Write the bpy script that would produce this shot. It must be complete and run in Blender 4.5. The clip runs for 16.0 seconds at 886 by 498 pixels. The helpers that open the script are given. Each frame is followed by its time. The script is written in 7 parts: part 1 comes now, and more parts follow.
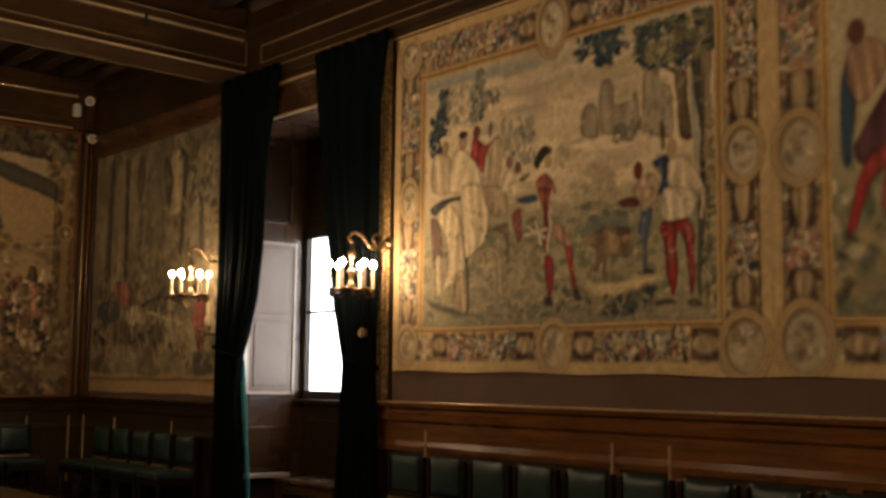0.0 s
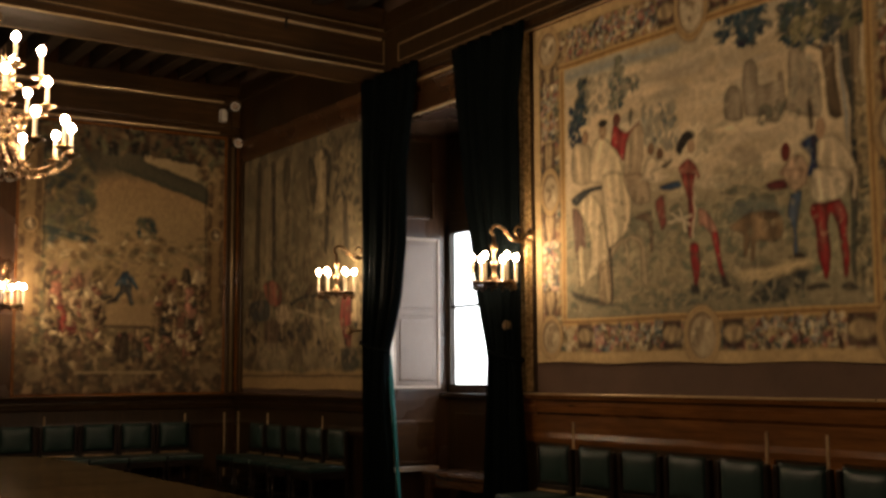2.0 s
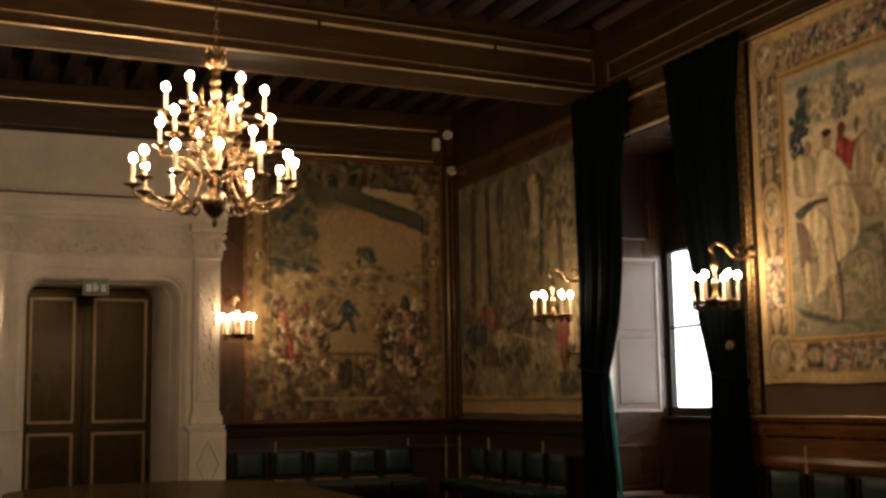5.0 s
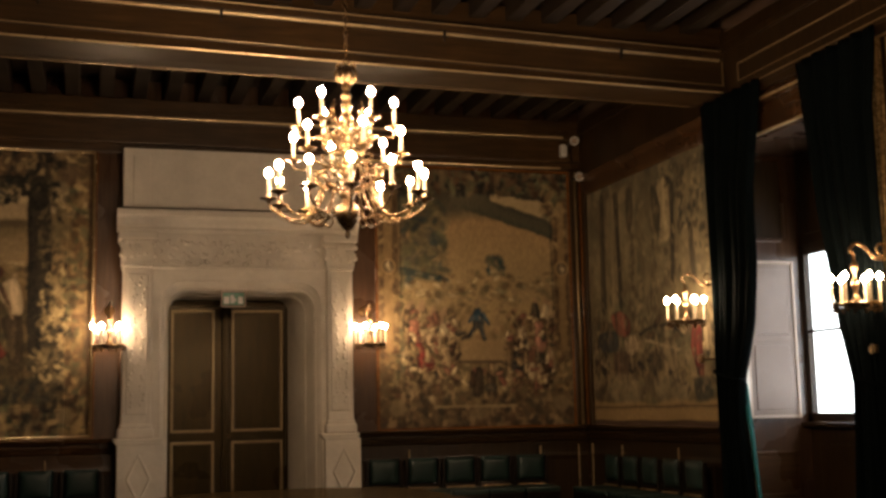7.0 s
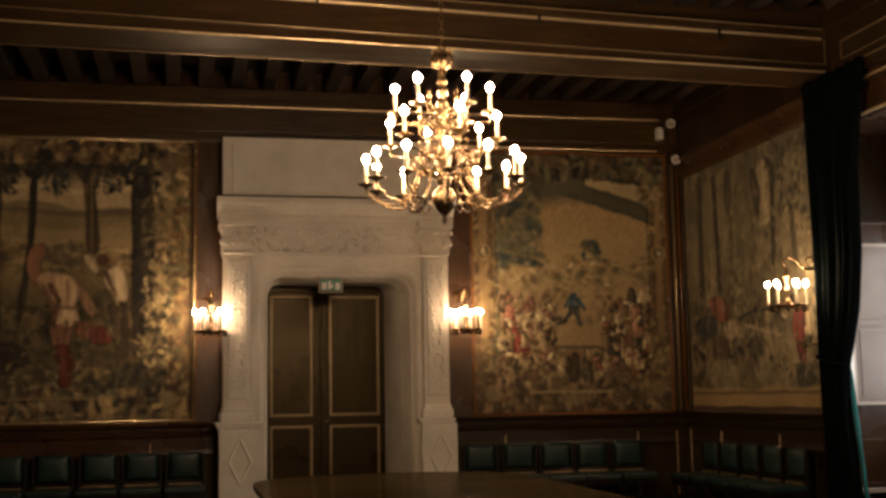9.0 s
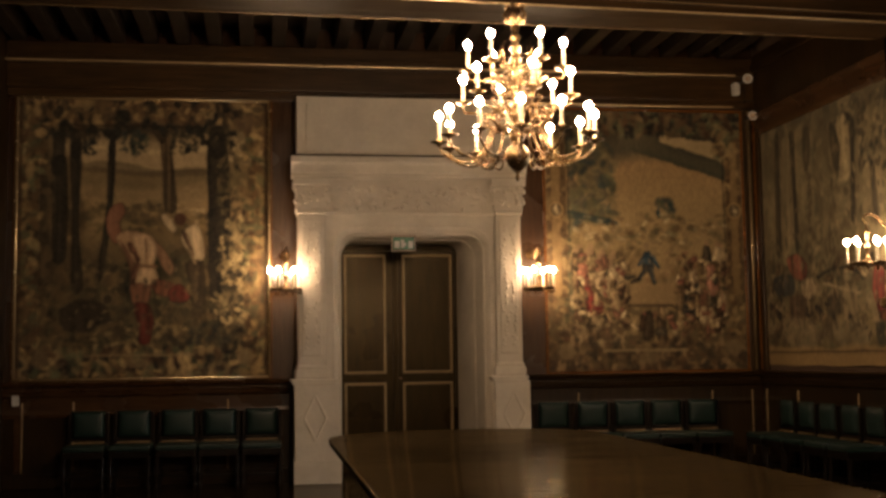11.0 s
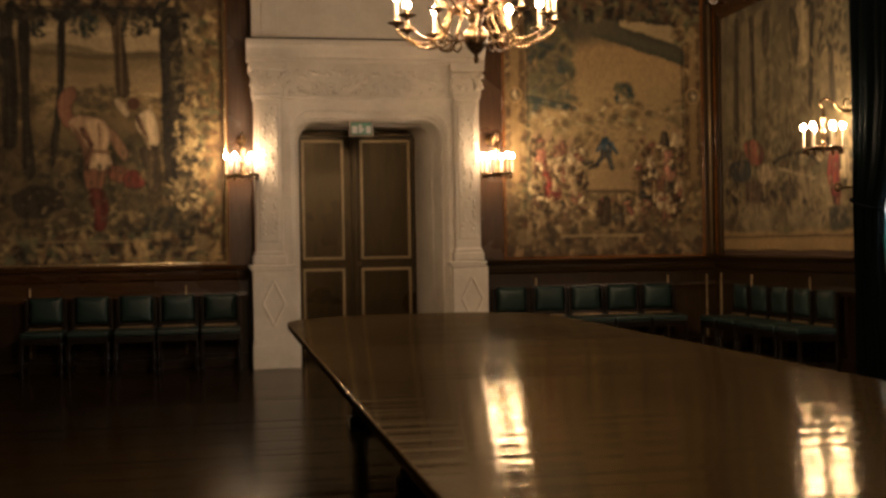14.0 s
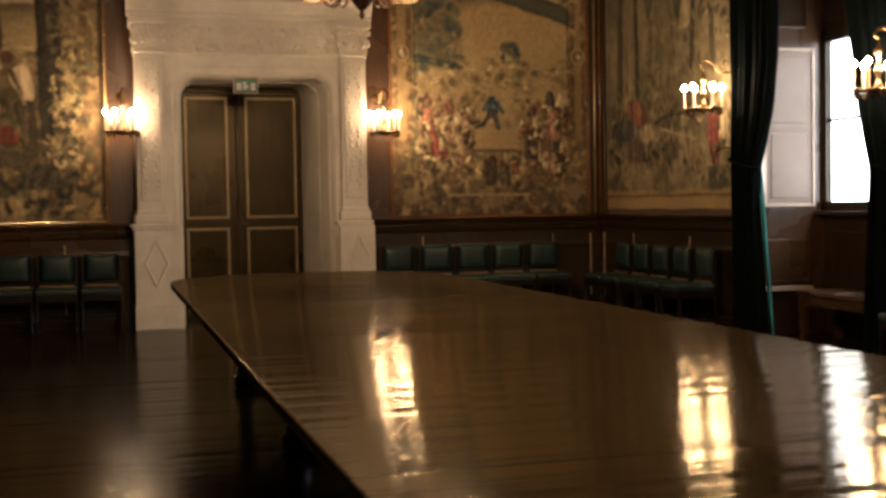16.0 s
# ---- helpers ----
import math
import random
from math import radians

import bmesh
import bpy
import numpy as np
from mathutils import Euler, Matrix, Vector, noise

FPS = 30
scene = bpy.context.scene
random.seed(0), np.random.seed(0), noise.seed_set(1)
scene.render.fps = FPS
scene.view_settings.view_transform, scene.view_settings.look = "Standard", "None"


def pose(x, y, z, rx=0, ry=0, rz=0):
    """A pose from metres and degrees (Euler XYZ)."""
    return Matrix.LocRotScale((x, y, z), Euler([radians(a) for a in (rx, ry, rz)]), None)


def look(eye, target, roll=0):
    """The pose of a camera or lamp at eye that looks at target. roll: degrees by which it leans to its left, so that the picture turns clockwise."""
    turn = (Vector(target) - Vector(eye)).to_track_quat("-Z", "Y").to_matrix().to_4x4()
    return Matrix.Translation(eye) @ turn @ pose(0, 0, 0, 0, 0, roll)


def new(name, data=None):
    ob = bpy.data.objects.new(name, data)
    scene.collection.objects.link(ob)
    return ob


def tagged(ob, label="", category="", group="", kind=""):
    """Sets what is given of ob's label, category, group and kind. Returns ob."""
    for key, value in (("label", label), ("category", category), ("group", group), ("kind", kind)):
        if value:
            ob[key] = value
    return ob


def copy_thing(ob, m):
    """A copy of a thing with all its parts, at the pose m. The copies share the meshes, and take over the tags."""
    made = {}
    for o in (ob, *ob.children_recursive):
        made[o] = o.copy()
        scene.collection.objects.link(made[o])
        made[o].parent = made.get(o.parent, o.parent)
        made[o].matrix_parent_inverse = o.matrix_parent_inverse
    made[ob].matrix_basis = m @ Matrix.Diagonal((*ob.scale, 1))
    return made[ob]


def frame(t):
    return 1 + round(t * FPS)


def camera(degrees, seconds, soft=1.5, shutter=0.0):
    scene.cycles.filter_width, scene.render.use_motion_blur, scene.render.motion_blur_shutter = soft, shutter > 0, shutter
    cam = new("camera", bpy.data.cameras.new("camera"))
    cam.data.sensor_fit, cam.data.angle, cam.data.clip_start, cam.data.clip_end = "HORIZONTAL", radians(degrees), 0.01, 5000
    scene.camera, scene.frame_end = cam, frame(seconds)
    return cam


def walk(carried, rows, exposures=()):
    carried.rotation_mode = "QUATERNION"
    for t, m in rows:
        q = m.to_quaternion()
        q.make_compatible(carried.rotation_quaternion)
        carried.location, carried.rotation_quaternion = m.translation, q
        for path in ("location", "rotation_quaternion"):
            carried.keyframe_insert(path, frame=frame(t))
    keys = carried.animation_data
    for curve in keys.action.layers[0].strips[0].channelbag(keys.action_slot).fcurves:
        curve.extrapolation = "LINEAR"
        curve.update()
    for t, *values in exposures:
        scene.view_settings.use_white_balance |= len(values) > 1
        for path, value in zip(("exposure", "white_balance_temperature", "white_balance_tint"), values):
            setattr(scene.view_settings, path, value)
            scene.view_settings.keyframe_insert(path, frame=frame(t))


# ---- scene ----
# ---- camera and its walk ----
cam = camera(41.26, 16.0, soft=3.0)
PATH = [  # seconds, place, yaw, pitch, lean
    (0, 0.060, -0.017, 1.349, -40.36, 6.30, 0.65),
    (0.5, 0.066, -0.015, 1.347, -38.98, 6.37, 0.01),
    (1, 0.070, -0.012, 1.344, -37.08, 6.23, 0.02),
    (1.5, 0.069, -0.010, 1.339, -35.33, 6.15, 0.06),
    (2, 0.061, -0.006, 1.334, -33.45, 6.01, -0.30),
    (2.5, 0.058, 0.000, 1.331, -31.66, 6.16, -0.33),
    (3, 0.062, 0.006, 1.327, -30.23, 6.55, -0.10),
    (3.5, 0.064, 0.021, 1.328, -28.92, 6.93, -0.49),
    (4, 0.065, 0.028, 1.330, -27.07, 7.11, -0.89),
    (4.5, 0.062, 0.027, 1.329, -25.38, 7.20, -0.92),
    (4.7, 0.062, 0.029, 1.328, -24.41, 7.20, -0.90),
    (6.8, 0.029, 0.012, 1.327, -17.38, 7.86, -1.12),
    (7, 0.027, 0.013, 1.327, -16.84, 7.77, -1.23),
    (7.5, 0.021, 0.018, 1.325, -15.62, 7.73, -1.22),
    (8, 0.017, 0.017, 1.324, -14.41, 7.62, -1.15),
    (8.5, 0.013, 0.019, 1.323, -13.41, 7.51, -1.35),
    (9, -0.001, 0.019, 1.322, -12.29, 7.17, -1.03),
    (9.2, -0.002, 0.019, 1.321, -11.83, 7.03, -0.98),
    (11.3, -0.014, 0.024, 1.306, -8.65, 4.69, -0.76),
    (11.5, -0.016, 0.027, 1.306, -8.72, 4.25, -0.80),
    (12, -0.016, 0.029, 1.301, -8.96, 3.24, -0.69),
    (12.5, -0.012, 0.038, 1.299, -9.23, 1.90, -0.80),
    (13, -0.008, 0.042, 1.292, -9.60, 1.00, -0.86),
    (13.5, -0.005, 0.045, 1.283, -10.02, 0.05, -0.99),
    (14, -0.001, 0.043, 1.280, -10.67, -0.20, -0.95),
    (14.5, -0.001, 0.039, 1.277, -11.73, -0.45, -0.75),
    (15, 0.005, 0.035, 1.270, -12.69, -1.38, -0.81),
    (15.5, 0.011, 0.040, 1.266, -13.90, -1.90, -0.80),
    (16, 0.010, 0.055, 1.261, -16.10, -2.20, -0.92),
]
EXPOSURES = [(0.0, -0.03), (1.5, -0.15), (2.5, -0.32), (4.0, -0.44), (4.7, -0.42), (7.0, -0.08), (9.0, -0.06), (12.0, 0.04), (14.0, 0.32), (16.0, 0.53)]
walk(cam, [(t, pose(x, y, z, 90 + p, 0, yaw) @ pose(0, 0, 0, 0, 0, r)) for t, x, y, z, yaw, p, r in PATH], EXPOSURES)

# ---- plan, in metres ----
NORTH, EAST, WEST, SOUTH = 13.0, 5.72, -2.70, -3.6
CEIL = 4.98
BULB_WATT = 480.0

# ---- world and daylight ----
world = bpy.data.worlds.new("sky")
scene.world = world
world.use_nodes = True
wn = world.node_tree.nodes
sky = wn.new("ShaderNodeTexSky")
sky.sky_type, sky.sun_disc, sky.sun_elevation, sky.sun_rotation = "NISHITA", False, radians(38), radians(200)
world.node_tree.links.new(sky.outputs[0], wn["Background"].inputs[0])
wn["Background"].inputs[1].default_value = 0.15

daylight = new("window_daylight", bpy.data.lights.new("window_daylight", "AREA"))
daylight.data.shape, daylight.data.size, daylight.data.size_y = "RECTANGLE", 2.3, 1.7
daylight.data.energy, daylight.data.color = 86.0, (0.95, 0.97, 1.0)
daylight.matrix_world = look((6.66, 8.86, 1.97), (5.0, 8.86, 1.97))

# ---- materials ----


def material(name):
    m = bpy.data.materials.new(name)
    m.use_nodes = True
    return m, m.node_tree.nodes, m.node_tree.links, m.node_tree.nodes["Principled BSDF"]


def mapped(n, l, scale, kind="Object"):
    c, m = n.new("ShaderNodeTexCoord"), n.new("ShaderNodeMapping")
    m.inputs["Scale"].default_value = scale
    l.new(c.outputs[kind], m.inputs[0])
    return m.outputs[0]


def noise_tex(n, l, vec, scale, detail=4.0, rough=0.55):
    t = n.new("ShaderNodeTexNoise")
    t.inputs["Scale"].default_value, t.inputs["Detail"].default_value, t.inputs["Roughness"].default_value = scale, detail, rough
    l.new(vec, t.inputs["Vector"])
    return t.outputs["Fac"]


def ramp(n, l, fac, *stops):
    r = n.new("ShaderNodeValToRGB")
    while len(r.color_ramp.elements) < len(stops):
        r.color_ramp.elements.new(0.5)
    for e, (p, c) in zip(r.color_ramp.elements, stops):
        e.position, e.color = p, (*c, 1)
    l.new(fac, r.inputs[0])
    return r.outputs[0]


def mix(n, l, fac, a, b, mode="MIX"):
    m = n.new("ShaderNodeMix")
    m.data_type, m.blend_type = "RGBA", mode
    for sock, v in ((m.inputs[0], fac), (m.inputs[6], a), (m.inputs[7], b)):
        if isinstance(v, (int, float)):
            sock.default_value = v
        elif isinstance(v, tuple):
            sock.default_value = (*v, 1)
        else:
            l.new(v, sock)
    return m.outputs[2]


def bump(n, l, p, height, strength, distance=0.01):
    b = n.new("ShaderNodeBump")
    b.inputs["Strength"].default_value, b.inputs["Distance"].default_value = strength, distance
    l.new(height, b.inputs["Height"])
    l.new(b.outputs[0], p.inputs["Normal"])


def span(n, l, fac, lo, hi):
    r = n.new("ShaderNodeMapRange")
    r.inputs[1].default_value, r.inputs[2].default_value = 0.3, 0.7
    r.inputs[3].default_value, r.inputs[4].default_value = lo, hi
    l.new(fac, r.inputs[0])
    return r.outputs[0]


def wood(name, dark, light, stretch, rough=(0.28, 0.45), relief=0.12, vary=True, gloss=0.3):
    m, n, l, p = material(name)
    p.inputs["Specular IOR Level"].default_value = gloss
    grain = noise_tex(n, l, mapped(n, l, stretch), 3.0, 6.0, 0.65)
    broad = noise_tex(n, l, mapped(n, l, (1, 1, 1)), 1.3, 3.0)
    col = ramp(n, l, grain, (0.3, dark), (0.72, light))
    col = mix(n, l, ramp(n, l, broad, (0.35, (0.0, 0.0, 0.0)), (0.75, (0.55, 0.55, 0.55))), col, tuple(c * 0.55 for c in dark))
    if vary:
        info = n.new("ShaderNodeObjectInfo")
        h = n.new("ShaderNodeHueSaturation")
        r = n.new("ShaderNodeMapRange")
        r.inputs[3].default_value, r.inputs[4].default_value = 0.78, 1.2
        l.new(info.outputs["Random"], r.inputs[0])
        l.new(r.outputs[0], h.inputs["Value"])
        l.new(col, h.inputs["Color"])
        col = h.outputs[0]
    l.new(col, p.inputs["Base Color"])
    l.new(span(n, l, broad, *rough), p.inputs["Roughness"])
    bump(n, l, p, grain, relief, 0.004)
    return m


def plain(name, a, b, scale, rough, metal=0.0, relief=0.1, sheen=0.0, fine=4.0, gloss=0.5):
    m, n, l, p = material(name)
    p.inputs["Specular IOR Level"].default_value = gloss
    v = mapped(n, l, (1, 1, 1))
    big, small = noise_tex(n, l, v, scale, 4.0), noise_tex(n, l, v, scale * fine, 5.0)
    col = mix(n, l, small, a, b)
    col = mix(n, l, span(n, l, big, 0.0, 0.45), col, tuple(x * 0.6 for x in a))
    l.new(col, p.inputs["Base Color"])
    l.new(span(n, l, small, rough * 0.82, min(1.0, rough * 1.2)), p.inputs["Roughness"])
    p.inputs["Metallic"].default_value = metal
    p.inputs["Sheen Weight"].default_value = sheen
    bump(n, l, p, small, relief, 0.006)
    return m


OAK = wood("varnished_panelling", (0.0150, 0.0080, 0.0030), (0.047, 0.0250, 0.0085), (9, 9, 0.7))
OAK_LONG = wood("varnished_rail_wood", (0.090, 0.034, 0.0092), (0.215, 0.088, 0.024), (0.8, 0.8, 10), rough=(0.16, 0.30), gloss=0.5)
BEAM = wood("dark_beam_oak", (0.026, 0.0135, 0.0050), (0.078, 0.041, 0.0145), (0.7, 9, 9), rough=(0.30, 0.46), gloss=0.32)
WALLOAK = wood("varnished_wall_oak", (0.034, 0.0165, 0.0085), (0.082, 0.042, 0.0215), (9, 9, 0.7), rough=(0.2, 0.32), gloss=0.55)
JOIST = wood("old_joist_oak", (0.010, 0.0062, 0.0033), (0.032, 0.0205, 0.0112), (9, 0.7, 9), rough=(0.5, 0.7))
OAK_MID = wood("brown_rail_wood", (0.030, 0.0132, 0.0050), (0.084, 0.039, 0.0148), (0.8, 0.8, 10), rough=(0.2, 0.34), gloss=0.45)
CHAIRWOOD = wood("chair_wood", (0.005, 0.003, 0.0019), (0.012, 0.0072, 0.0042), (6, 6, 1.2), rough=(0.25, 0.4))
FLOORWOOD = wood("waxed_floor_oak", (0.010, 0.0056, 0.0021), (0.027, 0.0152, 0.0054), (0.9, 9, 9), rough=(0.13, 0.21), relief=0.12, gloss=0.06)
FLOORWOOD.node_tree.nodes["Principled BSDF"].inputs["Specular Tint"].default_value = (1.0, 0.78, 0.50, 1)
DOORWOOD = wood("door_wood", (0.0115, 0.0068, 0.0023), (0.036, 0.0215, 0.0070), (5, 5, 0.7), rough=(0.22, 0.44), gloss=0.27)
DOORWOOD.node_tree.nodes["Principled BSDF"].inputs["Specular Tint"].default_value = (1.0, 0.80, 0.50, 1)
DOOR_GILT = plain("tarnished_door_gilding", (0.23, 0.165, 0.082), (0.42, 0.305, 0.155), 9.0, 0.38, metal=0.3, relief=0.15)
STONE = plain("limewashed_stone", (0.62, 0.55, 0.45), (0.80, 0.73, 0.62), 2.2, 0.85, relief=0.35, fine=9.0)
GILT = plain("worn_gilding", (0.50, 0.36, 0.19), (0.80, 0.63, 0.38), 7.0, 0.32, metal=0.6, relief=0.15)
BEAD_GILT = plain("rubbed_gilding", (0.62, 0.45, 0.24), (0.90, 0.72, 0.44), 5.0, 0.24, metal=0.7, relief=0.1)
ROD_GILT = plain("bright_gilded_rod", (0.62, 0.41, 0.17), (0.86, 0.62, 0.30), 9.0, 0.27, metal=0.4, relief=0.1)
DULL_GILT = plain("dull_gilding", (0.27, 0.195, 0.105), (0.46, 0.345, 0.19), 7.0, 0.36, metal=0.6, relief=0.15)
BRASS = plain("polished_brass", (0.125, 0.080, 0.040), (0.35, 0.235, 0.128), 18.0, 0.29, metal=1.0, relief=0.04)
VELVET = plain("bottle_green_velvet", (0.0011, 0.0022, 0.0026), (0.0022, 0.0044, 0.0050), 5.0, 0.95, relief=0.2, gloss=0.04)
# lighter copy of the green velvet, as the window lights it
VELVET_LIT = plain("velvet_lit_by_window", (0.008, 0.055, 0.048), (0.016, 0.10, 0.088), 5.0, 0.9, relief=0.2, gloss=0.1)
LEATHER = plain("green_leather", (0.0085, 0.0215, 0.0195), (0.0175, 0.0420, 0.0375), 9.0, 0.42, relief=0.2, gloss=0.42)
FABRIC = plain("brown_wall_cloth", (0.076, 0.044, 0.028), (0.112, 0.066, 0.042), 3.0, 0.9, relief=0.1, fine=40.0)
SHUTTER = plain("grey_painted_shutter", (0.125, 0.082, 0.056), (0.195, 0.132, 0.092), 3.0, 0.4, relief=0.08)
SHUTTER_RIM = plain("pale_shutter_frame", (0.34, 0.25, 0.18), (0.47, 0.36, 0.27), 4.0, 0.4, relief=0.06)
IVORY = plain("ivory_candle_tube", (0.62, 0.52, 0.36), (0.75, 0.65, 0.47), 20.0, 0.5, relief=0.02)
WHITEPLASTIC = plain("white_plastic", (0.56, 0.54, 0.50), (0.70, 0.68, 0.63), 12.0, 0.4, relief=0.02)
GREENSIGN = plain("green_sign_face", (0.03, 0.16, 0.09), (0.04, 0.20, 0.11), 12.0, 0.4, relief=0.0)
IRON = plain("dark_iron", (0.015, 0.013, 0.012), (0.03, 0.027, 0.024), 10.0, 0.45, metal=0.6)

BULB, bn, bl, bp = material("lit_bulb")
bp.inputs["Base Color"].default_value = (1, 0.9, 0.7, 1)
bp.inputs["Emission Color"].default_value = (1.0, 0.68, 0.41, 1)
bp.inputs["Emission Strength"].default_value = BULB_WATT

SMALL_BULB = BULB.copy()
SMALL_BULB.name = "lit_small_bulb"
SMALL_BULB.node_tree.nodes["Principled BSDF"].inputs["Emission Strength"].default_value = BULB_WATT * 0.62

GLASS, gn, gl, gp = material("window_glass")
gp.inputs["Transmission Weight"].default_value, gp.inputs["Roughness"].default_value, gp.inputs["IOR"].default_value = 1.0, 0.02, 1.1

# table: old varnish whose surface waves gently along its length
TABLE, tn, tl, tp = material("polished_table_top")
tg = noise_tex(tn, tl, mapped(tn, tl, (9, 0.8, 9)), 2.5, 6.0, 0.65)
tb = noise_tex(tn, tl, mapped(tn, tl, (1, 1, 1)), 1.1, 4.0)
tc = ramp(tn, tl, tg, (0.3, (0.025, 0.0172, 0.0078)), (0.75, (0.060, 0.0415, 0.0185)))
tl.new(mix(tn, tl, span(tn, tl, tb, 0.0, 0.4), tc, (0.021, 0.0140, 0.0064)), tp.inputs["Base Color"])
wax = tn.new("ShaderNodeBsdfGlossy")
wax.inputs["Color"].default_value = (1.0, 0.91, 0.77, 1)
tl.new(span(tn, tl, tb, 0.085, 0.12), wax.inputs["Roughness"])
waxed = tn.new("ShaderNodeMixShader")
waxed.inputs[0].default_value = 0.175
tl.new(tp.outputs[0], waxed.inputs[1])
tl.new(wax.outputs[0], waxed.inputs[2])
tl.new(waxed.outputs[0], tn["Material Output"].inputs["Surface"])
tp.inputs["Roughness"].default_value = 0.6
tw = noise_tex(tn, tl, mapped(tn, tl, (0.07, 7.5, 1)), 2.2, 2.0, 0.5)
tp.inputs["Specular IOR Level"].default_value = 0.0
tf = noise_tex(tn, tl, mapped(tn, tl, (0.35, 38.0, 1)), 1.6, 3.0, 0.6)
ta = tn.new("ShaderNodeMath")
ta.operation = "MULTIPLY_ADD"
ta.inputs[1].default_value = 0.20
tl.new(tf, ta.inputs[0])
tl.new(tw, ta.inputs[2])
bump(tn, tl, tp, ta.outputs[0], 0.15, 0.013)
for link in tp.inputs["Normal"].links:
    tl.new(link.from_socket, wax.inputs["Normal"])

# woven cloth: the picture's dyes are stored on the cloth, the yarn is fine relief
WEAVE, vn, vl, vp = material("woven_tapestry")
va = vn.new("ShaderNodeAttribute")
va.attribute_name = "dye"
yarn = noise_tex(vn, vl, mapped(vn, vl, (1, 1, 1)), 260.0, 3.0, 0.7)
fade = noise_tex(vn, vl, mapped(vn, vl, (1, 1, 1)), 30.0, 4.0, 0.6)
vc = mix(vn, vl, span(vn, vl, yarn, 0.0, 0.22), va.outputs["Color"], (0.03, 0.025, 0.02))
vl.new(mix(vn, vl, span(vn, vl, fade, 0.0, 0.10), vc, (0.20, 0.16, 0.095)), vp.inputs["Base Color"])
vp.inputs["Roughness"].default_value = 0.95
bump(vn, vl, vp, yarn, 0.5, 0.002)

# ---- mesh helpers ----


def mesh_object(name, bm, mat, parent=None, smooth=False):
    me = bpy.data.meshes.new(name)
    bmesh.ops.recalc_face_normals(bm, faces=bm.faces)
    bm.to_mesh(me)
    bm.free()
    me.materials.append(mat)
    if smooth:
        me.shade_smooth()
    ob = new(name, me)
    if parent:
        ob.parent = parent
    return ob


def part(name, bm, mat, parent, label="", smooth=False):
    ob = mesh_object(name, bm, mat, parent, smooth)
    return tagged(ob, label) if label else ob


def empty(name, m=None):
    ob = new(name)
    ob.empty_display_size = 0.1
    if m is not None:
        ob.matrix_world = m
    return ob


def box(bm, a, b, bevel=0.0):
    """Adds a box between two corners, its edges rounded by bevel."""
    lo, hi = [min(p, q) for p, q in zip(a, b)], [max(p, q) for p, q in zip(a, b)]
    got = bmesh.ops.create_cube(bm, size=1.0)
    for v in got["verts"]:
        v.co = [(p + q) / 2 + c * (q - p) for p, q, c in zip(lo, hi, v.co)]
    if bevel:
        edges = list({e for v in got["verts"] for e in v.link_edges})
        bmesh.ops.bevel(bm, geom=edges, offset=bevel, segments=2, affect="EDGES", profile=0.6)
    return bm


def boxes(*pairs, bevel=0.0):
    bm = bmesh.new()
    for a, b in pairs:
        box(bm, a, b, bevel)
    return bm


def lathe(bm, profile, centre=(0, 0, 0), steps=16):
    """Turns a profile of (radius, height) about the upright through centre."""
    rings = []
    for r, z in profile:
        rings.append([bm.verts.new((centre[0] + max(r, 0.0005) * math.cos(k * math.tau / steps), centre[1] + max(r, 0.0005) * math.sin(k * math.tau / steps), centre[2] + z)) for k in range(steps)])
    for lo, hi in zip(rings, rings[1:]):
        for k in range(steps):
            bm.faces.new((lo[k], lo[(k + 1) % steps], hi[(k + 1) % steps], hi[k]))
    bm.faces.new(rings[0][::-1])
    bm.faces.new(rings[-1])
    return bm


def tube(bm, points, radius, sides=7):
    """A round rod along points; radius may be one number or a function of 0..1."""
    pts = [Vector(p) for p in points]
    rings = []
    for k, p in enumerate(pts):
        d = (pts[min(k + 1, len(pts) - 1)] - pts[max(k - 1, 0)]).normalized()
        side = d.cross(Vector((0.31, 0.17, 0.93)))
        side = (side if side.length > 0.05 else d.cross(Vector((1, 0, 0)))).normalized()
        up = side.cross(d)
        r = radius(k / (len(pts) - 1)) if callable(radius) else radius
        rings.append([bm.verts.new(p + r * (math.cos(a * math.tau / sides) * side + math.sin(a * math.tau / sides) * up)) for a in range(sides)])
    for lo, hi in zip(rings, rings[1:]):
        for k in range(sides):
            bm.faces.new((lo[k], lo[(k + 1) % sides], hi[(k + 1) % sides], hi[k]))
    bm.faces.new(rings[0][::-1])
    bm.faces.new(rings[-1])
    return bm


def spline(points, steps=8):
    """A smooth line through points."""
    p = [Vector(q) for q in points]
    p = [2 * p[0] - p[1], *p, 2 * p[-1] - p[-2]]
    out = []
    for a, b, c, d in zip(p, p[1:], p[2:], p[3:]):
        for k in range(steps):
            t = k / steps
            out.append(0.5 * (2 * b + (c - a) * t + (2 * a - 5 * b + 4 * c - d) * t * t + (3 * b - a - 3 * c + d) * t**3))
    return [*out, p[-2]]


def profile_bar(bm, section, a, b, outward):
    """A moulding of one section of (out, up) from a to b."""
    a, b, outward = Vector(a), Vector(b), Vector(outward)
    rings = [[bm.verts.new(e + outward * o + Vector((0, 0, u))) for o, u in section] for e in (a, b)]
    k = len(section)
    for n in range(k):
        bm.faces.new((rings[0][n], rings[0][(n + 1) % k], rings[1][(n + 1) % k], rings[1][n]))
    bm.faces.new(rings[0][::-1])
    bm.faces.new(rings[1])
    return bm


def structure(ob, label, category):
    return tagged(ob, label, category, kind="structure")


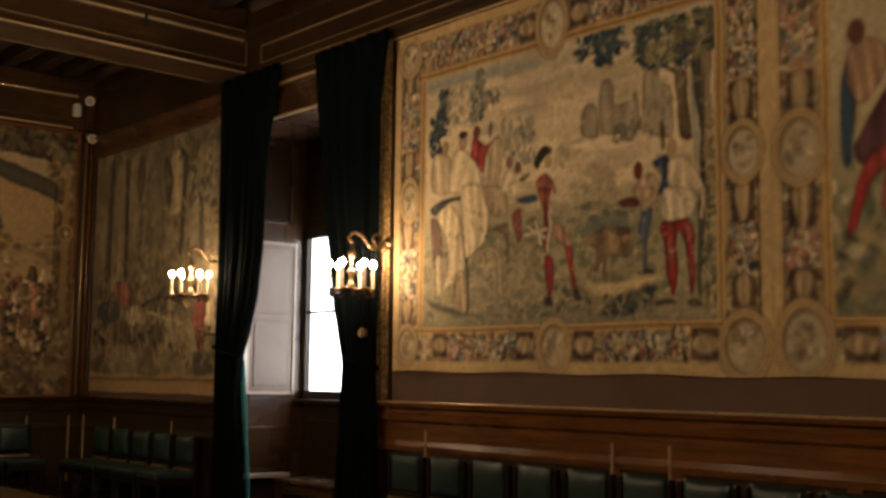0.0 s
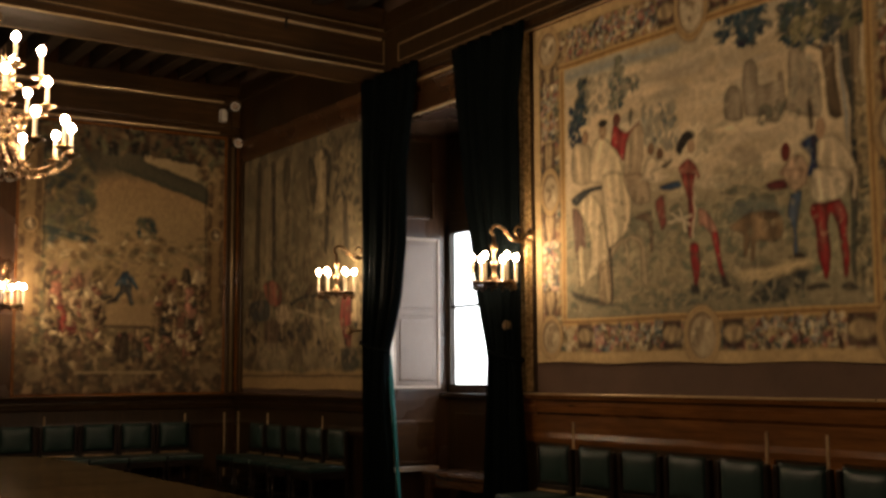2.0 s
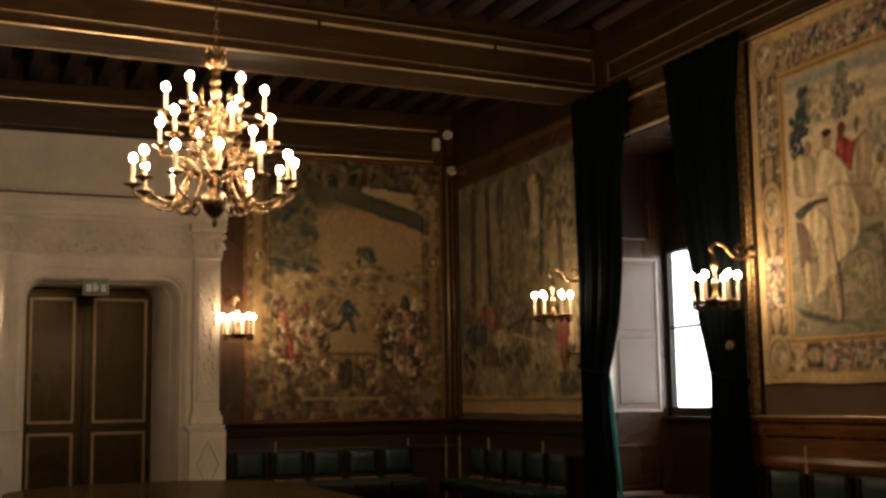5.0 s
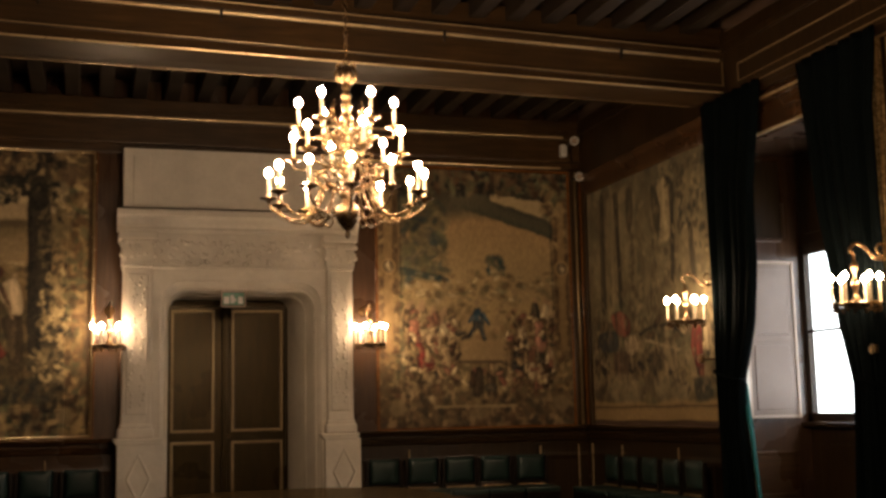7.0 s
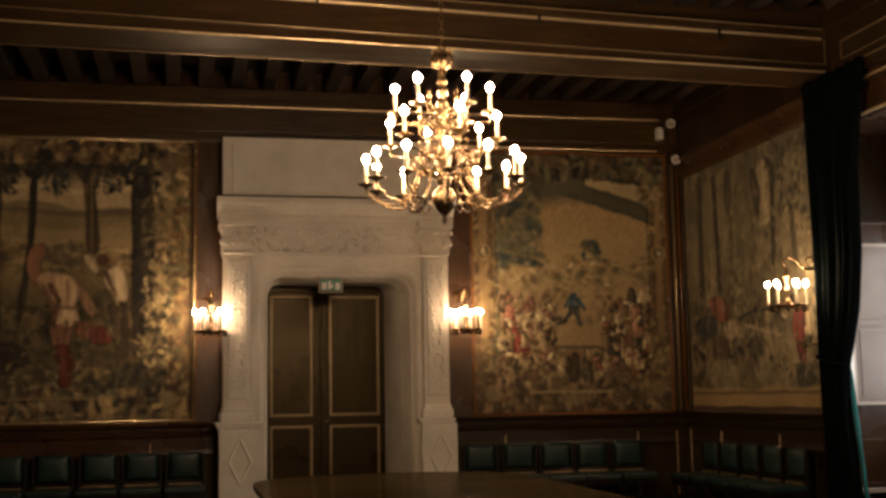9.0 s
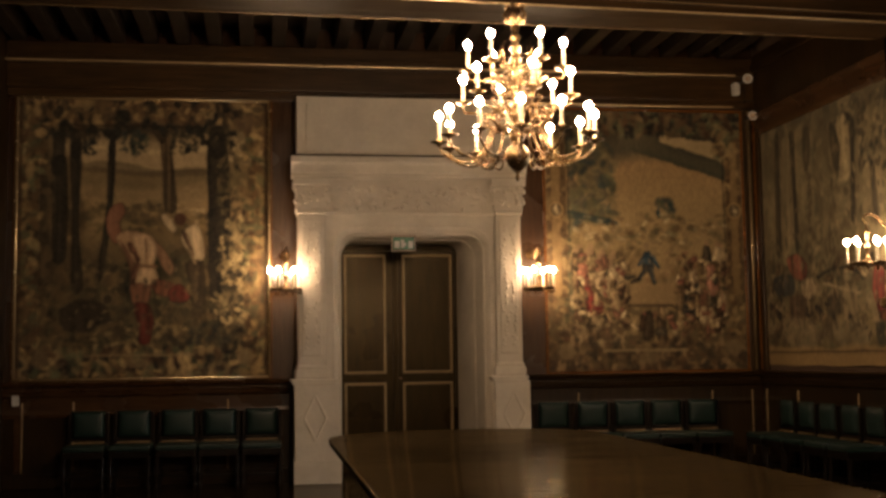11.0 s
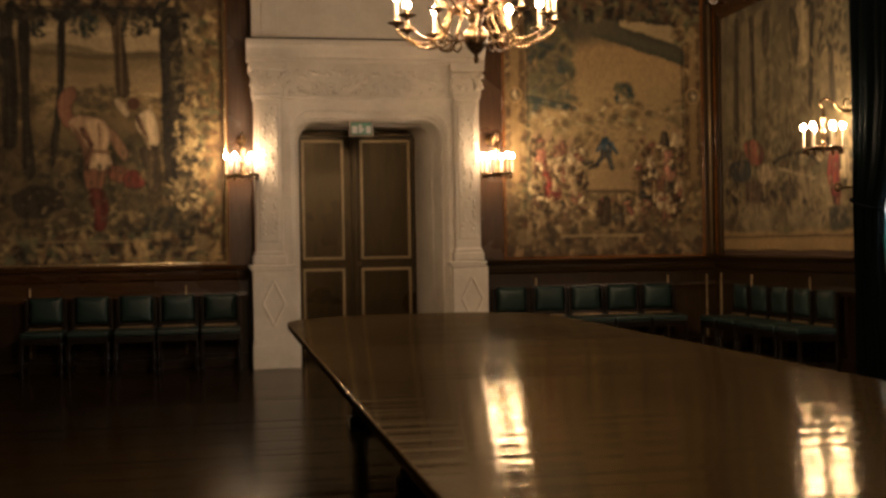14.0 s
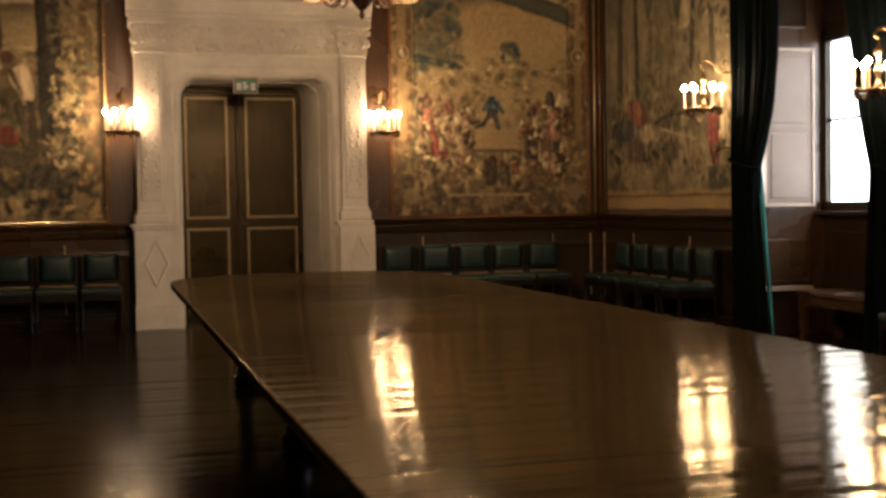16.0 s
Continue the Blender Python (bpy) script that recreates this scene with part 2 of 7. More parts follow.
# ---- walls, ceiling ----
north = mesh_object("wall_north", boxes(
    ((WEST - 0.4, NORTH, -0.1), (0.70, NORTH + 0.9, CEIL)),
    ((2.60, NORTH, -0.1), (EAST + 0.4, NORTH + 0.9, CEIL)),
    ((0.70, NORTH, 2.80), (2.60, NORTH + 0.9, CEIL)),
    ((0.70, NORTH + 0.70, -0.1), (2.60, NORTH + 0.9, 2.80))), WALLOAK)
structure(north, "dark varnished oak panelled end wall round the stone doorway", "wall")
NICHE = (7.72, 9.70, 3.66)
east = mesh_object("wall_east", boxes(
    ((EAST, SOUTH - 0.4, -0.1), (EAST + 0.84, NICHE[0], CEIL)),
    ((EAST, NICHE[1], -0.1), (EAST + 0.84, NORTH + 0.9, CEIL)),
    ((EAST, NICHE[0], NICHE[2] + 0.06), (EAST + 0.95, NICHE[1], CEIL)),
    ((6.555, NICHE[0] - 0.1, -0.1), (6.67, NICHE[1] + 0.1, 1.14)),
    ((6.555, NICHE[0] - 0.1, 2.80), (6.67, NICHE[1] + 0.1, NICHE[2] + 0.06))), FABRIC)
structure(east, "brown cloth covered long wall with a deep window niche", "wall")
structure(mesh_object("wall_west", boxes(((WEST - 0.4, SOUTH - 0.4, -0.1), (WEST, NORTH, CEIL))), OAK), "dark oak panelled side wall", "wall")
structure(mesh_object("wall_south", boxes(((WEST, SOUTH - 0.4, -0.1), (EAST, SOUTH, CEIL))), OAK), "dark oak panelled back wall", "wall")

bm = boxes(((WEST - 0.4, SOUTH - 0.4, CEIL), (EAST + 0.95, NORTH + 0.9, CEIL + 0.2)))
for k in range(-17, 9):
    x = 3.25 + 0.343 * k
    if WEST < x < EAST - 0.25:
        box(bm, (x - 0.075, SOUTH, 4.74), (x + 0.075, NORTH - 0.1, CEIL + 0.01), 0.012)
structure(mesh_object("ceiling", bm, JOIST), "dark oak ceiling with close-set joists", "ceiling")


def gilt_line(parent, a, b, r=0.011, mat=GILT):
    part("gilt_or_glint", tube(bmesh.new(), [a, [(p + q) / 2 for p, q in zip(a, b)], b], r, 6), mat, parent, "worn gilded moulding line, also put in for edge glints")


BEAM_Y, SAG = 9.45, 0.0233


def settled(x, y, z):
    """The old beam has sunk a little towards the window wall."""
    share = 1.0 if z > 4.3 else (0.52 if y > 9.9 else 0.72)
    return (x, y, z - SAG * share * (x - 2.07) + (0.012 if z < 4.3 and y > 9.9 else 0.0))


bm = boxes(((WEST, BEAM_Y, 4.24), (EAST - 0.04, 10.0, 4.60)), ((WEST, BEAM_Y - 0.025, 4.595), (EAST - 0.04, 10.03, 4.665)), ((WEST, BEAM_Y + 0.03, 4.66), (EAST - 0.04, 9.97, 4.90)),
           ((WEST, BEAM_Y - 0.022, 4.232), (EAST - 0.04, BEAM_Y + 0.01, 4.268)), ((WEST, 9.985, 4.232), (EAST - 0.04, 10.02, 4.265)),
           ((WEST, BEAM_Y - 0.012, 4.325), (EAST - 0.13, BEAM_Y + 0.01, 4.352)), ((WEST, BEAM_Y - 0.012, 4.556), (EAST - 0.13, BEAM_Y + 0.01, 4.59)), bevel=0.008)
for v in bm.verts:
    v.co = settled(*v.co)
beam = mesh_object("ceiling_beam", bm, BEAM)
structure(beam, "heavy dark oak ceiling beam with thin gilded mouldings", "beam")
for y, z, r, m, x1 in ((BEAM_Y - 0.020, 4.573, 0.014, GILT, 5.60), (BEAM_Y - 0.020, 4.336, 0.005, DULL_GILT, 5.64), (BEAM_Y - 0.030, 4.241, 0.009, GILT, 5.62), (10.02, 4.236, 0.008, DULL_GILT, 5.60), (BEAM_Y - 0.030, 4.660, 0.007, DULL_GILT, 5.62)):
    gilt_line(beam, settled(WEST, y, z), settled(x1, y, z), r, m)
gilt_line(beam, settled(5.635, BEAM_Y - 0.014, 4.336), settled(5.635, BEAM_Y - 0.014, 4.573), 0.007, DULL_GILT)
for x in (-0.4, 1.02, 2.93, 4.60):
    hook = part("iron_clip", boxes(((x - 0.012, BEAM_Y - 0.045, 4.545), (x + 0.012, BEAM_Y - 0.015, 4.60)), ((x - 0.007, BEAM_Y - 0.04, 4.50), (x + 0.007, BEAM_Y - 0.02, 4.55)), bevel=0.004), IRON, beam, "dark iron clip")
    hook.matrix_basis = pose(0, 0, -SAG * (x - 2.07))

side_beam = mesh_object("wall_beam", boxes(((EAST - 0.07, SOUTH, 4.06), (EAST, NORTH - 0.16, 4.76)), ((EAST - 0.10, SOUTH, 4.56), (EAST, NORTH - 0.16, 4.64)), ((EAST - 0.085, SOUTH, 4.12), (EAST, 9.42, 4.155)), bevel=0.012), OAK)
structure(side_beam, "dark oak beam along the wall head with gilded lines", "beam")
gilt_line(side_beam, (EAST - 0.073, SOUTH, 4.395), (EAST - 0.073, 9.19, 4.395), 0.009, DULL_GILT)
gilt_line(side_beam, (EAST - 0.073, SOUTH, 4.235), (EAST - 0.073, 9.19, 4.235), 0.005, DULL_GILT)
gilt_line(side_beam, (EAST - 0.073, 9.19, 4.235), (EAST - 0.073, 9.19, 4.395), 0.007, DULL_GILT)
gilt_line(side_beam, (EAST - 0.087, SOUTH, 4.15), (EAST - 0.087, 9.30, 4.15), 0.006, DULL_GILT)

cornice = mesh_object("cornice", boxes(((WEST, NORTH - 0.16, 4.24), (EAST, NORTH, 4.74)), ((WEST, NORTH - 0.21, 4.50), (EAST, NORTH, 4.60)), ((WEST, NORTH - 0.10, 4.16), (EAST, NORTH, 4.25)), bevel=0.015), BEAM)
structure(cornice, "dark oak cornice with two gilded lines", "cornice")
gilt_line(cornice, (WEST, NORTH - 0.215, 4.52), (EAST - 0.3, NORTH - 0.215, 4.52), 0.012)
gilt_line(cornice, (2.9, NORTH - 0.105, 4.17), (EAST - 0.3, NORTH - 0.105, 4.17), 0.011)

cove = mesh_object("cornice_east", profile_bar(bmesh.new(), [(0, 3.83), (0.03, 3.83), (0.045, 3.86), (0.05, 3.88), (0.06, 4.00), (0.10, 4.03), (0.11, 4.06), (0, 4.06)],
                                              (EAST, 9.75, 0), (EAST, NORTH - 0.04, 0), (-1, 0, 0)), OAK_MID)
structure(cove, "brown wooden cove above the tapestry", "cornice")

# ---- wainscot ----
RAIL = [(0, -0.36), (0.03, -0.36), (0.035, -0.32), (0.028, -0.28), (0.028, -0.15), (0.055, -0.13), (0.06, -0.09), (0.04, -0.075), (0.04, -0.05), (0.085, -0.03), (0.095, 0.0), (0.07, 0.012), (0, 0.012)]


def wainscot(name, a, b, outward, top, stiles, label, rail=OAK, lit_edges=()):
    base = mesh_object(name, profile_bar(bmesh.new(), [(o, u + top) for o, u in RAIL], a, b, outward), rail)
    structure(base, label, "wainscot")
    out, along = Vector(outward), (Vector(b) - Vector(a))
    length, along = along.length, along.normalized()

    def slab(name, s0, s1, z0, z1, d0, d1, mat, bevel=0.004):
        p, q = Vector(a) + along * s0 + out * d0, Vector(a) + along * s1 + out * d1
        part(name, boxes(((p.x, p.y, z0), (q.x, q.y, z1)), bevel=bevel), mat, base)

    slab("field_panel", 0, length, 0.15, top - 0.355, 0.0, 0.012, OAK, 0)
    slab("skirting", 0, length, 0.0, 0.15, 0.0, 0.035, OAK)
    for s in stiles:
        slab("stile", s - 0.045, s + 0.045, 0.152, top - 0.357, 0.0, 0.030, rail)
    # gilt lines drawn where stile edges catch the light
    for s in lit_edges:
        p = Vector(a) + along * s + out * 0.034
        gilt_line(base, (p.x, p.y, 0.16), (p.x, p.y, top - 0.20), 0.009)
    return base


# room light put into the rail tones: golden near, dark in the corner
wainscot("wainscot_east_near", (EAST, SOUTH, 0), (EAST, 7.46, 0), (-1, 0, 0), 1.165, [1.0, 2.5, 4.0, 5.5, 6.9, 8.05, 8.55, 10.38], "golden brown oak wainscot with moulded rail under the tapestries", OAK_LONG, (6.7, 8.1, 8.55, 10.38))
# gilt colour stands in for the shine along the rail's rounded top
gilt_line(bpy.data.objects["wainscot_east_near"], (EAST - 0.088, SOUTH, 1.170), (EAST - 0.088, 7.44, 1.170), 0.009)
wainscot("wainscot_east_far", (EAST, 9.85, 0), (EAST, NORTH - 0.04, 0), (-1, 0, 0), 1.10, [0.3, 1.1, 1.9, 2.7], "oak wainscot with the corner's shade in its dark colour", OAK, (0.9, 2.2, 3.0))
wainscot("wainscot_north_west", (WEST, NORTH, 0), (0.28, NORTH, 0), (0, -1, 0), 1.09, [0.16, 0.72, 2.32, 2.86], "brown oak wainscot with moulded rail behind the chairs", OAK_MID, (0.20, 0.72, 2.32))
wainscot("wainscot_north_east", (2.90, NORTH, 0), (EAST - 0.04, NORTH, 0), (0, -1, 0), 1.09, [0.1, 0.62, 2.18, 2.74], "oak wainscot with moulded rail behind the chairs, darkened for shade", OAK, (0.60, 2.18, 2.66))

# ---- stone doorway ----
portal = empty("stone_doorway", pose(1.57, 12.6, 0))
tagged(portal, "carved pale limestone doorway with pilasters, frieze and tall overmantel", "doorway")


def stone(name, bm, label="", smooth=False):
    ob = part(name, bm, STONE, portal, label, smooth)
    ob.matrix_parent_inverse = portal.matrix_world.inverted()
    return ob


def arch_ring(x0, x1, z0, top, r, y, steps=6):
    """Up one jamb, over a flat head with rounded corners, down the other."""
    pts = [(x0, y, z0), (x0, y, (z0 + top) / 2)]
    pts += [(x0 + r - r * math.cos(k / steps * math.pi / 2), y, top - r + r * math.sin(k / steps * math.pi / 2)) for k in range(steps + 1)]
    pts += [(x1 - r + r * math.sin(k / steps * math.pi / 2), y, top - r + r * math.cos(k / steps * math.pi / 2)) for k in range(steps + 1)]
    return pts + [(x1, y, (z0 + top) / 2), (x1, y, z0)]


def loft(rings):
    bm = bmesh.new()
    got = [[bm.verts.new(p) for p in ring] for ring in rings]
    for lo, hi in zip(got, got[1:]):
        for k in range(len(lo) - 1):
            bm.faces.new((lo[k], lo[k + 1], hi[k + 1], hi[k]))
    return bm


surround = stone("door_surround", loft([
    arch_ring(0.66, 2.50, 0, 2.88, 0.005, 12.98), arch_ring(0.66, 2.50, 0, 2.88, 0.005, 12.64), arch_ring(0.735, 2.455, 0, 2.735, 0.24, 12.64),
    arch_ring(0.745, 2.445, 0, 2.725, 0.24, 12.66), arch_ring(0.76, 2.43, 0, 2.70, 0.24, 12.665), arch_ring(0.79, 2.40, 0, 2.665, 0.22, 12.69),
    arch_ring(0.82, 2.37, 0, 2.625, 0.20, 12.75), arch_ring(0.825, 2.36, 0, 2.62, 0.20, 12.80), arch_ring(0.83, 2.33, 0, 2.62, 0.20, 12.95),
    arch_ring(0.84, 2.32, 0, 2.62, 0.19, 12.955), arch_ring(0.85, 2.21, 0, 2.61, 0.12, 13.50)]), "rounded stone door surround with splayed reveal")
for x0, x1, px0, px1 in ((0.36, 0.655, 0.31, 0.80), (2.505, 2.79, 2.455, 2.86)):
    mid = (x0 + x1) / 2
    stone("pilaster", boxes(((x0, 12.60, 1.22), (x1, 12.98, 2.86)), ((x0 + 0.04, 12.585, 1.34), (x1 - 0.04, 12.61, 2.80)), bevel=0.012))
    stone("pilaster_base", boxes(((x0 - 0.015, 12.575, 1.19), (x1 + 0.015, 12.98, 1.245)), ((x0 - 0.035, 12.555, 1.10), (x1 + 0.03, 12.98, 1.20)), bevel=0.02))
    stone("pedestal", boxes(((px0 + 0.01, 12.57, 0.24), (px1, 12.98, 1.05)), ((px0, 12.55, 0), (px1 + 0.01, 12.98, 0.25)), bevel=0.012))
    stone("pedestal_cap", boxes(((px0 - 0.03, 12.53, 1.065), (px1 - 0.02, 12.98, 1.10)), ((px0 - 0.01, 12.55, 1.035), (px1 - 0.03, 12.98, 1.07)), bevel=0.010))
    bm = bmesh.new()
    c, w, h = Vector((mid + 0.03, 12.562, 0.69)), 0.115, 0.24
    ends = [c + Vector(v) for v in ((-w, 0, 0), (0, 0, h), (w, 0, 0), (0, 0, -h))]
    for p, q in zip(ends, ends[1:] + ends[:1]):
        tube(bm, [p, (p + q) / 2, q], 0.013, 6)
    stone("diamond_relief", bm, "raised diamond moulding")
    # carved leaves and scrolls, low relief
    rng = random.Random(int(mid * 100))
    bm = bmesh.new()
    for k in range(26):
        z = 1.42 + k * 0.052
        for s in (-1, 1):
            p = Vector((mid + s * rng.uniform(0.012, 0.07), 12.586, z + rng.uniform(-0.01, 0.01)))
            q = p + Vector((s * rng.uniform(-0.02, 0.035), 0, rng.uniform(0.02, 0.05)))
            tube(bm, [p, (p + q) / 2 + Vector((s * 0.012, -0.003, 0)), q], lambda t: 0.005 + 0.011 * math.sin(math.pi * t), 5)
    stone("pilaster_carving", bm, "low relief of scrolled leaves", True)
    bm = boxes(((x0 - 0.01, 12.56, 2.86), (x1 + 0.01, 12.98, 2.90)), ((x0 - 0.02, 12.57, 2.90), (x1 + 0.02, 12.98, 3.16)), ((x0 - 0.05, 12.52, 3.16), (x1 + 0.05, 12.98, 3.24)), bevel=0.014)
    rng = random.Random(int(mid * 77))
    for k in range(22):
        p = Vector((mid + rng.uniform(-0.15, 0.15), 12.565, rng.uniform(2.93, 3.13)))
        a = rng.uniform(0.6, 2.5)
        tube(bm, spline([p, p + Vector((0.03 * math.cos(a), -0.012, 0.03 * math.sin(a))), p + Vector((0.045 * math.cos(a + 0.8), 0.0, 0.05 * math.sin(a + 0.8)))], 3), lambda t: 0.006 + 0.012 * math.sin(math.pi * t), 5)
    for s in (-1, 1):
        lathe(bm, [(0.0, -0.035), (0.026, -0.02), (0.032, 0.0), (0.026, 0.02), (0.0, 0.035)], (mid + s * 0.165, 12.56, 3.11), 10)
        lathe(bm, [(0.0, -0.03), (0.02, -0.015), (0.024, 0.0), (0.02, 0.015), (0.0, 0.03)], (mid + s * 0.17, 12.57, 2.99), 10)
    stone("capital", bm, "capital with corner volutes")
bm = boxes(((0.655, 12.63, 2.86), (2.505, 12.98, 3.24)), ((0.60, 12.60, 2.86), (2.55, 12.70, 2.895)), bevel=0.01)
stone("frieze", bm)
bm, rng = bmesh.new(), random.Random(5)
for k in range(66):
    x, z = 0.74 + (k % 22) * 0.08 + rng.uniform(-0.02, 0.02), 2.94 + 0.10 * (k // 22) + rng.uniform(-0.03, 0.03)
    a = rng.uniform(0, math.tau)
    p = Vector((x, 12.628, z))
    tube(bm, spline([p, p + Vector((0.055 * math.cos(a), 0.004, 0.04 * math.sin(a))), p + Vector((0.10 * math.cos(a + 0.9), 0.008, 0.07 * math.sin(a + 0.9)))], 4), lambda t: 0.006 + 0.017 * math.sin(math.pi * min(1, t + 0.1)), 5)
stone("frieze_carving", bm, "worn carved foliage", True)
bm = profile_bar(bmesh.new(), [(0, 3.24), (0.06, 3.24), (0.075, 3.27), (0.07, 3.30), (0.10, 3.33), (0.13, 3.38), (0.16, 3.41), (0.16, 3.46), (0.15, 3.475), (0, 3.475)], (0.29, 12.67, 0), (2.86, 12.67, 0), (0, -1, 0))
box(bm, (0.32, 12.66, 3.24), (2.83, 12.98, 3.47))
stone("cornice_moulding", bm)
# dark strip laid on as the shadow between cornice and overmantel
fillet = part("fillet", boxes(((0.31, 12.525, 3.477), (2.84, 12.98, 3.496)), bevel=0.003), OAK, portal, "thin dark strip for the shadow gap over the cornice")
fillet.matrix_parent_inverse = portal.matrix_world.inverted()
for x0, x1, top_z, r, y in ((0.742, 2.448, 2.728, 0.235, 12.645), (0.80, 2.39, 2.65, 0.21, 12.700), (0.832, 2.33, 2.612, 0.19, 12.955)):
    stone("roll_moulding", tube(bmesh.new(), arch_ring(x0, x1, 0.0, top_z, r, y), 0.011, 6), "rounded moulding round the door opening", True)
bm = boxes(((0.35, 12.68, 3.498), (2.80, 12.98, 4.155)), ((0.45, 12.668, 3.53), (0.63, 12.69, 4.08)), ((2.52, 12.668, 3.53), (2.70, 12.69, 4.08)), bevel=0.01)
stone("overmantel", bm, "plain pale overmantel with narrow end panels")

# ---- double door ----
door = empty("double_door", pose(1.53, 13.5, 0))
tagged(door, "closed dark wooden double door with gilded panel mouldings", "door")


def door_part(name, bm, mat, parent=None, label=""):
    ob = part(name, bm, mat, parent or door, label)
    ob.matrix_parent_inverse = door.matrix_world.inverted() if parent is None else Matrix()
    return ob


door_part("door_frame", boxes(((0.80, 13.47, 2.54), (2.30, 13.62, 2.70)), ((0.80, 13.47, 0), (0.88, 13.62, 2.54)), ((2.19, 13.47, 0), (2.30, 13.62, 2.54)), bevel=0.006), DOORWOOD)
for x0, x1, p0, p1 in ((0.88, 1.50, 0.94, 1.36), (1.505, 2.19, 1.61, 2.13)):
    leaf = door_part("door_leaf", boxes(((x0, 13.52, 0.01), (x1, 13.58, 2.54)), bevel=0.004), DOORWOOD)
    for z0, z1 in ((0.12, 1.00), (1.16, 2.47)):
        bm = boxes(((p0, 13.510, z0), (p1, 13.525, z1)), bevel=0.004)
        door_part("door_panel", bm, DOORWOOD, leaf)
        f = 0.030
        bm = boxes(((p0 - f, 13.497, z0 - f), (p0, 13.53, z1 + f)), ((p1, 13.497, z0 - f), (p1 + f, 13.53, z1 + f)), ((p0, 13.499, z0 - f), (p1, 13.53, z0)), ((p0, 13.499, z1), (p1, 13.53, z1 + f)), bevel=0.008)
        door_part("gilt_frame", bm, DOOR_GILT, leaf, "gilded panel moulding")
door_part("cover_strip", boxes(((1.475, 13.495, 0.02), (1.53, 13.53, 2.53)), bevel=0.008), DOORWOOD)
door_part("door_knob", lathe(bmesh.new(), [(0.0, 0), (0.016, 0.006), (0.02, 0.02), (0.012, 0.035), (0, 0.038)], (1.55, 13.485, 1.06), 10), BRASS)

sign = empty("exit_sign", pose(1.497, 12.62, 2.565))
tagged(sign, "small lit exit sign box hung under the door head", "exit sign")
part("housing", boxes(((-0.125, -0.012, -0.098), (0.125, 0.02, 0.055)), bevel=0.008), IRON, sign, "dark metal sign box")
part("rim", boxes(((-0.14, -0.024, 0.05), (0.14, 0.02, 0.068)), ((-0.13, -0.022, -0.108), (0.13, 0.018, -0.096)), ((-0.13, -0.02, -0.096), (-0.118, 0.016, 0.05)), ((0.118, -0.02, -0.096), (0.13, 0.016, 0.05)), bevel=0.004), SHUTTER_RIM, sign, "pale metal rim")
part("sign_face", boxes(((-0.112, -0.018, -0.088), (0.112, -0.0125, 0.042)), bevel=0.002), GREENSIGN, sign, "green sign face")
for x0, x1, z0, z1 in ((-0.10, -0.045, -0.075, 0.0), (-0.03, 0.005, -0.07, 0.015), (-0.012, 0.028, -0.05, -0.02), (0.05, 0.10, -0.075, 0.0)):
    part("pictogram_bar", boxes(((x0, -0.022, z0), (x1, -0.0185, z1)), bevel=0.001), WHITEPLASTIC, sign, "pale sign mark")

# ---- window niche ----
W0, W1, WX = NICHE[0], NICHE[1], 6.5
win = mesh_object("window_1", boxes(((WX - 0.01, W1 - 0.09, 1.14), (WX + 0.06, W1, 2.80)), ((WX - 0.01, W0, 1.14), (WX + 0.06, W0 + 0.09, 2.80)), ((WX - 0.01, W0, 1.14), (WX + 0.06, W1, 1.225)), ((WX - 0.01, W0, 2.70), (WX + 0.06, W1, 2.80)),
                                  ((WX - 0.02, 8.64, 1.14), (WX + 0.06, 8.78, 2.80)), bevel=0.006), OAK)
structure(win, "dark framed casement window full of white daylight", "window")
for y0, y1 in ((8.78, W1 - 0.09), (W0 + 0.09, 8.64)):
    part("glazing_bar", boxes(((WX + 0.005, y0, 1.965), (WX + 0.045, y1, 1.992)), bevel=0.004), OAK, win)
    for z0, z1 in ((1.225, 1.965), (1.992, 2.70)):
        pane = part("pane", boxes(((WX + 0.02, y0, z0), (WX + 0.026, y1, z1))), GLASS, win)
        pane.visible_shadow = False
part("window_sill", boxes(((WX - 0.10, W0, 1.10), (WX + 0.06, W1, 1.14)), bevel=0.008), OAK, win)
upper = mesh_object("window_panelling", boxes(((WX, W0, 2.80), (WX + 0.05, W1, NICHE[2])), ((WX - 0.012, W0 + 0.12, 2.90), (WX + 0.01, 8.66, 3.55)), ((WX - 0.012, 8.76, 2.90), (WX + 0.01, W1 - 0.12, 3.55)),
                                             ((WX, W0, 0), (WX + 0.05, W1, 1.10)), ((WX - 0.014, 8.80, 0.15), (WX + 0.01, W1 - 0.18, 0.95)), bevel=0.008), OAK)
structure(upper, "dark wooden panelling above and below the window", "panelling")
lining = mesh_object("niche_lining", boxes(((EAST + 0.004, W1 - 0.03, 0), (WX, W1 + 0.0, NICHE[2])), ((EAST + 0.004, W0, 0), (WX, W0 + 0.03, NICHE[2])), ((EAST + 0.004, W0, NICHE[2]), (WX + 0.05, W1, NICHE[2] + 0.05))), WALLOAK)
structure(lining, "dark wooden lining of the window niche", "panelling")


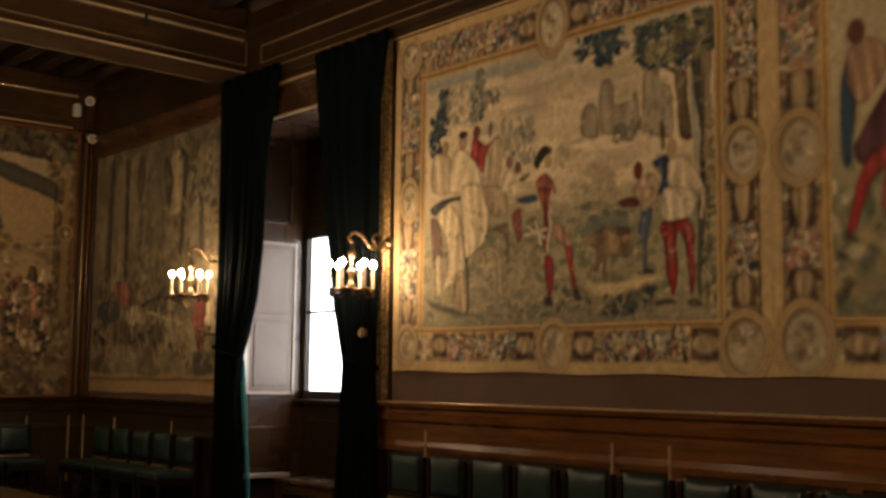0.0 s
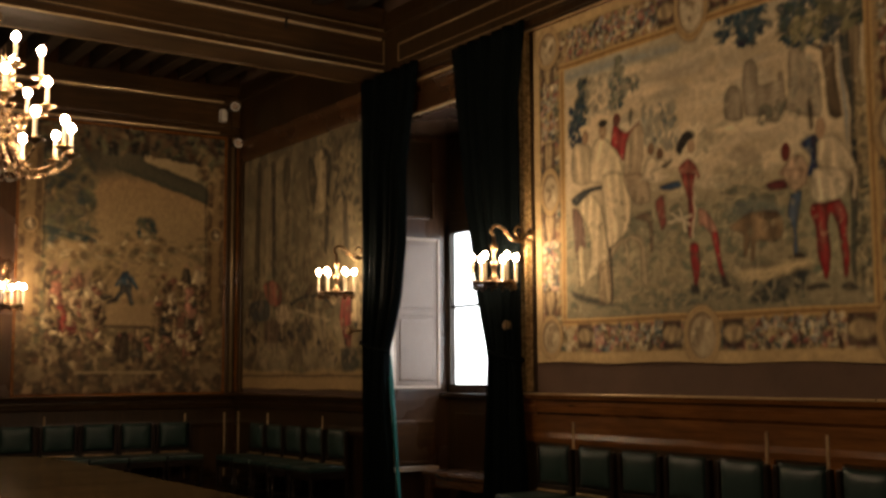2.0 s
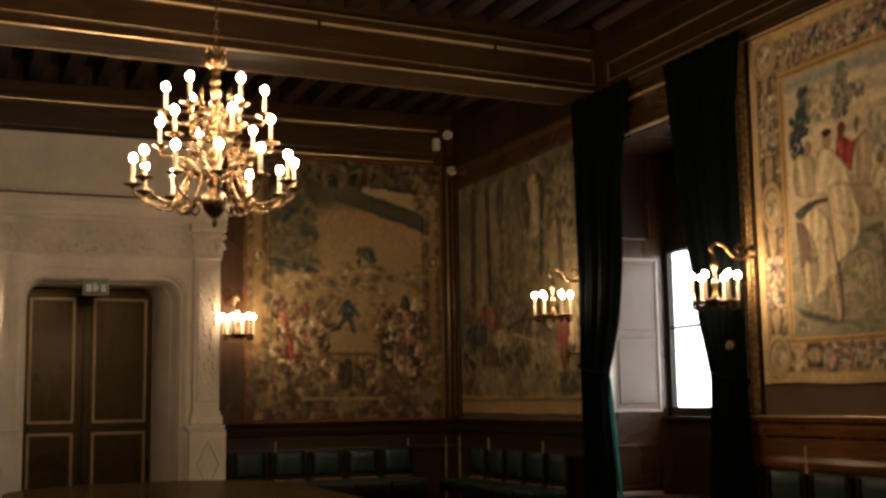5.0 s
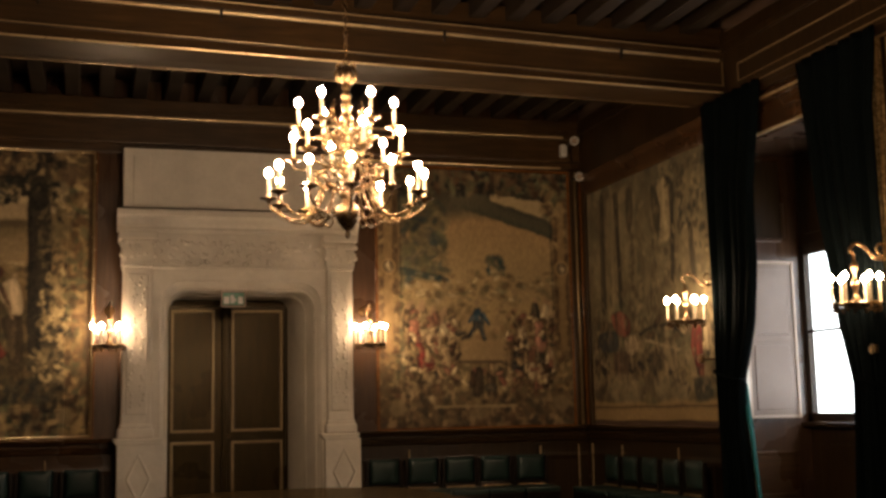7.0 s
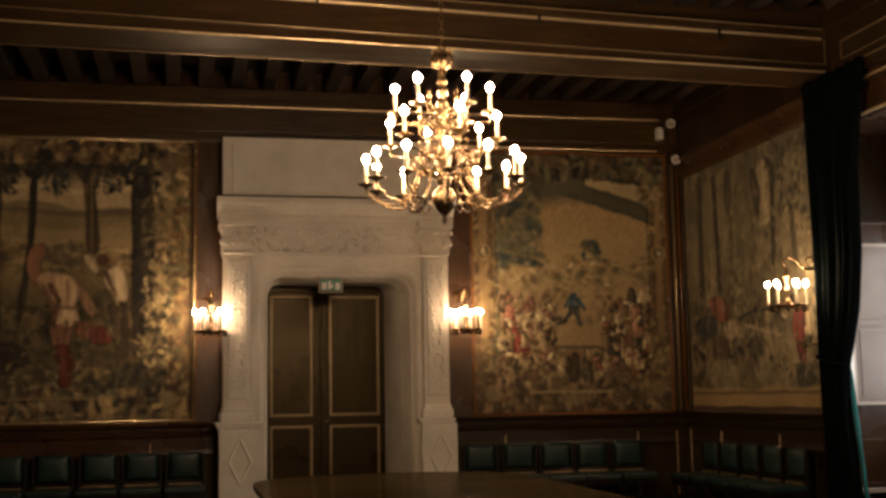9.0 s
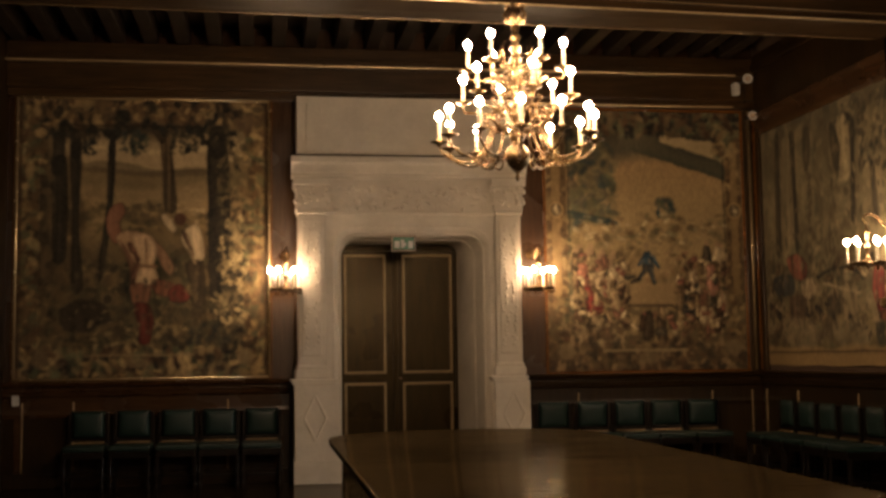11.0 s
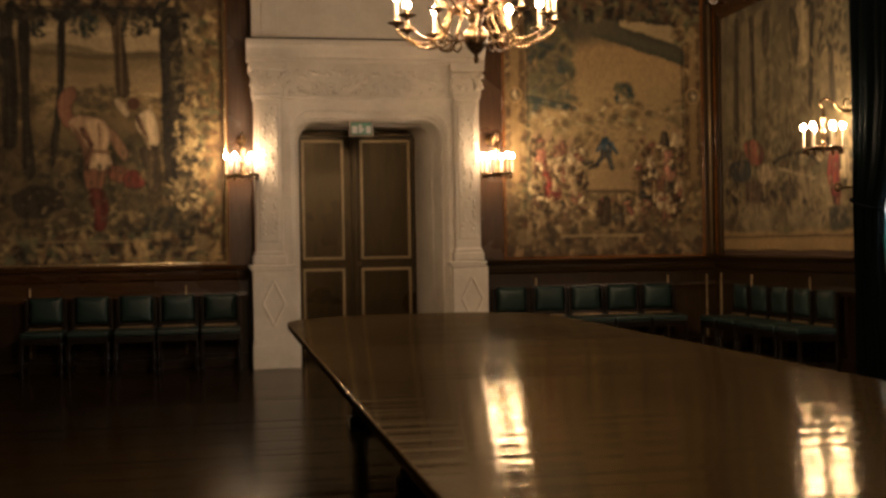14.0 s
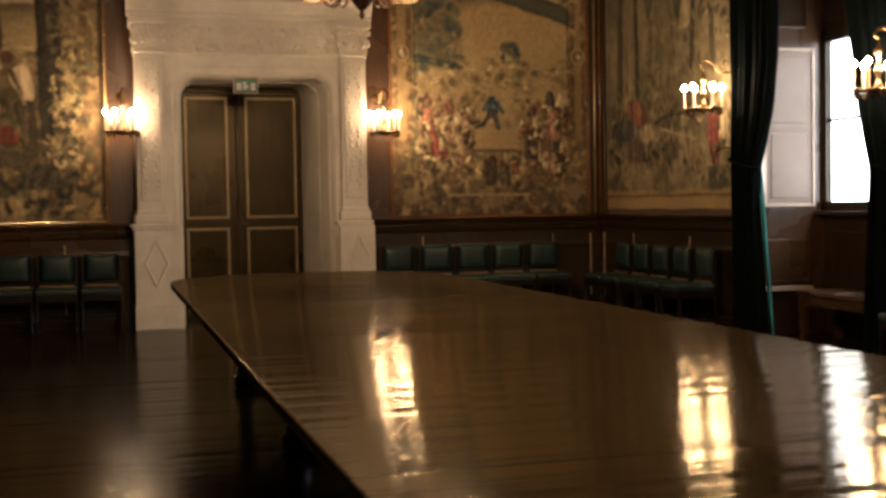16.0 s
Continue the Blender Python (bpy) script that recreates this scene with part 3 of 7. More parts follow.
def reveal_panel(x0, x1, z0, z1, mat, frame_mat, label):
    y, f = W1 - 0.03, 0.028
    ob = mesh_object("shutter", boxes(((x0, y - 0.022, z0), (x1, y - 0.002, z1)), bevel=0.004), mat)
    tagged(ob, label, "shutter", kind="structure")
    if mat is SHUTTER:
        for za, zb in ((z0 + 0.05, 1.86), (1.955, z1 - 0.05)):
            part("raised_field", boxes(((x0 + 0.05, y - 0.028, za), (x1 - 0.05, y - 0.02, zb)), bevel=0.007), mat, ob)
        part("shutter_rail", boxes(((x0, y - 0.030, 1.885), (x1, y - 0.02, 1.93)), bevel=0.004), mat, ob)
    part("shutter_frame", boxes(((x0 - f, y - 0.036, z0 - f), (x0, y, z1 + f)), ((x1, y - 0.036, z0 - f), (x1 + f, y, z1 + f)), ((x0, y - 0.034, z0 - f), (x1, y, z0)), ((x0, y - 0.034, z1), (x1, y, z1 + f)), bevel=0.006), frame_mat, ob)


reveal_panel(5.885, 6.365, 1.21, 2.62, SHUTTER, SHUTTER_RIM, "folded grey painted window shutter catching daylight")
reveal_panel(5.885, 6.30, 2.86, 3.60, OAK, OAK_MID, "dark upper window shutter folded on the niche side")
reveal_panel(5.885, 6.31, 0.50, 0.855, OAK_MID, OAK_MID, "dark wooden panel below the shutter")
# made-up white strip for window light grazing the curtain's edge
DAYLIT_EDGE = plain("white_daylit_edge", (0.70, 0.64, 0.55), (0.82, 0.77, 0.68), 6.0, 0.4, relief=0.05)
leaf = mesh_object("shutter", boxes(((EAST + 0.055, W1 - 0.085, 1.20), (EAST + 0.130, W1 - 0.032, 2.64)), bevel=0.005), DAYLIT_EDGE)
tagged(leaf, "narrow white strip added for the daylit curtain edge", "shutter", kind="structure")
# pale colour gives the ledge top its glint from the window
structure(mesh_object("niche_ledge", boxes(((EAST + 0.02, W1 - 0.15, 0.41), (6.32, W1 - 0.02, 0.45)), bevel=0.008), SHUTTER_RIM), "narrow ledge along the niche side, window glint in its pale colour", "ledge")
structure(mesh_object("lintel", boxes(((EAST - 0.03, W0, NICHE[2] + 0.02), (EAST + 0.02, W1, 4.058)), ((EAST - 0.06, W0, 3.95), (EAST, W1, 4.0)), bevel=0.01), OAK_MID), "brown wooden lintel over the window niche", "lintel")
lint = bpy.data.objects["lintel"]
gilt_line(lint, (EAST - 0.062, W0, 3.985), (EAST - 0.062, W1, 3.985), 0.012)
gilt_line(lint, (EAST - 0.034, W0, NICHE[2] + 0.03), (EAST - 0.034, W1, NICHE[2] + 0.03), 0.014)

bench = empty("window_bench", pose(6.1, 8.55, 0))
tagged(bench, "plain brown wooden bench standing in the window niche", "bench")
part("bench_top", boxes(((-0.22, -0.62, 0.40), (0.22, 0.62, 0.45)), bevel=0.012), OAK_MID, bench)
for sx in (-0.18, 0.18):
    part("apron", boxes(((sx - 0.012, -0.55, 0.32), (sx + 0.012, 0.55, 0.40)), bevel=0.003), OAK_MID, bench)
    for sy in (-0.56, 0.56):
        part("leg", boxes(((sx - 0.03, sy - 0.03, 0), (sx + 0.03, sy + 0.03, 0.40)), bevel=0.006), OAK_MID, bench)


def curtain(name, edges, x, seed, label):
    """A hanging velvet curtain; edges: rows of height, near edge y, far edge y, drawn smooth between."""
    rng = random.Random(seed)
    zs = np.array([e[0] for e in edges])
    cols, rows = 72, 60
    bm, grid = bmesh.new(), []
    phases = [rng.uniform(0, 6) for _ in range(4)]
    for r in range(rows + 1):
        z = zs[-1] + (zs[0] - zs[-1]) * r / rows
        lo, hi = np.interp(z, zs[::-1], [e[1] for e in edges][::-1]), np.interp(z, zs[::-1], [e[2] for e in edges][::-1])
        amp = 0.035 + 0.03 * (1 - (hi - lo) / 1.0)
        line = []
        for c in range(cols + 1):
            u = c / cols
            fold = math.sin(u * 38 + phases[0] + 0.35 * z) + 0.5 * math.sin(u * 61 + phases[1] - 0.5 * z) + 0.3 * math.sin(u * 17 + phases[2])
            line.append(bm.verts.new((x + amp * fold * 0.6, lo + (hi - lo) * (u + 0.006 * math.sin(u * 50 + z * 2)), z)))
        grid.append(line)
    for a, b in zip(grid, grid[1:]):
        for c in range(cols):
            bm.faces.new((a[c], a[c + 1], b[c + 1], b[c]))
    thing = empty(name, pose(x, (edges[-1][1] + edges[-1][2]) / 2, 0))
    tagged(thing, label, "curtain")
    cloth = part("cloth", bm, VELVET, thing, smooth=True)
    cloth.matrix_parent_inverse = thing.matrix_world.inverted()
    m = cloth.modifiers.new("thickness", "SOLIDIFY")
    m.thickness = 0.008
    return thing


far_edges = [(4.15, 8.80, 9.80), (3.95, 8.83, 9.79), (3.25, 9.01, 9.80), (2.5, 9.04, 9.785), (2.04, 9.125, 9.78), (1.69, 9.265, 9.77), (1.56, 9.335, 9.755), (1.17, 9.36, 9.75), (0.42, 9.25, 9.735), (0.02, 9.20, 9.73)]
near_edges = [(4.10, 7.17, 8.20), (3.98, 7.17, 8.18), (3.5, 7.26, 8.13), (2.8, 7.27, 8.04), (2.4, 7.27, 7.93), (1.93, 7.28, 7.83), (1.47, 7.29, 7.67), (0.95, 7.26, 7.70), (0.42, 7.22, 7.75), (0.02, 7.2, 7.77)]
c1 = curtain("curtain", far_edges, 5.60, 3, "dark bottle green velvet curtain tied back beside the niche")
c2 = curtain("curtain", near_edges, 5.58, 8, "near black green velvet curtain tied back behind a wall light")
# added strip at the curtain's edge, daylight painted in as lighter teal
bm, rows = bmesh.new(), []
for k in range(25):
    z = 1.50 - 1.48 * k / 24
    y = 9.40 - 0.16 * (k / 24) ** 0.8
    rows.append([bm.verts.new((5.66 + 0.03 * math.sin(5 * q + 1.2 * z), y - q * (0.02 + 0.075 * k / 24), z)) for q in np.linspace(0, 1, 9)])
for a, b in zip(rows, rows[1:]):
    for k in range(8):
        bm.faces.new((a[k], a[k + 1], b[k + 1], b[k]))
inner = part("lining", bm, VELVET_LIT, c1, "lighter velvet strip with daylight put into its teal", True)
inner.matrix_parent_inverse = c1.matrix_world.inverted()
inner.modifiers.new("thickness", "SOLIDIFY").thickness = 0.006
for thing, y0, y1, z, kx in ((c1, 9.32, 9.75, 1.58, 5.50), (c2, 7.29, 7.67, 1.47, 5.48)):
    bm = bmesh.new()
    ring = [(5.59 + 0.085 * math.sin(a), (y0 + y1) / 2 + ((y1 - y0) / 2 + 0.012) * math.cos(a), z + 0.05 * math.cos(a)) for a in np.linspace(0, math.tau, 22)]
    tube(bm, ring, 0.014, 6)
    band = part("tie_band", bm, VELVET, thing, smooth=True)
    band.matrix_parent_inverse = thing.matrix_world.inverted()
for y, z in ((9.96, 1.745), (7.40, 1.70)):
    knob = mesh_object("curtain_holdback", lathe(bmesh.new(), [(0.012, 0.0), (0.012, 0.10), (0.03, 0.11), (0.045, 0.125), (0.04, 0.160), (0.02, 0.155), (0, 0.157)], (0, 0, 0), 14), BRASS, smooth=True)
    knob.matrix_world = pose(EAST - 0.028, y, z, 0, -90, 0)
    tagged(knob, "small round brass curtain holdback on the wall", "holdback", "curtain holdbacks")

# gilded uprights and corner mouldings
y, z0, z1 = 7.325, 1.18, 4.055
strip = mesh_object("wall_strip", boxes(((EAST - 0.028, y - 0.09, z0), (EAST, y + 0.09, z1)), bevel=0.006), OAK)
structure(strip, "gilded half-round upright beside the large tapestry", "trim")
for dy, r in ((-0.01, 0.024), (-0.06, 0.009), (0.05, 0.010)):
    part("gilt_rod", tube(bmesh.new(), [(EAST - 0.034, y + dy, z0 + 0.01), (EAST - 0.034, y + dy, 2.6), (EAST - 0.034, y + dy, z1 - 0.01)], r, 10), ROD_GILT, strip, smooth=True)
post = mesh_object("corner_post", boxes(((EAST - 0.17, NORTH - 0.05, 1.11), (EAST, NORTH, 4.15)), ((EAST - 0.05, NORTH - 0.20, 1.11), (EAST, NORTH - 0.05, 4.15)), bevel=0.012), OAK)
structure(post, "dark moulded corner post between two tapestries", "trim")
for x, y in ((EAST - 0.10, NORTH - 0.055), (EAST - 0.055, NORTH - 0.10)):
    part("bead", tube(bmesh.new(), [(x, y, 1.12), (x, y, 2.6), (x, y, 4.14)], 0.016, 8), DULL_GILT if x < EAST - 0.07 else OAK_LONG, post, smooth=True)


def picture_frame(name, a, b, z0, z1, outward, w, label, gilt=True):
    """A flat wooden frame with a gilded inner bead round a tapestry, between wall points a and b."""
    a, b, out = Vector(a), Vector(b), Vector(outward)
    along = (b - a).normalized()
    ob, bm = None, bmesh.new()
    for s, e, lo, hi in ((a - along * w, a, z0 - w, z1 + w), (b, b + along * w, z0 - w, z1 + w), (a, b, z0 - w, z0), (a, b, z1, z1 + w)):
        p, q = s, e + out * 0.035
        box(bm, (p.x, p.y, lo), (q.x, q.y, hi), 0.006)
    ob = mesh_object(name, bm, OAK_LONG)
    structure(ob, label, "frame")
    if gilt:
        o = out * 0.036
        corners = [a + o + Vector((0, 0, z0)), b + o + Vector((0, 0, z0)), b + o + Vector((0, 0, z1)), a + o + Vector((0, 0, z1))]
        for p, q in zip(corners, corners[1:] + corners[:1]):
            part("gilt_bead", tube(bmesh.new(), [p, (p + q) / 2, q], 0.019, 8), BEAD_GILT, ob, "gilded bead", True)
    return ob


picture_frame("frame_north_west", (-2.60, NORTH, 0), (0.06, NORTH, 0), 1.125, 4.15, (0, -1, 0), 0.035, "wooden frame with gilded bead round the hunting tapestry")
picture_frame("frame_north_east", (3.17, NORTH, 0), (5.53, NORTH, 0), 1.125, 4.12, (0, -1, 0), 0.03, "dark wooden frame round the crowded tapestry", False)

# ---- tapestries ----


def cloud(h, w, cx, cy, rng):
    """Smooth random field, 0..1, with cx by cy cells."""
    g = rng.random((cy + 3, cx + 3))
    y, x = np.linspace(0, cy, h), np.linspace(0, cx, w)
    yi, xi = y.astype(int), x.astype(int)
    fy, fx = (y - yi)[:, None], (x - xi)[None]
    fy, fx = fy * fy * (3 - 2 * fy), fx * fx * (3 - 2 * fx)
    a, b = g[np.ix_(yi, xi)], g[np.ix_(yi, xi + 1)]
    c, d = g[np.ix_(yi + 1, xi)], g[np.ix_(yi + 1, xi + 1)]
    return (a * (1 - fx) + b * fx) * (1 - fy) + (c * (1 - fx) + d * fx) * fy


class Cloth:
    """A woven picture: u to the right and v up, both 0..1 over the cloth."""

    def __init__(self, width, height, step, seed):
        self.w, self.h, self.rng = width, height, np.random.default_rng(seed)
        self.nx, self.ny = int(width / step), int(height / step)
        u, v = np.meshgrid(np.linspace(0, 1, self.nx), np.linspace(0, 1, self.ny))
        self.u0, self.v0 = u, v
        wob = lambda n: cloud(self.ny, self.nx, n, n, self.rng) - 0.5  # noqa: E731
        self.u = u + 0.005 * wob(30) + 0.005 * wob(90)
        self.v = v + 0.005 * wob(30) + 0.005 * wob(90)
        self.us, self.vs = u + 0.25 * (self.u - u), v + 0.25 * (self.v - v)
        self.dye = np.zeros((self.ny, self.nx, 3))

    def lay(self, mask, colour, a=1.0):
        m = np.clip(mask, 0, 1)[..., None] * a
        self.dye = self.dye * (1 - m) + np.array(colour) * m

    def ground(self, stops):
        v = np.clip(self.v + 0.05 * (cloud(self.ny, self.nx, 6, 4, self.rng) - 0.5), 0, 1)
        for k in range(3):
            self.dye[..., k] = np.interp(v, [s[0] for s in stops], [s[1][k] for s in stops])

    def oval(self, cx, cy, rx, ry, colour, a=1.0, soft=0.15):
        d = np.hypot((self.us - cx) / rx, (self.vs - cy) / ry)
        self.lay((1 - d) / soft + 0.5, colour, a)

    def bar(self, x0, y0, x1, y1, r0, r1, colour, a=1.0, soft=0.006):
        """A tapering stroke; radii in shares of the width."""
        k = self.h / self.w
        px, py, dx, dy = self.u - x0, (self.v - y0) * k, x1 - x0, (y1 - y0) * k
        t = np.clip((px * dx + py * dy) / (dx * dx + dy * dy), 0, 1)
        d = np.hypot(px - t * dx, py - t * dy) - (r0 + (r1 - r0) * t)
        self.lay(-d / soft + 0.5, colour, a)

    def band(self, u0, u1, v0, v1, colour, a=1.0, soft=0.004):
        m = np.minimum(np.minimum(self.us - u0, u1 - self.us), np.minimum(self.vs - v0, v1 - self.vs))
        self.lay(m / soft + 0.5, colour, a)

    def flecks(self, n, u0, u1, v0, v1, r0, r1, palette, a=0.9, tall=1.0):
        """Scatters n small leaf-like strokes."""
        rng = self.rng
        for _ in range(n):
            cx, cy, r = rng.uniform(u0, u1), rng.uniform(v0, v1), rng.uniform(r0, r1)
            ry = r * self.w / self.h * tall * rng.uniform(0.6, 1.5)
            i0, i1 = int(max(0, (cx - 2.5 * r) * self.nx)), int(min(self.nx, (cx + 2.5 * r) * self.nx + 2))
            j0, j1 = int(max(0, (cy - 2.5 * ry) * self.ny)), int(min(self.ny, (cy + 2.5 * ry) * self.ny + 2))
            if i1 <= i0 or j1 <= j0:
                continue
            t = rng.uniform(0, math.pi)
            du, dv = (self.u[j0:j1, i0:i1] - cx) / r, (self.v[j0:j1, i0:i1] - cy) / ry
            d = np.hypot((du * math.cos(t) + dv * math.sin(t)) * 0.75, (dv * math.cos(t) - du * math.sin(t)) * 1.35)
            m = np.clip((1 - d) * 2.5, 0, 1)[..., None] * a * rng.uniform(0.5, 1)
            col = np.array(palette[rng.integers(len(palette))]) * rng.uniform(0.75, 1.25)
            self.dye[j0:j1, i0:i1] = self.dye[j0:j1, i0:i1] * (1 - m) + col * m

    def medallion(self, cx, cy, rx, ry, face=(0.27, 0.22, 0.13)):
        self.oval(cx, cy, rx * 1.06, ry * 1.06, (0.13, 0.08, 0.038), 0.6)
        self.oval(cx, cy, rx, ry, (0.40, 0.29, 0.14), soft=0.1)
        self.oval(cx, cy, rx * 0.92, ry * 0.92, (0.27, 0.18, 0.085), soft=0.1)
        self.oval(cx, cy, rx * 0.86, ry * 0.86, (0.40, 0.29, 0.145), soft=0.1)
        self.oval(cx, cy, rx * 0.78, ry * 0.78, (0.20, 0.14, 0.075), soft=0.12)
        self.oval(cx + 0.05 * rx, cy - 0.05 * ry, rx * 0.70, ry * 0.70, face, soft=0.2)
        self.flecks(16, cx - rx * 0.4, cx + rx * 0.4, cy - ry * 0.45, cy + ry * 0.4, rx * 0.12, rx * 0.3, [(0.48, 0.40, 0.26), (0.42, 0.34, 0.21), (0.22, 0.165, 0.095), (0.15, 0.11, 0.065)], 0.6)

    def stamp(self, cx, cy, rx, ry, t, colour, a):
        """One soft stroke, turned by t."""
        big = max(rx, ry * self.h / self.w)
        i0, i1 = int(max(0, (cx - 1.5 * big) * self.nx)), int(min(self.nx, (cx + 1.5 * big) * self.nx + 2))
        bv = big * self.w / self.h
        j0, j1 = int(max(0, (cy - 1.5 * bv) * self.ny)), int(min(self.ny, (cy + 1.5 * bv) * self.ny + 2))
        if i1 <= i0 or j1 <= j0:
            return
        du, dv = self.u[j0:j1, i0:i1] - cx, (self.v[j0:j1, i0:i1] - cy) * self.h / self.w
        d = np.hypot((du * math.cos(t) + dv * math.sin(t)) / rx, (dv * math.cos(t) - du * math.sin(t)) / (ry * self.h / self.w))
        m = np.clip((1 - d) * 1.8, 0, 1)[..., None] * a
        self.dye[j0:j1, i0:i1] = self.dye[j0:j1, i0:i1] * (1 - m) + np.array(colour) * m

    def shape(self, points, colour, a=0.9, soft=0.006, fold=0.0):
        """A plain closed form with rounded corners, a darker rim and, by fold, soft upright folds."""
        rng, n = self.rng, len(points)
        p = np.array(points, float)
        ring = []
        for k in range(n):
            q = [p[(k + j) % n] for j in (-1, 0, 1, 2)]
            for t in (0.0, 0.25, 0.5, 0.75):
                ring.append(q[1] + 0.35 * t * (1 - t) * ((1 - t) * (q[2] - q[0]) - t * (q[3] - q[1])) + (q[2] - q[1]) * t)
        ring, k = np.array(ring), self.h / self.w
        pad = 2 * soft + 0.004
        i0, i1 = int(max(0, (ring[:, 0].min() - pad) * self.nx)), int(min(self.nx, (ring[:, 0].max() + pad) * self.nx + 2))
        j0, j1 = int(max(0, (ring[:, 1].min() - pad) * self.ny)), int(min(self.ny, (ring[:, 1].max() + pad) * self.ny + 2))
        x, y = self.us[j0:j1, i0:i1], self.vs[j0:j1, i0:i1] * k
        if x.size == 0:
            return
        inside, dist = np.zeros(x.shape, bool), np.full(x.shape, 9.0)
        for (ax, ay), (bx, by) in zip(ring * (1, k), np.roll(ring, -1, 0) * (1, k)):
            t = np.clip(((x - ax) * (bx - ax) + (y - ay) * (by - ay)) / ((bx - ax) ** 2 + (by - ay) ** 2 + 1e-12), 0, 1)
            dist = np.minimum(dist, np.hypot(x - ax - t * (bx - ax), y - ay - t * (by - ay)))
            over = (ay > y) != (by > y)
            inside ^= over & (x < ax + (y - ay) * (bx - ax) / (by - ay if abs(by - ay) > 1e-9 else 1e-9))
        d = np.where(inside, dist, -dist)
        m = (np.clip(d / soft + 0.5, 0, 1) * a)[..., None]
        tone = 1.0 - 0.45 * np.clip(1 - d / 0.006, 0, 1) * (soft < 0.0075)
        if fold:
            u = (x - x.min()) / max(1e-6, x.max() - x.min())
            v = (y - y.min()) / max(1e-6, y.max() - y.min())
            waves = sum(np.sin(u * f + v * g + h) for f, g, h in zip(rng.uniform(9, 34, 4), rng.uniform(-7, 7, 4), rng.uniform(0, 6, 4)))
            tone = tone * (1 + fold * 0.30 * waves + fold * 0.35 * (0.5 - u))
        old = self.dye[j0:j1, i0:i1]
        self.dye[j0:j1, i0:i1] = old * (1 - m) + np.array(colour) * np.clip(tone, 0.25, 1.6)[..., None] * m

    def limb(self, x0, y0, x1, y1, r0, r1, colour):
        """A slanting form, lit on one side, worked over with fine strokes."""
        rng = self.rng
        self.bar(x0, y0, x1, y1, r0 * 1.12, r1 * 1.12, tuple(0.35 * t for t in colour), 0.6, 0.008)
        self.bar(x0, y0, x1, y1, r0, r1, tuple(0.8 * t for t in colour), 0.9, 0.008)
        t0 = math.atan2((y1 - y0) * self.h / self.w, x1 - x0) - math.pi / 2
        ln = math.hypot(x1 - x0, (y1 - y0) * self.h / self.w)
        for k in range(int(10 + 260 * ln)):
            q, side = rng.random(), rng.uniform(-1, 1)
            r = r0 + (r1 - r0) * q
            f = rng.uniform(0.75, 1.25) * (1.1 - 0.42 * side)
            self.stamp(x0 + (x1 - x0) * q + side * r * 0.7 * math.cos(t0), y0 + (y1 - y0) * q + side * r * 0.7 * math.sin(t0) * self.w / self.h, max(0.004, r * 0.28), max(0.012, ln * 0.16), t0 + rng.normal(0, 0.15), np.array(colour) * f, 0.45)

    def deepen(self, tint, power):
        """Dyes the whole cloth with a tint and deepens its dark yarns."""
        lum = self.dye.mean(-1, keepdims=True)
        self.dye = self.dye * np.array(tint) * (np.clip(lum, 0.01, 1) / float(lum.mean())) ** power

    def finish(self):
        """Sharpens the weave and darkens the outlines between colours, as in old cartoons."""
        def blur(a, n):
            for _ in range(2):
                a = sum(np.roll(a, k, 0) for k in range(-n, n + 1)) / (2 * n + 1)
                a = sum(np.roll(a, k, 1) for k in range(-n, n + 1)) / (2 * n + 1)
            return a
        d = self.dye
        d = 0.35 * d + 0.65 * blur(d, 1)
        d = d + 0.30 * (d - blur(d, 4)) + 0.30 * (d - blur(d, 12))
        lum = d.mean(-1)
        gy, gx = np.gradient(blur(lum[..., None], 1)[..., 0])
        ink = np.clip(np.hypot(gx, gy) * 6, 0, 0.25) * cloud(self.ny, self.nx, 40, 40, self.rng)
        d = d * (1 - ink[..., None])
        mean = max(1e-3, float(lum.mean()))
        self.dye = np.clip(d, 0.002, 1) * (np.clip(lum, 0.01, 1) / mean)[..., None] ** 0.14

    def hang(self, name, origin, along, outward, label, sides=(0, 0, 0, 0), faded=1.22, droop=0.0):
        """Makes the cloth with a slight sag: a field, and a woven border at the left, right, bottom and top by the shares in sides."""
        self.finish()
        shade = 0.80 + 0.36 * cloud(self.ny, self.nx, 90, 70, self.rng) * cloud(self.ny, self.nx, 9, 7, self.rng) + 0.16 * (cloud(self.ny, self.nx, 190, 150, self.rng) - 0.5)
        dye = np.clip(faded * self.dye * shade[..., None], 0.003, 0.8)
        o, al, out = np.array(origin, float), np.array(along, float), np.array(outward, float)
        ripple = 0.004 * np.sin(self.u0 * 23 + 2 * self.v0) + 0.006 * cloud(self.ny, self.nx, 9, 5, self.rng)
        sag = 0.006 * np.sin(self.u0 * 19) * (1 - self.v0) ** 8
        co = al * (self.u0[..., None] * self.w) + out * (0.012 + ripple)[..., None]
        co[..., 2] += self.v0 * self.h + sag - droop * self.u0 * (1 - self.v0)
        thing = empty(name, pose(*origin))
        tagged(thing, label, "tapestry", "tapestries on the walls")
        l, r, lo, hi = sides
        i0, i1 = int(l * (self.nx - 1)), self.nx - 1 - int(r * (self.nx - 1))
        j0, j1 = int(lo * (self.ny - 1)), self.ny - 1 - int(hi * (self.ny - 1))
        pieces = [("woven_field", i0, i1, j0, j1), ("woven_border", 0, i0, 0, self.ny - 1), ("woven_border", i1, self.nx - 1, 0, self.ny - 1), ("woven_border", i0, i1, 0, j0), ("woven_border", i0, i1, j1, self.ny - 1)]
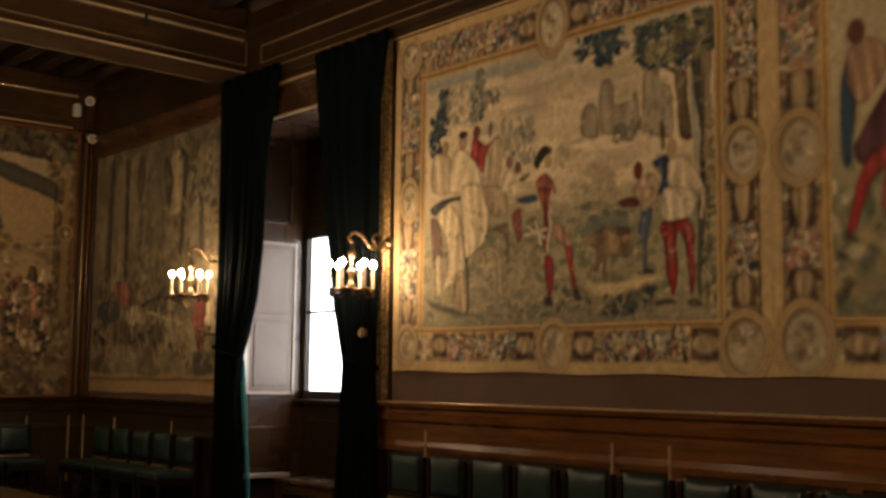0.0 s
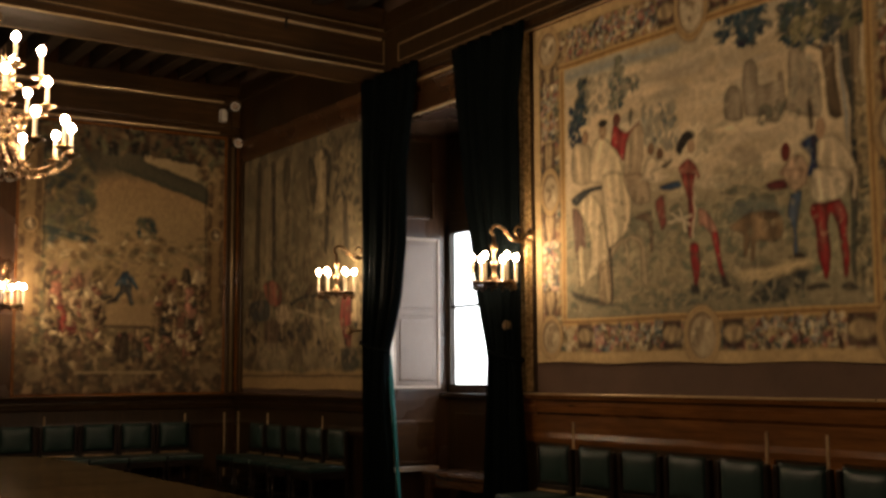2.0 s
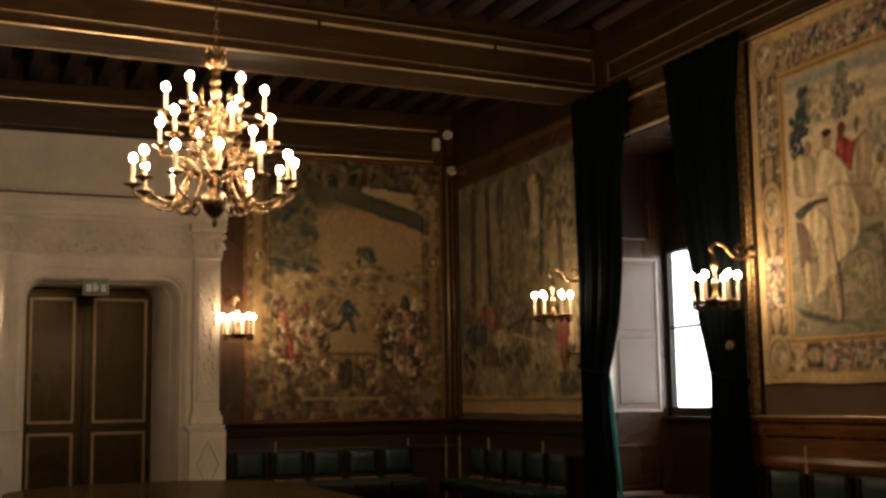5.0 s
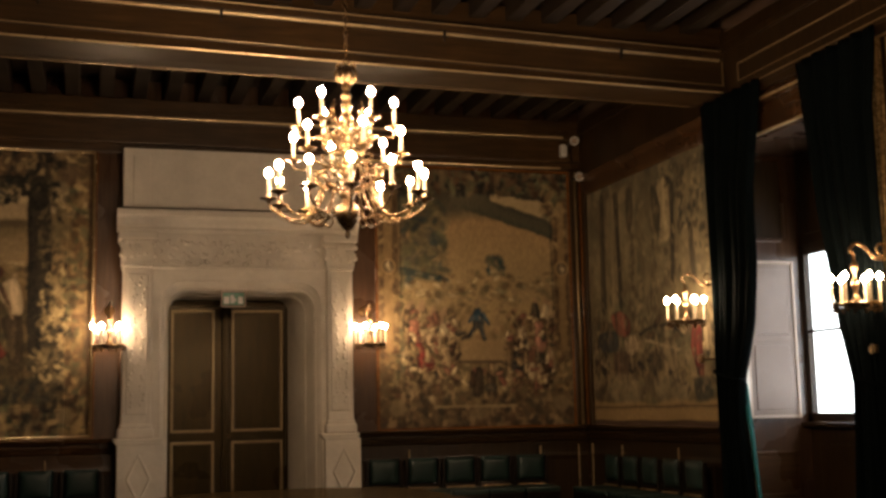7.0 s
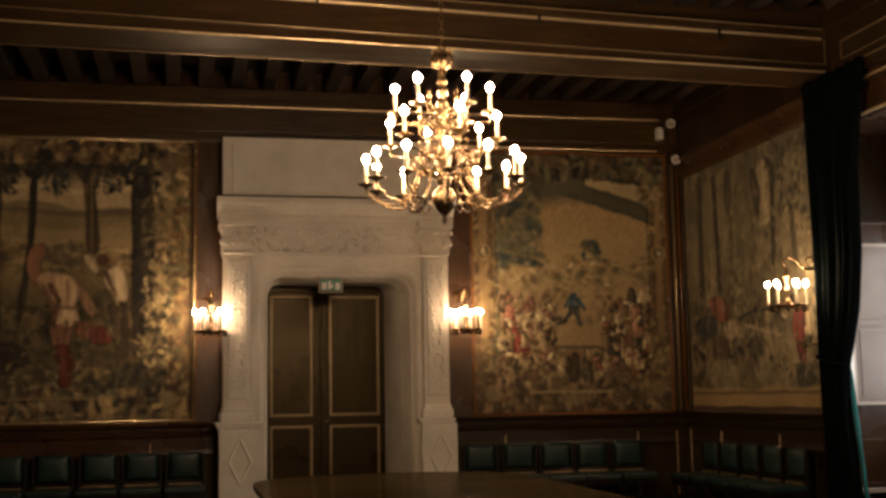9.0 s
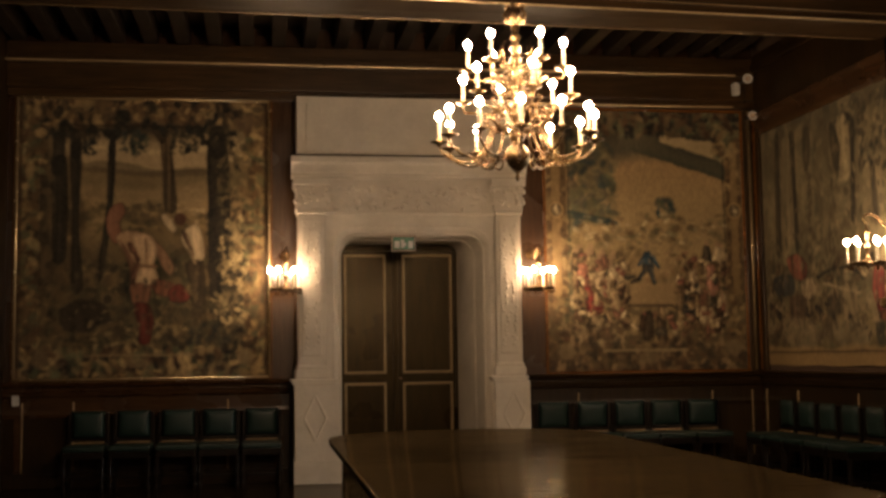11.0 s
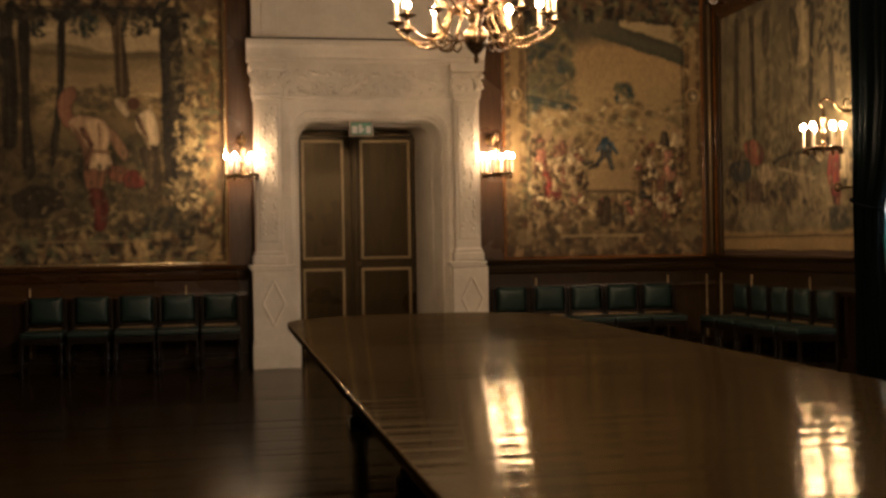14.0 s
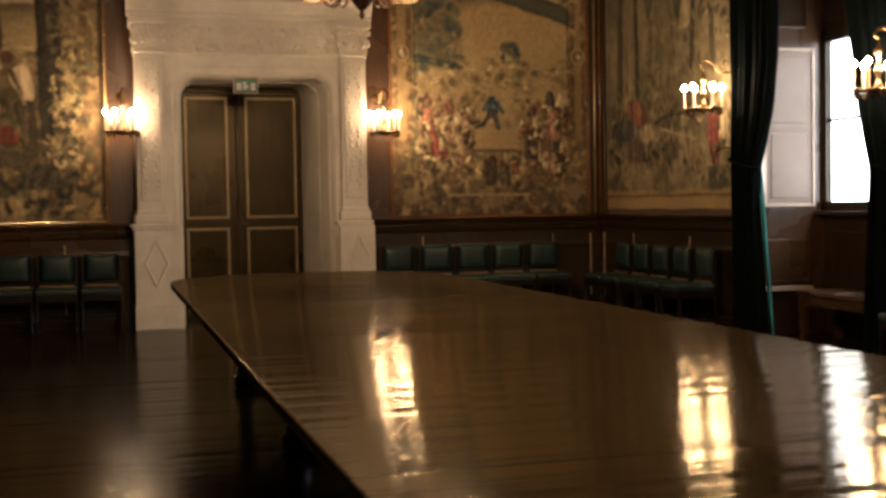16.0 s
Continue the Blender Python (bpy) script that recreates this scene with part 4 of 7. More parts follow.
        for title, a, b, c, d in pieces:
            if b <= a or d <= c:
                continue
            p, q = co[c:d + 1, a:b + 1], dye[c:d + 1, a:b + 1]
            h, w = p.shape[:2]
            idx = np.arange(h * w).reshape(h, w)
            quads = np.stack([idx[:-1, :-1], idx[:-1, 1:], idx[1:, 1:], idx[1:, :-1]], -1).reshape(-1, 4)
            rim = np.concatenate([idx[0, :], idx[1:, -1], idx[-1, -2::-1], idx[-2:0:-1, 0]])
            flat, tone = p.reshape(-1, 3), q.reshape(-1, 3)
            turned = flat[rim] - out * (flat[rim] @ out - 0.001)[:, None]
            ids, nxt = np.arange(len(rim)) + h * w, np.roll(np.arange(len(rim)), -1)
            quads = np.concatenate([quads, np.stack([rim, ids, ids[nxt], rim[nxt]], -1)])
            pts, cols = np.concatenate([flat, turned]), np.concatenate([tone, tone[rim] * 0.5])
            me = bpy.data.meshes.new(title)
            me.vertices.add(len(pts))
            me.vertices.foreach_set("co", pts.ravel())
            me.loops.add(quads.size)
            me.loops.foreach_set("vertex_index", quads.ravel())
            me.polygons.add(len(quads))
            me.polygons.foreach_set("loop_start", np.arange(0, quads.size, 4))
            me.update(calc_edges=True)
            at = me.attributes.new("dye", "FLOAT_COLOR", "POINT")
            at.data.foreach_set("color", np.concatenate([cols, np.ones((len(cols), 1))], 1).ravel())
            me.materials.append(WEAVE)
            me.shade_smooth()
            new(title, me).parent = thing
        return thing


OCHRE, PALE, SAGE, TEAL = (0.36, 0.27, 0.135), (0.52, 0.44, 0.28), (0.15, 0.155, 0.085), (0.055, 0.085, 0.085)
BROWN, DEEP, RED, BLUE = (0.13, 0.08, 0.04), (0.035, 0.032, 0.024), (0.24, 0.05, 0.038), (0.05, 0.10, 0.17)
ROSE, CREAM = (0.36, 0.15, 0.11), (0.60, 0.53, 0.38)
FLORAL = [SAGE, TEAL, OCHRE, BROWN, ROSE, PALE, (0.20, 0.10, 0.06), (0.24, 0.22, 0.13)]
LEAVES = [SAGE, TEAL, (0.10, 0.11, 0.055), (0.22, 0.20, 0.10), DEEP]


def border(c, l, r, b, t, base=(0.30, 0.21, 0.10)):
    """A flowered border between plain gold bands: bunches of flowers between tan vases."""
    for u0, u1, v0, v1 in ((0, l, 0, 1), (1 - r, 1, 0, 1), (0, 1, 0, b), (0, 1, 1 - t, 1)):
        c.band(u0, u1, v0, v1, base)
    s = c.w / c.h
    for u0, u1, v0, v1, n in ((0.026, l - 0.024, 0.03, 0.97, 480), (1 - r + 0.024, 0.974, 0.03, 0.97, 480), (0.03, 0.97, 0.035, b - 0.03, 640), (0.03, 0.97, 1 - t + 0.03, 0.965, 640)):
        c.flecks(n // 2, u0, u1, v0, v1, 0.008, 0.02, [(0.20, 0.135, 0.065), (0.24, 0.18, 0.09), SAGE, (0.38, 0.29, 0.15)], 0.6)
        c.flecks(n, u0, u1, v0, v1, 0.004, 0.011, FLORAL, 0.55)
        c.flecks(n // 3, u0, u1, v0, v1, 0.003, 0.008, [(0.08, 0.05, 0.03), (0.11, 0.06, 0.035), PALE], 0.6)
    for k in range(7):
        v = 0.16 + 0.115 * k
        for u in (l / 2, 1 - r / 2):
            c.oval(u, v, 0.024, 0.020, (0.40, 0.30, 0.155), 0.55, 0.5)
            c.bar(u - 0.016, v + 0.03, u + 0.016, v + 0.03, 0.006, 0.006, (0.42, 0.31, 0.16), 0.6)
            c.flecks(12, u - 0.025, u + 0.025, v + 0.04, v + 0.08, 0.006, 0.012, [ROSE, TEAL, PALE, SAGE], 0.6)
    for k in range(9):
        u = 0.14 + 0.09 * k
        for v in (b / 2, 1 - t / 2):
            c.flecks(16, u - 0.03, u + 0.03, v - 0.03, v + 0.03, 0.007, 0.014, [ROSE, TEAL, PALE, SAGE, (0.22, 0.24, 0.25)] if k % 2 else [(0.40, 0.30, 0.155), PALE, (0.36, 0.27, 0.14)], 0.65)
    g = 0.016
    for u0, u1, v0, v1 in ((l - g, l, b, 1 - t), (1 - r, 1 - r + g, b, 1 - t), (l - g, 1 - r + g, b - g * s, b), (l - g, 1 - r + g, 1 - t, 1 - t + g * s)):
        c.band(u0, u1, v0, v1, (0.40, 0.27, 0.115))
        thin = v1 - v0 < 0.1
        c.band(u0 + (0 if thin else 0.006), u1 - (0 if thin else 0.006), v0 + (0.007 if thin else 0), v1 - (0.007 if thin else 0), (0.17, 0.09, 0.035), 0.7)
    for u0, u1, v0, v1 in ((0, 0.022, 0, 1), (0.978, 1, 0, 1), (0, 1, 0, 0.03), (0, 1, 0.97, 1)):
        c.band(u0, u1, v0, v1, (0.40, 0.29, 0.14))
    for u0, u1, v0, v1 in ((0.0225, 0.0265, 0.03, 0.97), (0.9735, 0.9775, 0.03, 0.97)):
        c.band(u0, u1, v0, v1, (0.12, 0.07, 0.03), 0.6, 0.002)


def vases(c, spots):
    """Tan vases over a dark recess beside the round medallions of a border; spots: place, half width and half height, way."""
    for u, v, w, h, way in spots:
        c.band(u - w, u + w, v - h, v + h, (0.085, 0.045, 0.024), 0.75, 0.006)
        if way == "u":
            c.shape([(u - w, v - h * 0.25), (u - w * 0.2, v - h * 0.7), (u + w, v - h * 0.4), (u + w, v + h * 0.4), (u - w * 0.2, v + h * 0.7), (u - w, v + h * 0.25)], (0.33, 0.245, 0.13), 0.9, 0.005, 0.3)
        else:
            c.shape([(u - w * 0.3, v - h), (u + w * 0.3, v - h), (u + w * 0.75, v + h * 0.3), (u + w * 0.45, v + h), (u - w * 0.45, v + h), (u - w * 0.75, v + h * 0.3)], (0.33, 0.245, 0.13), 0.9, 0.005, 0.3)


def tapestry_meeting():
    c = Cloth(3.44, 2.625, 0.0065, 11)
    SKY, TAN = (0.50, 0.405, 0.255), (0.44, 0.345, 0.205)
    c.ground([(0, (0.22, 0.19, 0.11)), (0.14, (0.23, 0.20, 0.12)), (0.26, (0.29, 0.245, 0.145)), (0.36, (0.25, 0.225, 0.14)), (0.44, (0.38, 0.31, 0.19)), (0.55, (0.52, 0.42, 0.265)), (0.66, SKY), (0.76, (0.45, 0.365, 0.235)), (0.85, (0.36, 0.31, 0.21)), (1, OCHRE)])
    c.flecks(150, 0.1, 0.9, 0.45, 0.84, 0.02, 0.07, [SKY, (0.54, 0.44, 0.28), (0.42, 0.34, 0.215), TAN], 0.4, 0.3)
    c.flecks(34, 0.36, 0.80, 0.44, 0.60, 0.03, 0.07, [(0.62, 0.52, 0.35), (0.58, 0.48, 0.31)], 0.5, 0.35)
    c.flecks(26, 0.3, 0.66, 0.64, 0.78, 0.03, 0.08, [(0.56, 0.46, 0.30), (0.36, 0.32, 0.24), (0.58, 0.48, 0.32)], 0.4, 0.25)
    c.flecks(500, 0.1, 0.9, 0.12, 0.40, 0.006, 0.018, [(0.16, 0.15, 0.09), (0.33, 0.27, 0.155), (0.24, 0.21, 0.125), (0.115, 0.125, 0.085)], 0.5, 0.6)
    c.shape([(0.121, 0.834), (0.221, 0.836), (0.322, 0.831), (0.447, 0.819), (0.459, 0.805), (0.373, 0.805), (0.315, 0.809), (0.129, 0.815)], (0.20,0.235,0.22), 0.75, 0.02)
    c.shape([(0.322, 0.747), (0.459, 0.755), (0.537, 0.774), (0.537, 0.758), (0.453, 0.728)], (0.36,0.31,0.22), 0.5, 0.03)
    c.shape([(0.221, 0.794), (0.269, 0.789), (0.269, 0.774), (0.225, 0.781)], (0.56,0.46,0.30), 0.6, 0.01)
    c.shape([(0.374, 0.694), (0.423, 0.706), (0.483, 0.704), (0.459, 0.687), (0.411, 0.683)], (0.34,0.30,0.21), 0.6, 0.012)
    c.shape([(0.506, 0.782), (0.617, 0.77), (0.731, 0.724), (0.67, 0.73), (0.54, 0.75)], (0.34,0.29,0.19), 0.5, 0.03)
    c.shape([(0.579, 0.504), (0.611, 0.515), (0.648, 0.503), (0.669, 0.474), (0.633, 0.472), (0.595, 0.483)], (0.33,0.27,0.18), 0.7, 0.01)
    c.flecks(40, 0.506, 0.574, 0.521, 0.588, 0.005, 0.014, [(0.30,0.26,0.17),(0.40,0.34,0.22)], 0.5, 0.6)
    c.flecks(50, 0.54, 0.689, 0.432, 0.484, 0.005, 0.014, [(0.33,0.28,0.18),(0.44,0.36,0.23)], 0.5, 0.6)
    c.flecks(60, 0.557, 0.669, 0.418, 0.466, 0.005, 0.014, [(0.34,0.29,0.18),(0.26,0.24,0.16)], 0.5, 0.5)
    c.shape([(0.582, 0.592), (0.582, 0.649), (0.598, 0.672), (0.62, 0.655), (0.623, 0.584)], (0.27,0.225,0.155), 0.85, 0.006, 0.2)
    c.shape([(0.63, 0.589), (0.629, 0.707), (0.647, 0.726), (0.66, 0.702), (0.662, 0.656), (0.706, 0.657), (0.71, 0.674), (0.719, 0.667), (0.722, 0.628), (0.721, 0.586)], (0.29,0.24,0.165), 0.85, 0.006, 0.2)
    c.shape([(0.72, 0.582), (0.73, 0.621), (0.733, 0.712), (0.746, 0.73), (0.77, 0.708), (0.771, 0.683), (0.796, 0.667), (0.8, 0.611), (0.797, 0.547)], (0.285,0.235,0.16), 0.8, 0.006, 0.2)
    c.flecks(40, 0.659, 0.72, 0.562, 0.606, 0.004, 0.01, [(0.17,0.15,0.10),(0.22,0.20,0.14)], 0.7)
    c.flecks(60, 0.731, 0.797, 0.562, 0.688, 0.004, 0.010, [(0.20,0.19,0.14),(0.34,0.29,0.19)], 0.5)
    c.shape([(0.771, 0.587), (0.779, 0.593), (0.782, 0.53), (0.774, 0.526)], (0.10,0.075,0.045), 0.7)
    c.shape([(0.806, 0.702), (0.832, 0.699), (0.835, 0.623), (0.844, 0.538), (0.817, 0.547), (0.811, 0.629)], (0.13,0.095,0.055), 0.9, 0.006, 0.4)
    c.shape([(0.76, 0.74), (0.803, 0.71), (0.806, 0.698), (0.77, 0.724)], (0.06,0.05,0.035), 0.85)
    c.shape([(0.859, 0.738), (0.885, 0.729), (0.881, 0.642), (0.888, 0.534), (0.891, 0.402), (0.867, 0.406), (0.867, 0.538)], (0.20,0.15,0.085), 0.9, 0.006, 0.4)
    c.shape([(0.845, 0.744), (0.861, 0.737), (0.864, 0.641), (0.868, 0.538), (0.869, 0.405), (0.855, 0.407), (0.861, 0.549), (0.846, 0.65)], (0.055,0.06,0.05), 0.9)
    c.shape([(0.84, 0.696), (0.846, 0.65), (0.857, 0.54), (0.852, 0.463), (0.847, 0.542), (0.84, 0.637)], (0.20,0.25,0.27), 0.6)
    c.flecks(170, 0.717, 0.836, 0.727, 0.832, 0.006, 0.014, [(0.045,0.065,0.07),(0.06,0.085,0.085),(0.10,0.11,0.07)], 0.85, 0.9)
    c.flecks(90, 0.568, 0.691, 0.784, 0.846, 0.006, 0.012, [(0.045,0.07,0.08),(0.055,0.08,0.085)], 0.85, 0.9)
    c.flecks(40, 0.615, 0.657, 0.762, 0.805, 0.006, 0.011, [(0.045,0.075,0.085),(0.05,0.07,0.075)], 0.85)
    c.flecks(130, 0.8, 0.897, 0.73, 0.833, 0.006, 0.014, [(0.07,0.075,0.05),(0.20,0.18,0.095),(0.13,0.13,0.075)], 0.8, 0.9)
    c.flecks(60, 0.741, 0.817, 0.73, 0.789, 0.005, 0.011, [(0.24,0.21,0.11),(0.16,0.15,0.08)], 0.75)
    c.flecks(26, 0.804, 0.845, 0.71, 0.766, 0.006, 0.011, [(0.05,0.065,0.065)], 0.85)
    c.flecks(70, 0.869, 0.901, 0.4, 0.62, 0.004, 0.010, [(0.32,0.25,0.13),(0.22,0.18,0.095),(0.42,0.33,0.18)], 0.75)
    c.flecks(130, 0.86, 0.894, 0.15, 0.41, 0.004, 0.010, [(0.30,0.24,0.13),(0.16,0.14,0.08),(0.42,0.33,0.18),(0.09,0.08,0.05)], 0.8)
    c.shape([(0.855, 0.41), (0.869, 0.36), (0.863, 0.275), (0.857, 0.171), (0.849, 0.219), (0.854, 0.324)], (0.07,0.065,0.05), 0.8)
    c.flecks(70, 0.152, 0.187, 0.674, 0.805, 0.005, 0.012, [(0.04,0.065,0.07),(0.06,0.08,0.075),(0.12,0.12,0.08)], 0.85)
    c.flecks(50, 0.126, 0.176, 0.615, 0.73, 0.006, 0.012, [(0.04,0.065,0.08),(0.06,0.085,0.09)], 0.85)
    c.flecks(60, 0.259, 0.303, 0.698, 0.803, 0.005, 0.011, [(0.14,0.15,0.11),(0.20,0.20,0.14),(0.075,0.10,0.10)], 0.75)
    c.flecks(30, 0.296, 0.345, 0.73, 0.771, 0.005, 0.010, [(0.13,0.14,0.11),(0.24,0.22,0.15)], 0.75)
    c.flecks(30, 0.279, 0.302, 0.781, 0.835, 0.005, 0.010, [(0.20,0.19,0.13)], 0.75)
    c.flecks(60, 0.186, 0.27, 0.681, 0.797, 0.005, 0.011, [(0.30,0.27,0.19),(0.20,0.19,0.14)], 0.5)
    c.flecks(90, 0.361, 0.453, 0.553, 0.674, 0.005, 0.012, [(0.24,0.24,0.18),(0.32,0.29,0.20),(0.15,0.17,0.15)], 0.6, 1.4)
    c.shape([(0.316, 0.66), (0.324, 0.685), (0.329, 0.669), (0.322, 0.635)], (0.12,0.115,0.08), 0.7)
    c.flecks(220, 0.26, 0.537, 0.149, 0.347, 0.005, 0.016, [(0.30,0.25,0.14),(0.20,0.185,0.11),(0.38,0.31,0.18),(0.14,0.135,0.085)], 0.65, 0.7)
    c.flecks(200, 0.557, 0.728, 0.274, 0.418, 0.005, 0.015, [(0.20,0.19,0.12),(0.13,0.135,0.09),(0.32,0.27,0.16)], 0.65, 0.7)
    c.shape([(0.584, 0.356), (0.606, 0.385), (0.663, 0.382), (0.708, 0.356), (0.708, 0.336), (0.668, 0.351), (0.616, 0.344)], (0.09,0.115,0.105), 0.6, 0.015)
    c.shape([(0.589, 0.216), (0.647, 0.225), (0.727, 0.234), (0.775, 0.225), (0.712, 0.195), (0.657, 0.188), (0.616, 0.194)], (0.48,0.38,0.21), 0.85, 0.012)
    c.shape([(0.61, 0.228), (0.662, 0.234), (0.708, 0.228), (0.668, 0.219)], (0.13,0.115,0.075), 0.7, 0.01)
    c.shape([(0.625, 0.142), (0.657, 0.176), (0.683, 0.19), (0.712, 0.195), (0.737, 0.213), (0.761, 0.202), (0.751, 0.168), (0.717, 0.16), (0.702, 0.139)], (0.055,0.06,0.05), 0.85, 0.012, 0.4)
    c.flecks(60, 0.642, 0.765, 0.138, 0.195, 0.004, 0.010, [(0.30,0.26,0.16),(0.16,0.15,0.10),(0.07,0.075,0.06)], 0.7)
    c.shape([(0.765, 0.157), (0.857, 0.155), (0.9, 0.157), (0.9, 0.132), (0.765, 0.136)], (0.30,0.25,0.15), 0.6, 0.02)
    c.flecks(70, 0.507, 0.605, 0.146, 0.235, 0.005, 0.014, [(0.14,0.13,0.085),(0.07,0.07,0.05),(0.27,0.23,0.14)], 0.7, 0.6)
    c.shape([(0.122, 0.204), (0.166, 0.187), (0.222, 0.172), (0.262, 0.158), (0.288, 0.153), (0.208, 0.16), (0.138, 0.179)], (0.06,0.06,0.045), 0.8, 0.01)
    c.flecks(50, 0.364, 0.537, 0.146, 0.179, 0.005, 0.013, [(0.10,0.11,0.08),(0.24,0.215,0.13)], 0.7, 0.5)
    c.shape([(0.584, 0.325), (0.611, 0.345), (0.637, 0.355), (0.694, 0.349), (0.709, 0.321), (0.704, 0.286), (0.683, 0.278), (0.668, 0.283), (0.646, 0.282), (0.64, 0.24), (0.633, 0.242), (0.633, 0.285), (0.623, 0.252), (0.616, 0.254), (0.616, 0.304), (0.595, 0.315)], (0.22,0.145,0.075), 0.85, 0.006, 0.4)
    c.shape([(0.653, 0.348), (0.694, 0.35), (0.699, 0.335), (0.668, 0.333)], (0.11,0.075,0.045), 0.7)
    c.shape([(0.135, 0.619), (0.167, 0.622), (0.197, 0.599), (0.204, 0.505), (0.133, 0.515)], (0.42,0.34,0.21), 0.9, 0.006, 0.3)
    c.oval(0.176, 0.636, 0.011, 0.020, (0.30,0.21,0.125))
    c.oval(0.173, 0.663, 0.017, 0.009, (0.50,0.40,0.24))
    c.shape([(0.131, 0.44), (0.163, 0.412), (0.173, 0.326), (0.162, 0.318), (0.147, 0.287), (0.136, 0.33)], (0.17,0.105,0.07), 0.9, 0.006, 0.4)
    c.shape([(0.14, 0.45), (0.19, 0.474), (0.227, 0.428), (0.241, 0.338), (0.246, 0.278), (0.173, 0.227), (0.185, 0.283), (0.189, 0.343), (0.163, 0.412)], (0.50,0.41,0.25), 0.95, 0.006, 0.32)
    c.shape([(0.127, 0.465), (0.169, 0.488), (0.238, 0.489), (0.245, 0.48), (0.19, 0.477), (0.144, 0.445)], (0.06,0.065,0.055), 0.85)
    c.shape([(0.146, 0.32), (0.164, 0.327), (0.169, 0.225), (0.15, 0.214)], (0.42,0.34,0.20), 0.85, 0.006, 0.4)
    c.shape([(0.211, 0.27), (0.249, 0.276), (0.256, 0.17), (0.213, 0.168)], (0.36,0.27,0.155), 0.8, 0.006, 0.4)
    c.shape([(0.2, 0.608), (0.233, 0.627), (0.272, 0.584), (0.298, 0.528), (0.293, 0.491), (0.189, 0.507)], (0.55,0.45,0.28), 0.95, 0.006, 0.32)
    c.oval(0.235, 0.64, 0.013, 0.024, (0.36,0.255,0.15))
    c.oval(0.235, 0.675, 0.024, 0.010, (0.52,0.42,0.26))
    c.oval(0.235, 0.663, 0.014, 0.010, (0.10,0.075,0.045))
    c.shape([(0.23, 0.517), (0.313, 0.504), (0.321, 0.416), (0.307, 0.353), (0.275, 0.327), (0.247, 0.312), (0.238, 0.397)], (0.54,0.44,0.27), 0.95, 0.006, 0.32)
    c.shape([(0.248, 0.31), (0.3, 0.338), (0.341, 0.338), (0.358, 0.3), (0.364, 0.202), (0.345, 0.214), (0.343, 0.305), (0.319, 0.33), (0.308, 0.325), (0.312, 0.237), (0.303, 0.237), (0.293, 0.325), (0.251, 0.277)], (0.38,0.30,0.18), 0.75, 0.006, 0.3)
    c.shape([(0.246, 0.311), (0.254, 0.31), (0.258, 0.266), (0.256, 0.17), (0.251, 0.171), (0.25, 0.267)], (0.075,0.055,0.035), 0.7)
    c.shape([(0.272, 0.654), (0.29, 0.637), (0.31, 0.62), (0.349, 0.642), (0.332, 0.626), (0.312, 0.589), (0.299, 0.544), (0.276, 0.579), (0.259, 0.599)], (0.31,0.055,0.042), 0.95, 0.006, 0.35)
    c.oval(0.28, 0.662, 0.012, 0.018, (0.20,0.10,0.065))
    c.shape([(0.317, 0.619), (0.35, 0.638), (0.36, 0.605), (0.349, 0.514), (0.342, 0.484), (0.303, 0.49), (0.303, 0.563)], (0.38,0.29,0.18), 0.85, 0.006, 0.28)
    c.shape([(0.298, 0.506), (0.362, 0.496), (0.376, 0.426), (0.35, 0.418), (0.328, 0.425), (0.306, 0.463)], (0.38,0.29,0.18), 0.8, 0.006, 0.4)
    c.oval(0.378, 0.561, 0.009, 0.016, (0.28,0.19,0.11))
    c.oval(0.403, 0.542, 0.009, 0.016, (0.22,0.15,0.09))
    c.shape([(0.369, 0.539), (0.399, 0.533), (0.424, 0.519), (0.399, 0.501), (0.381, 0.498), (0.387, 0.477), (0.35, 0.483)], (0.52,0.43,0.28), 0.85, 0.006, 0.4)
    c.shape([(0.407, 0.51), (0.424, 0.515), (0.433, 0.523), (0.436, 0.515), (0.418, 0.502)], (0.08,0.06,0.04), 0.75)
    c.shape([(0.326, 0.386), (0.375, 0.393), (0.38, 0.296), (0.371, 0.295), (0.367, 0.365)], (0.17,0.11,0.065), 0.75)
    c.shape([(0.389, 0.42), (0.411, 0.432), (0.417, 0.359), (0.404, 0.342), (0.393, 0.384)], (0.26,0.07,0.05), 0.85)
    c.shape([(0.453, 0.558), (0.467, 0.58), (0.483, 0.586), (0.501, 0.578), (0.501, 0.566), (0.483, 0.559), (0.469, 0.542), (0.46, 0.529), (0.45, 0.543)], (0.045,0.036,0.028), 0.95)
    c.oval(0.49, 0.545, 0.010, 0.018, (0.38,0.27,0.165))
    c.shape([(0.454, 0.496), (0.481, 0.516), (0.502, 0.495), (0.512, 0.459), (0.469, 0.465)], (0.27,0.09,0.06), 0.9, 0.006, 0.35)
    c.shape([(0.399, 0.457), (0.424, 0.462), (0.454, 0.463), (0.463, 0.448), (0.438, 0.442), (0.412, 0.447)], (0.07,0.095,0.14), 0.9)
    c.shape([(0.46, 0.475), (0.502, 0.47), (0.497, 0.41), (0.494, 0.345), (0.488, 0.313), (0.478, 0.319), (0.478, 0.412)], (0.25,0.065,0.045), 0.9, 0.006, 0.4)
    c.bar(0.43, 0.38, 0.483, 0.346, 0.003, 0.003, (0.55,0.46,0.31), 0.8)
    c.bar(0.424, 0.358, 0.483, 0.368, 0.003, 0.003, (0.55,0.46,0.31), 0.8)
    c.bar(0.454, 0.388, 0.472, 0.331, 0.003, 0.003, (0.55,0.46,0.31), 0.8)
    c.bar(0.501, 0.464, 0.49, 0.313, 0.003, 0.003, (0.55,0.46,0.31), 0.8)
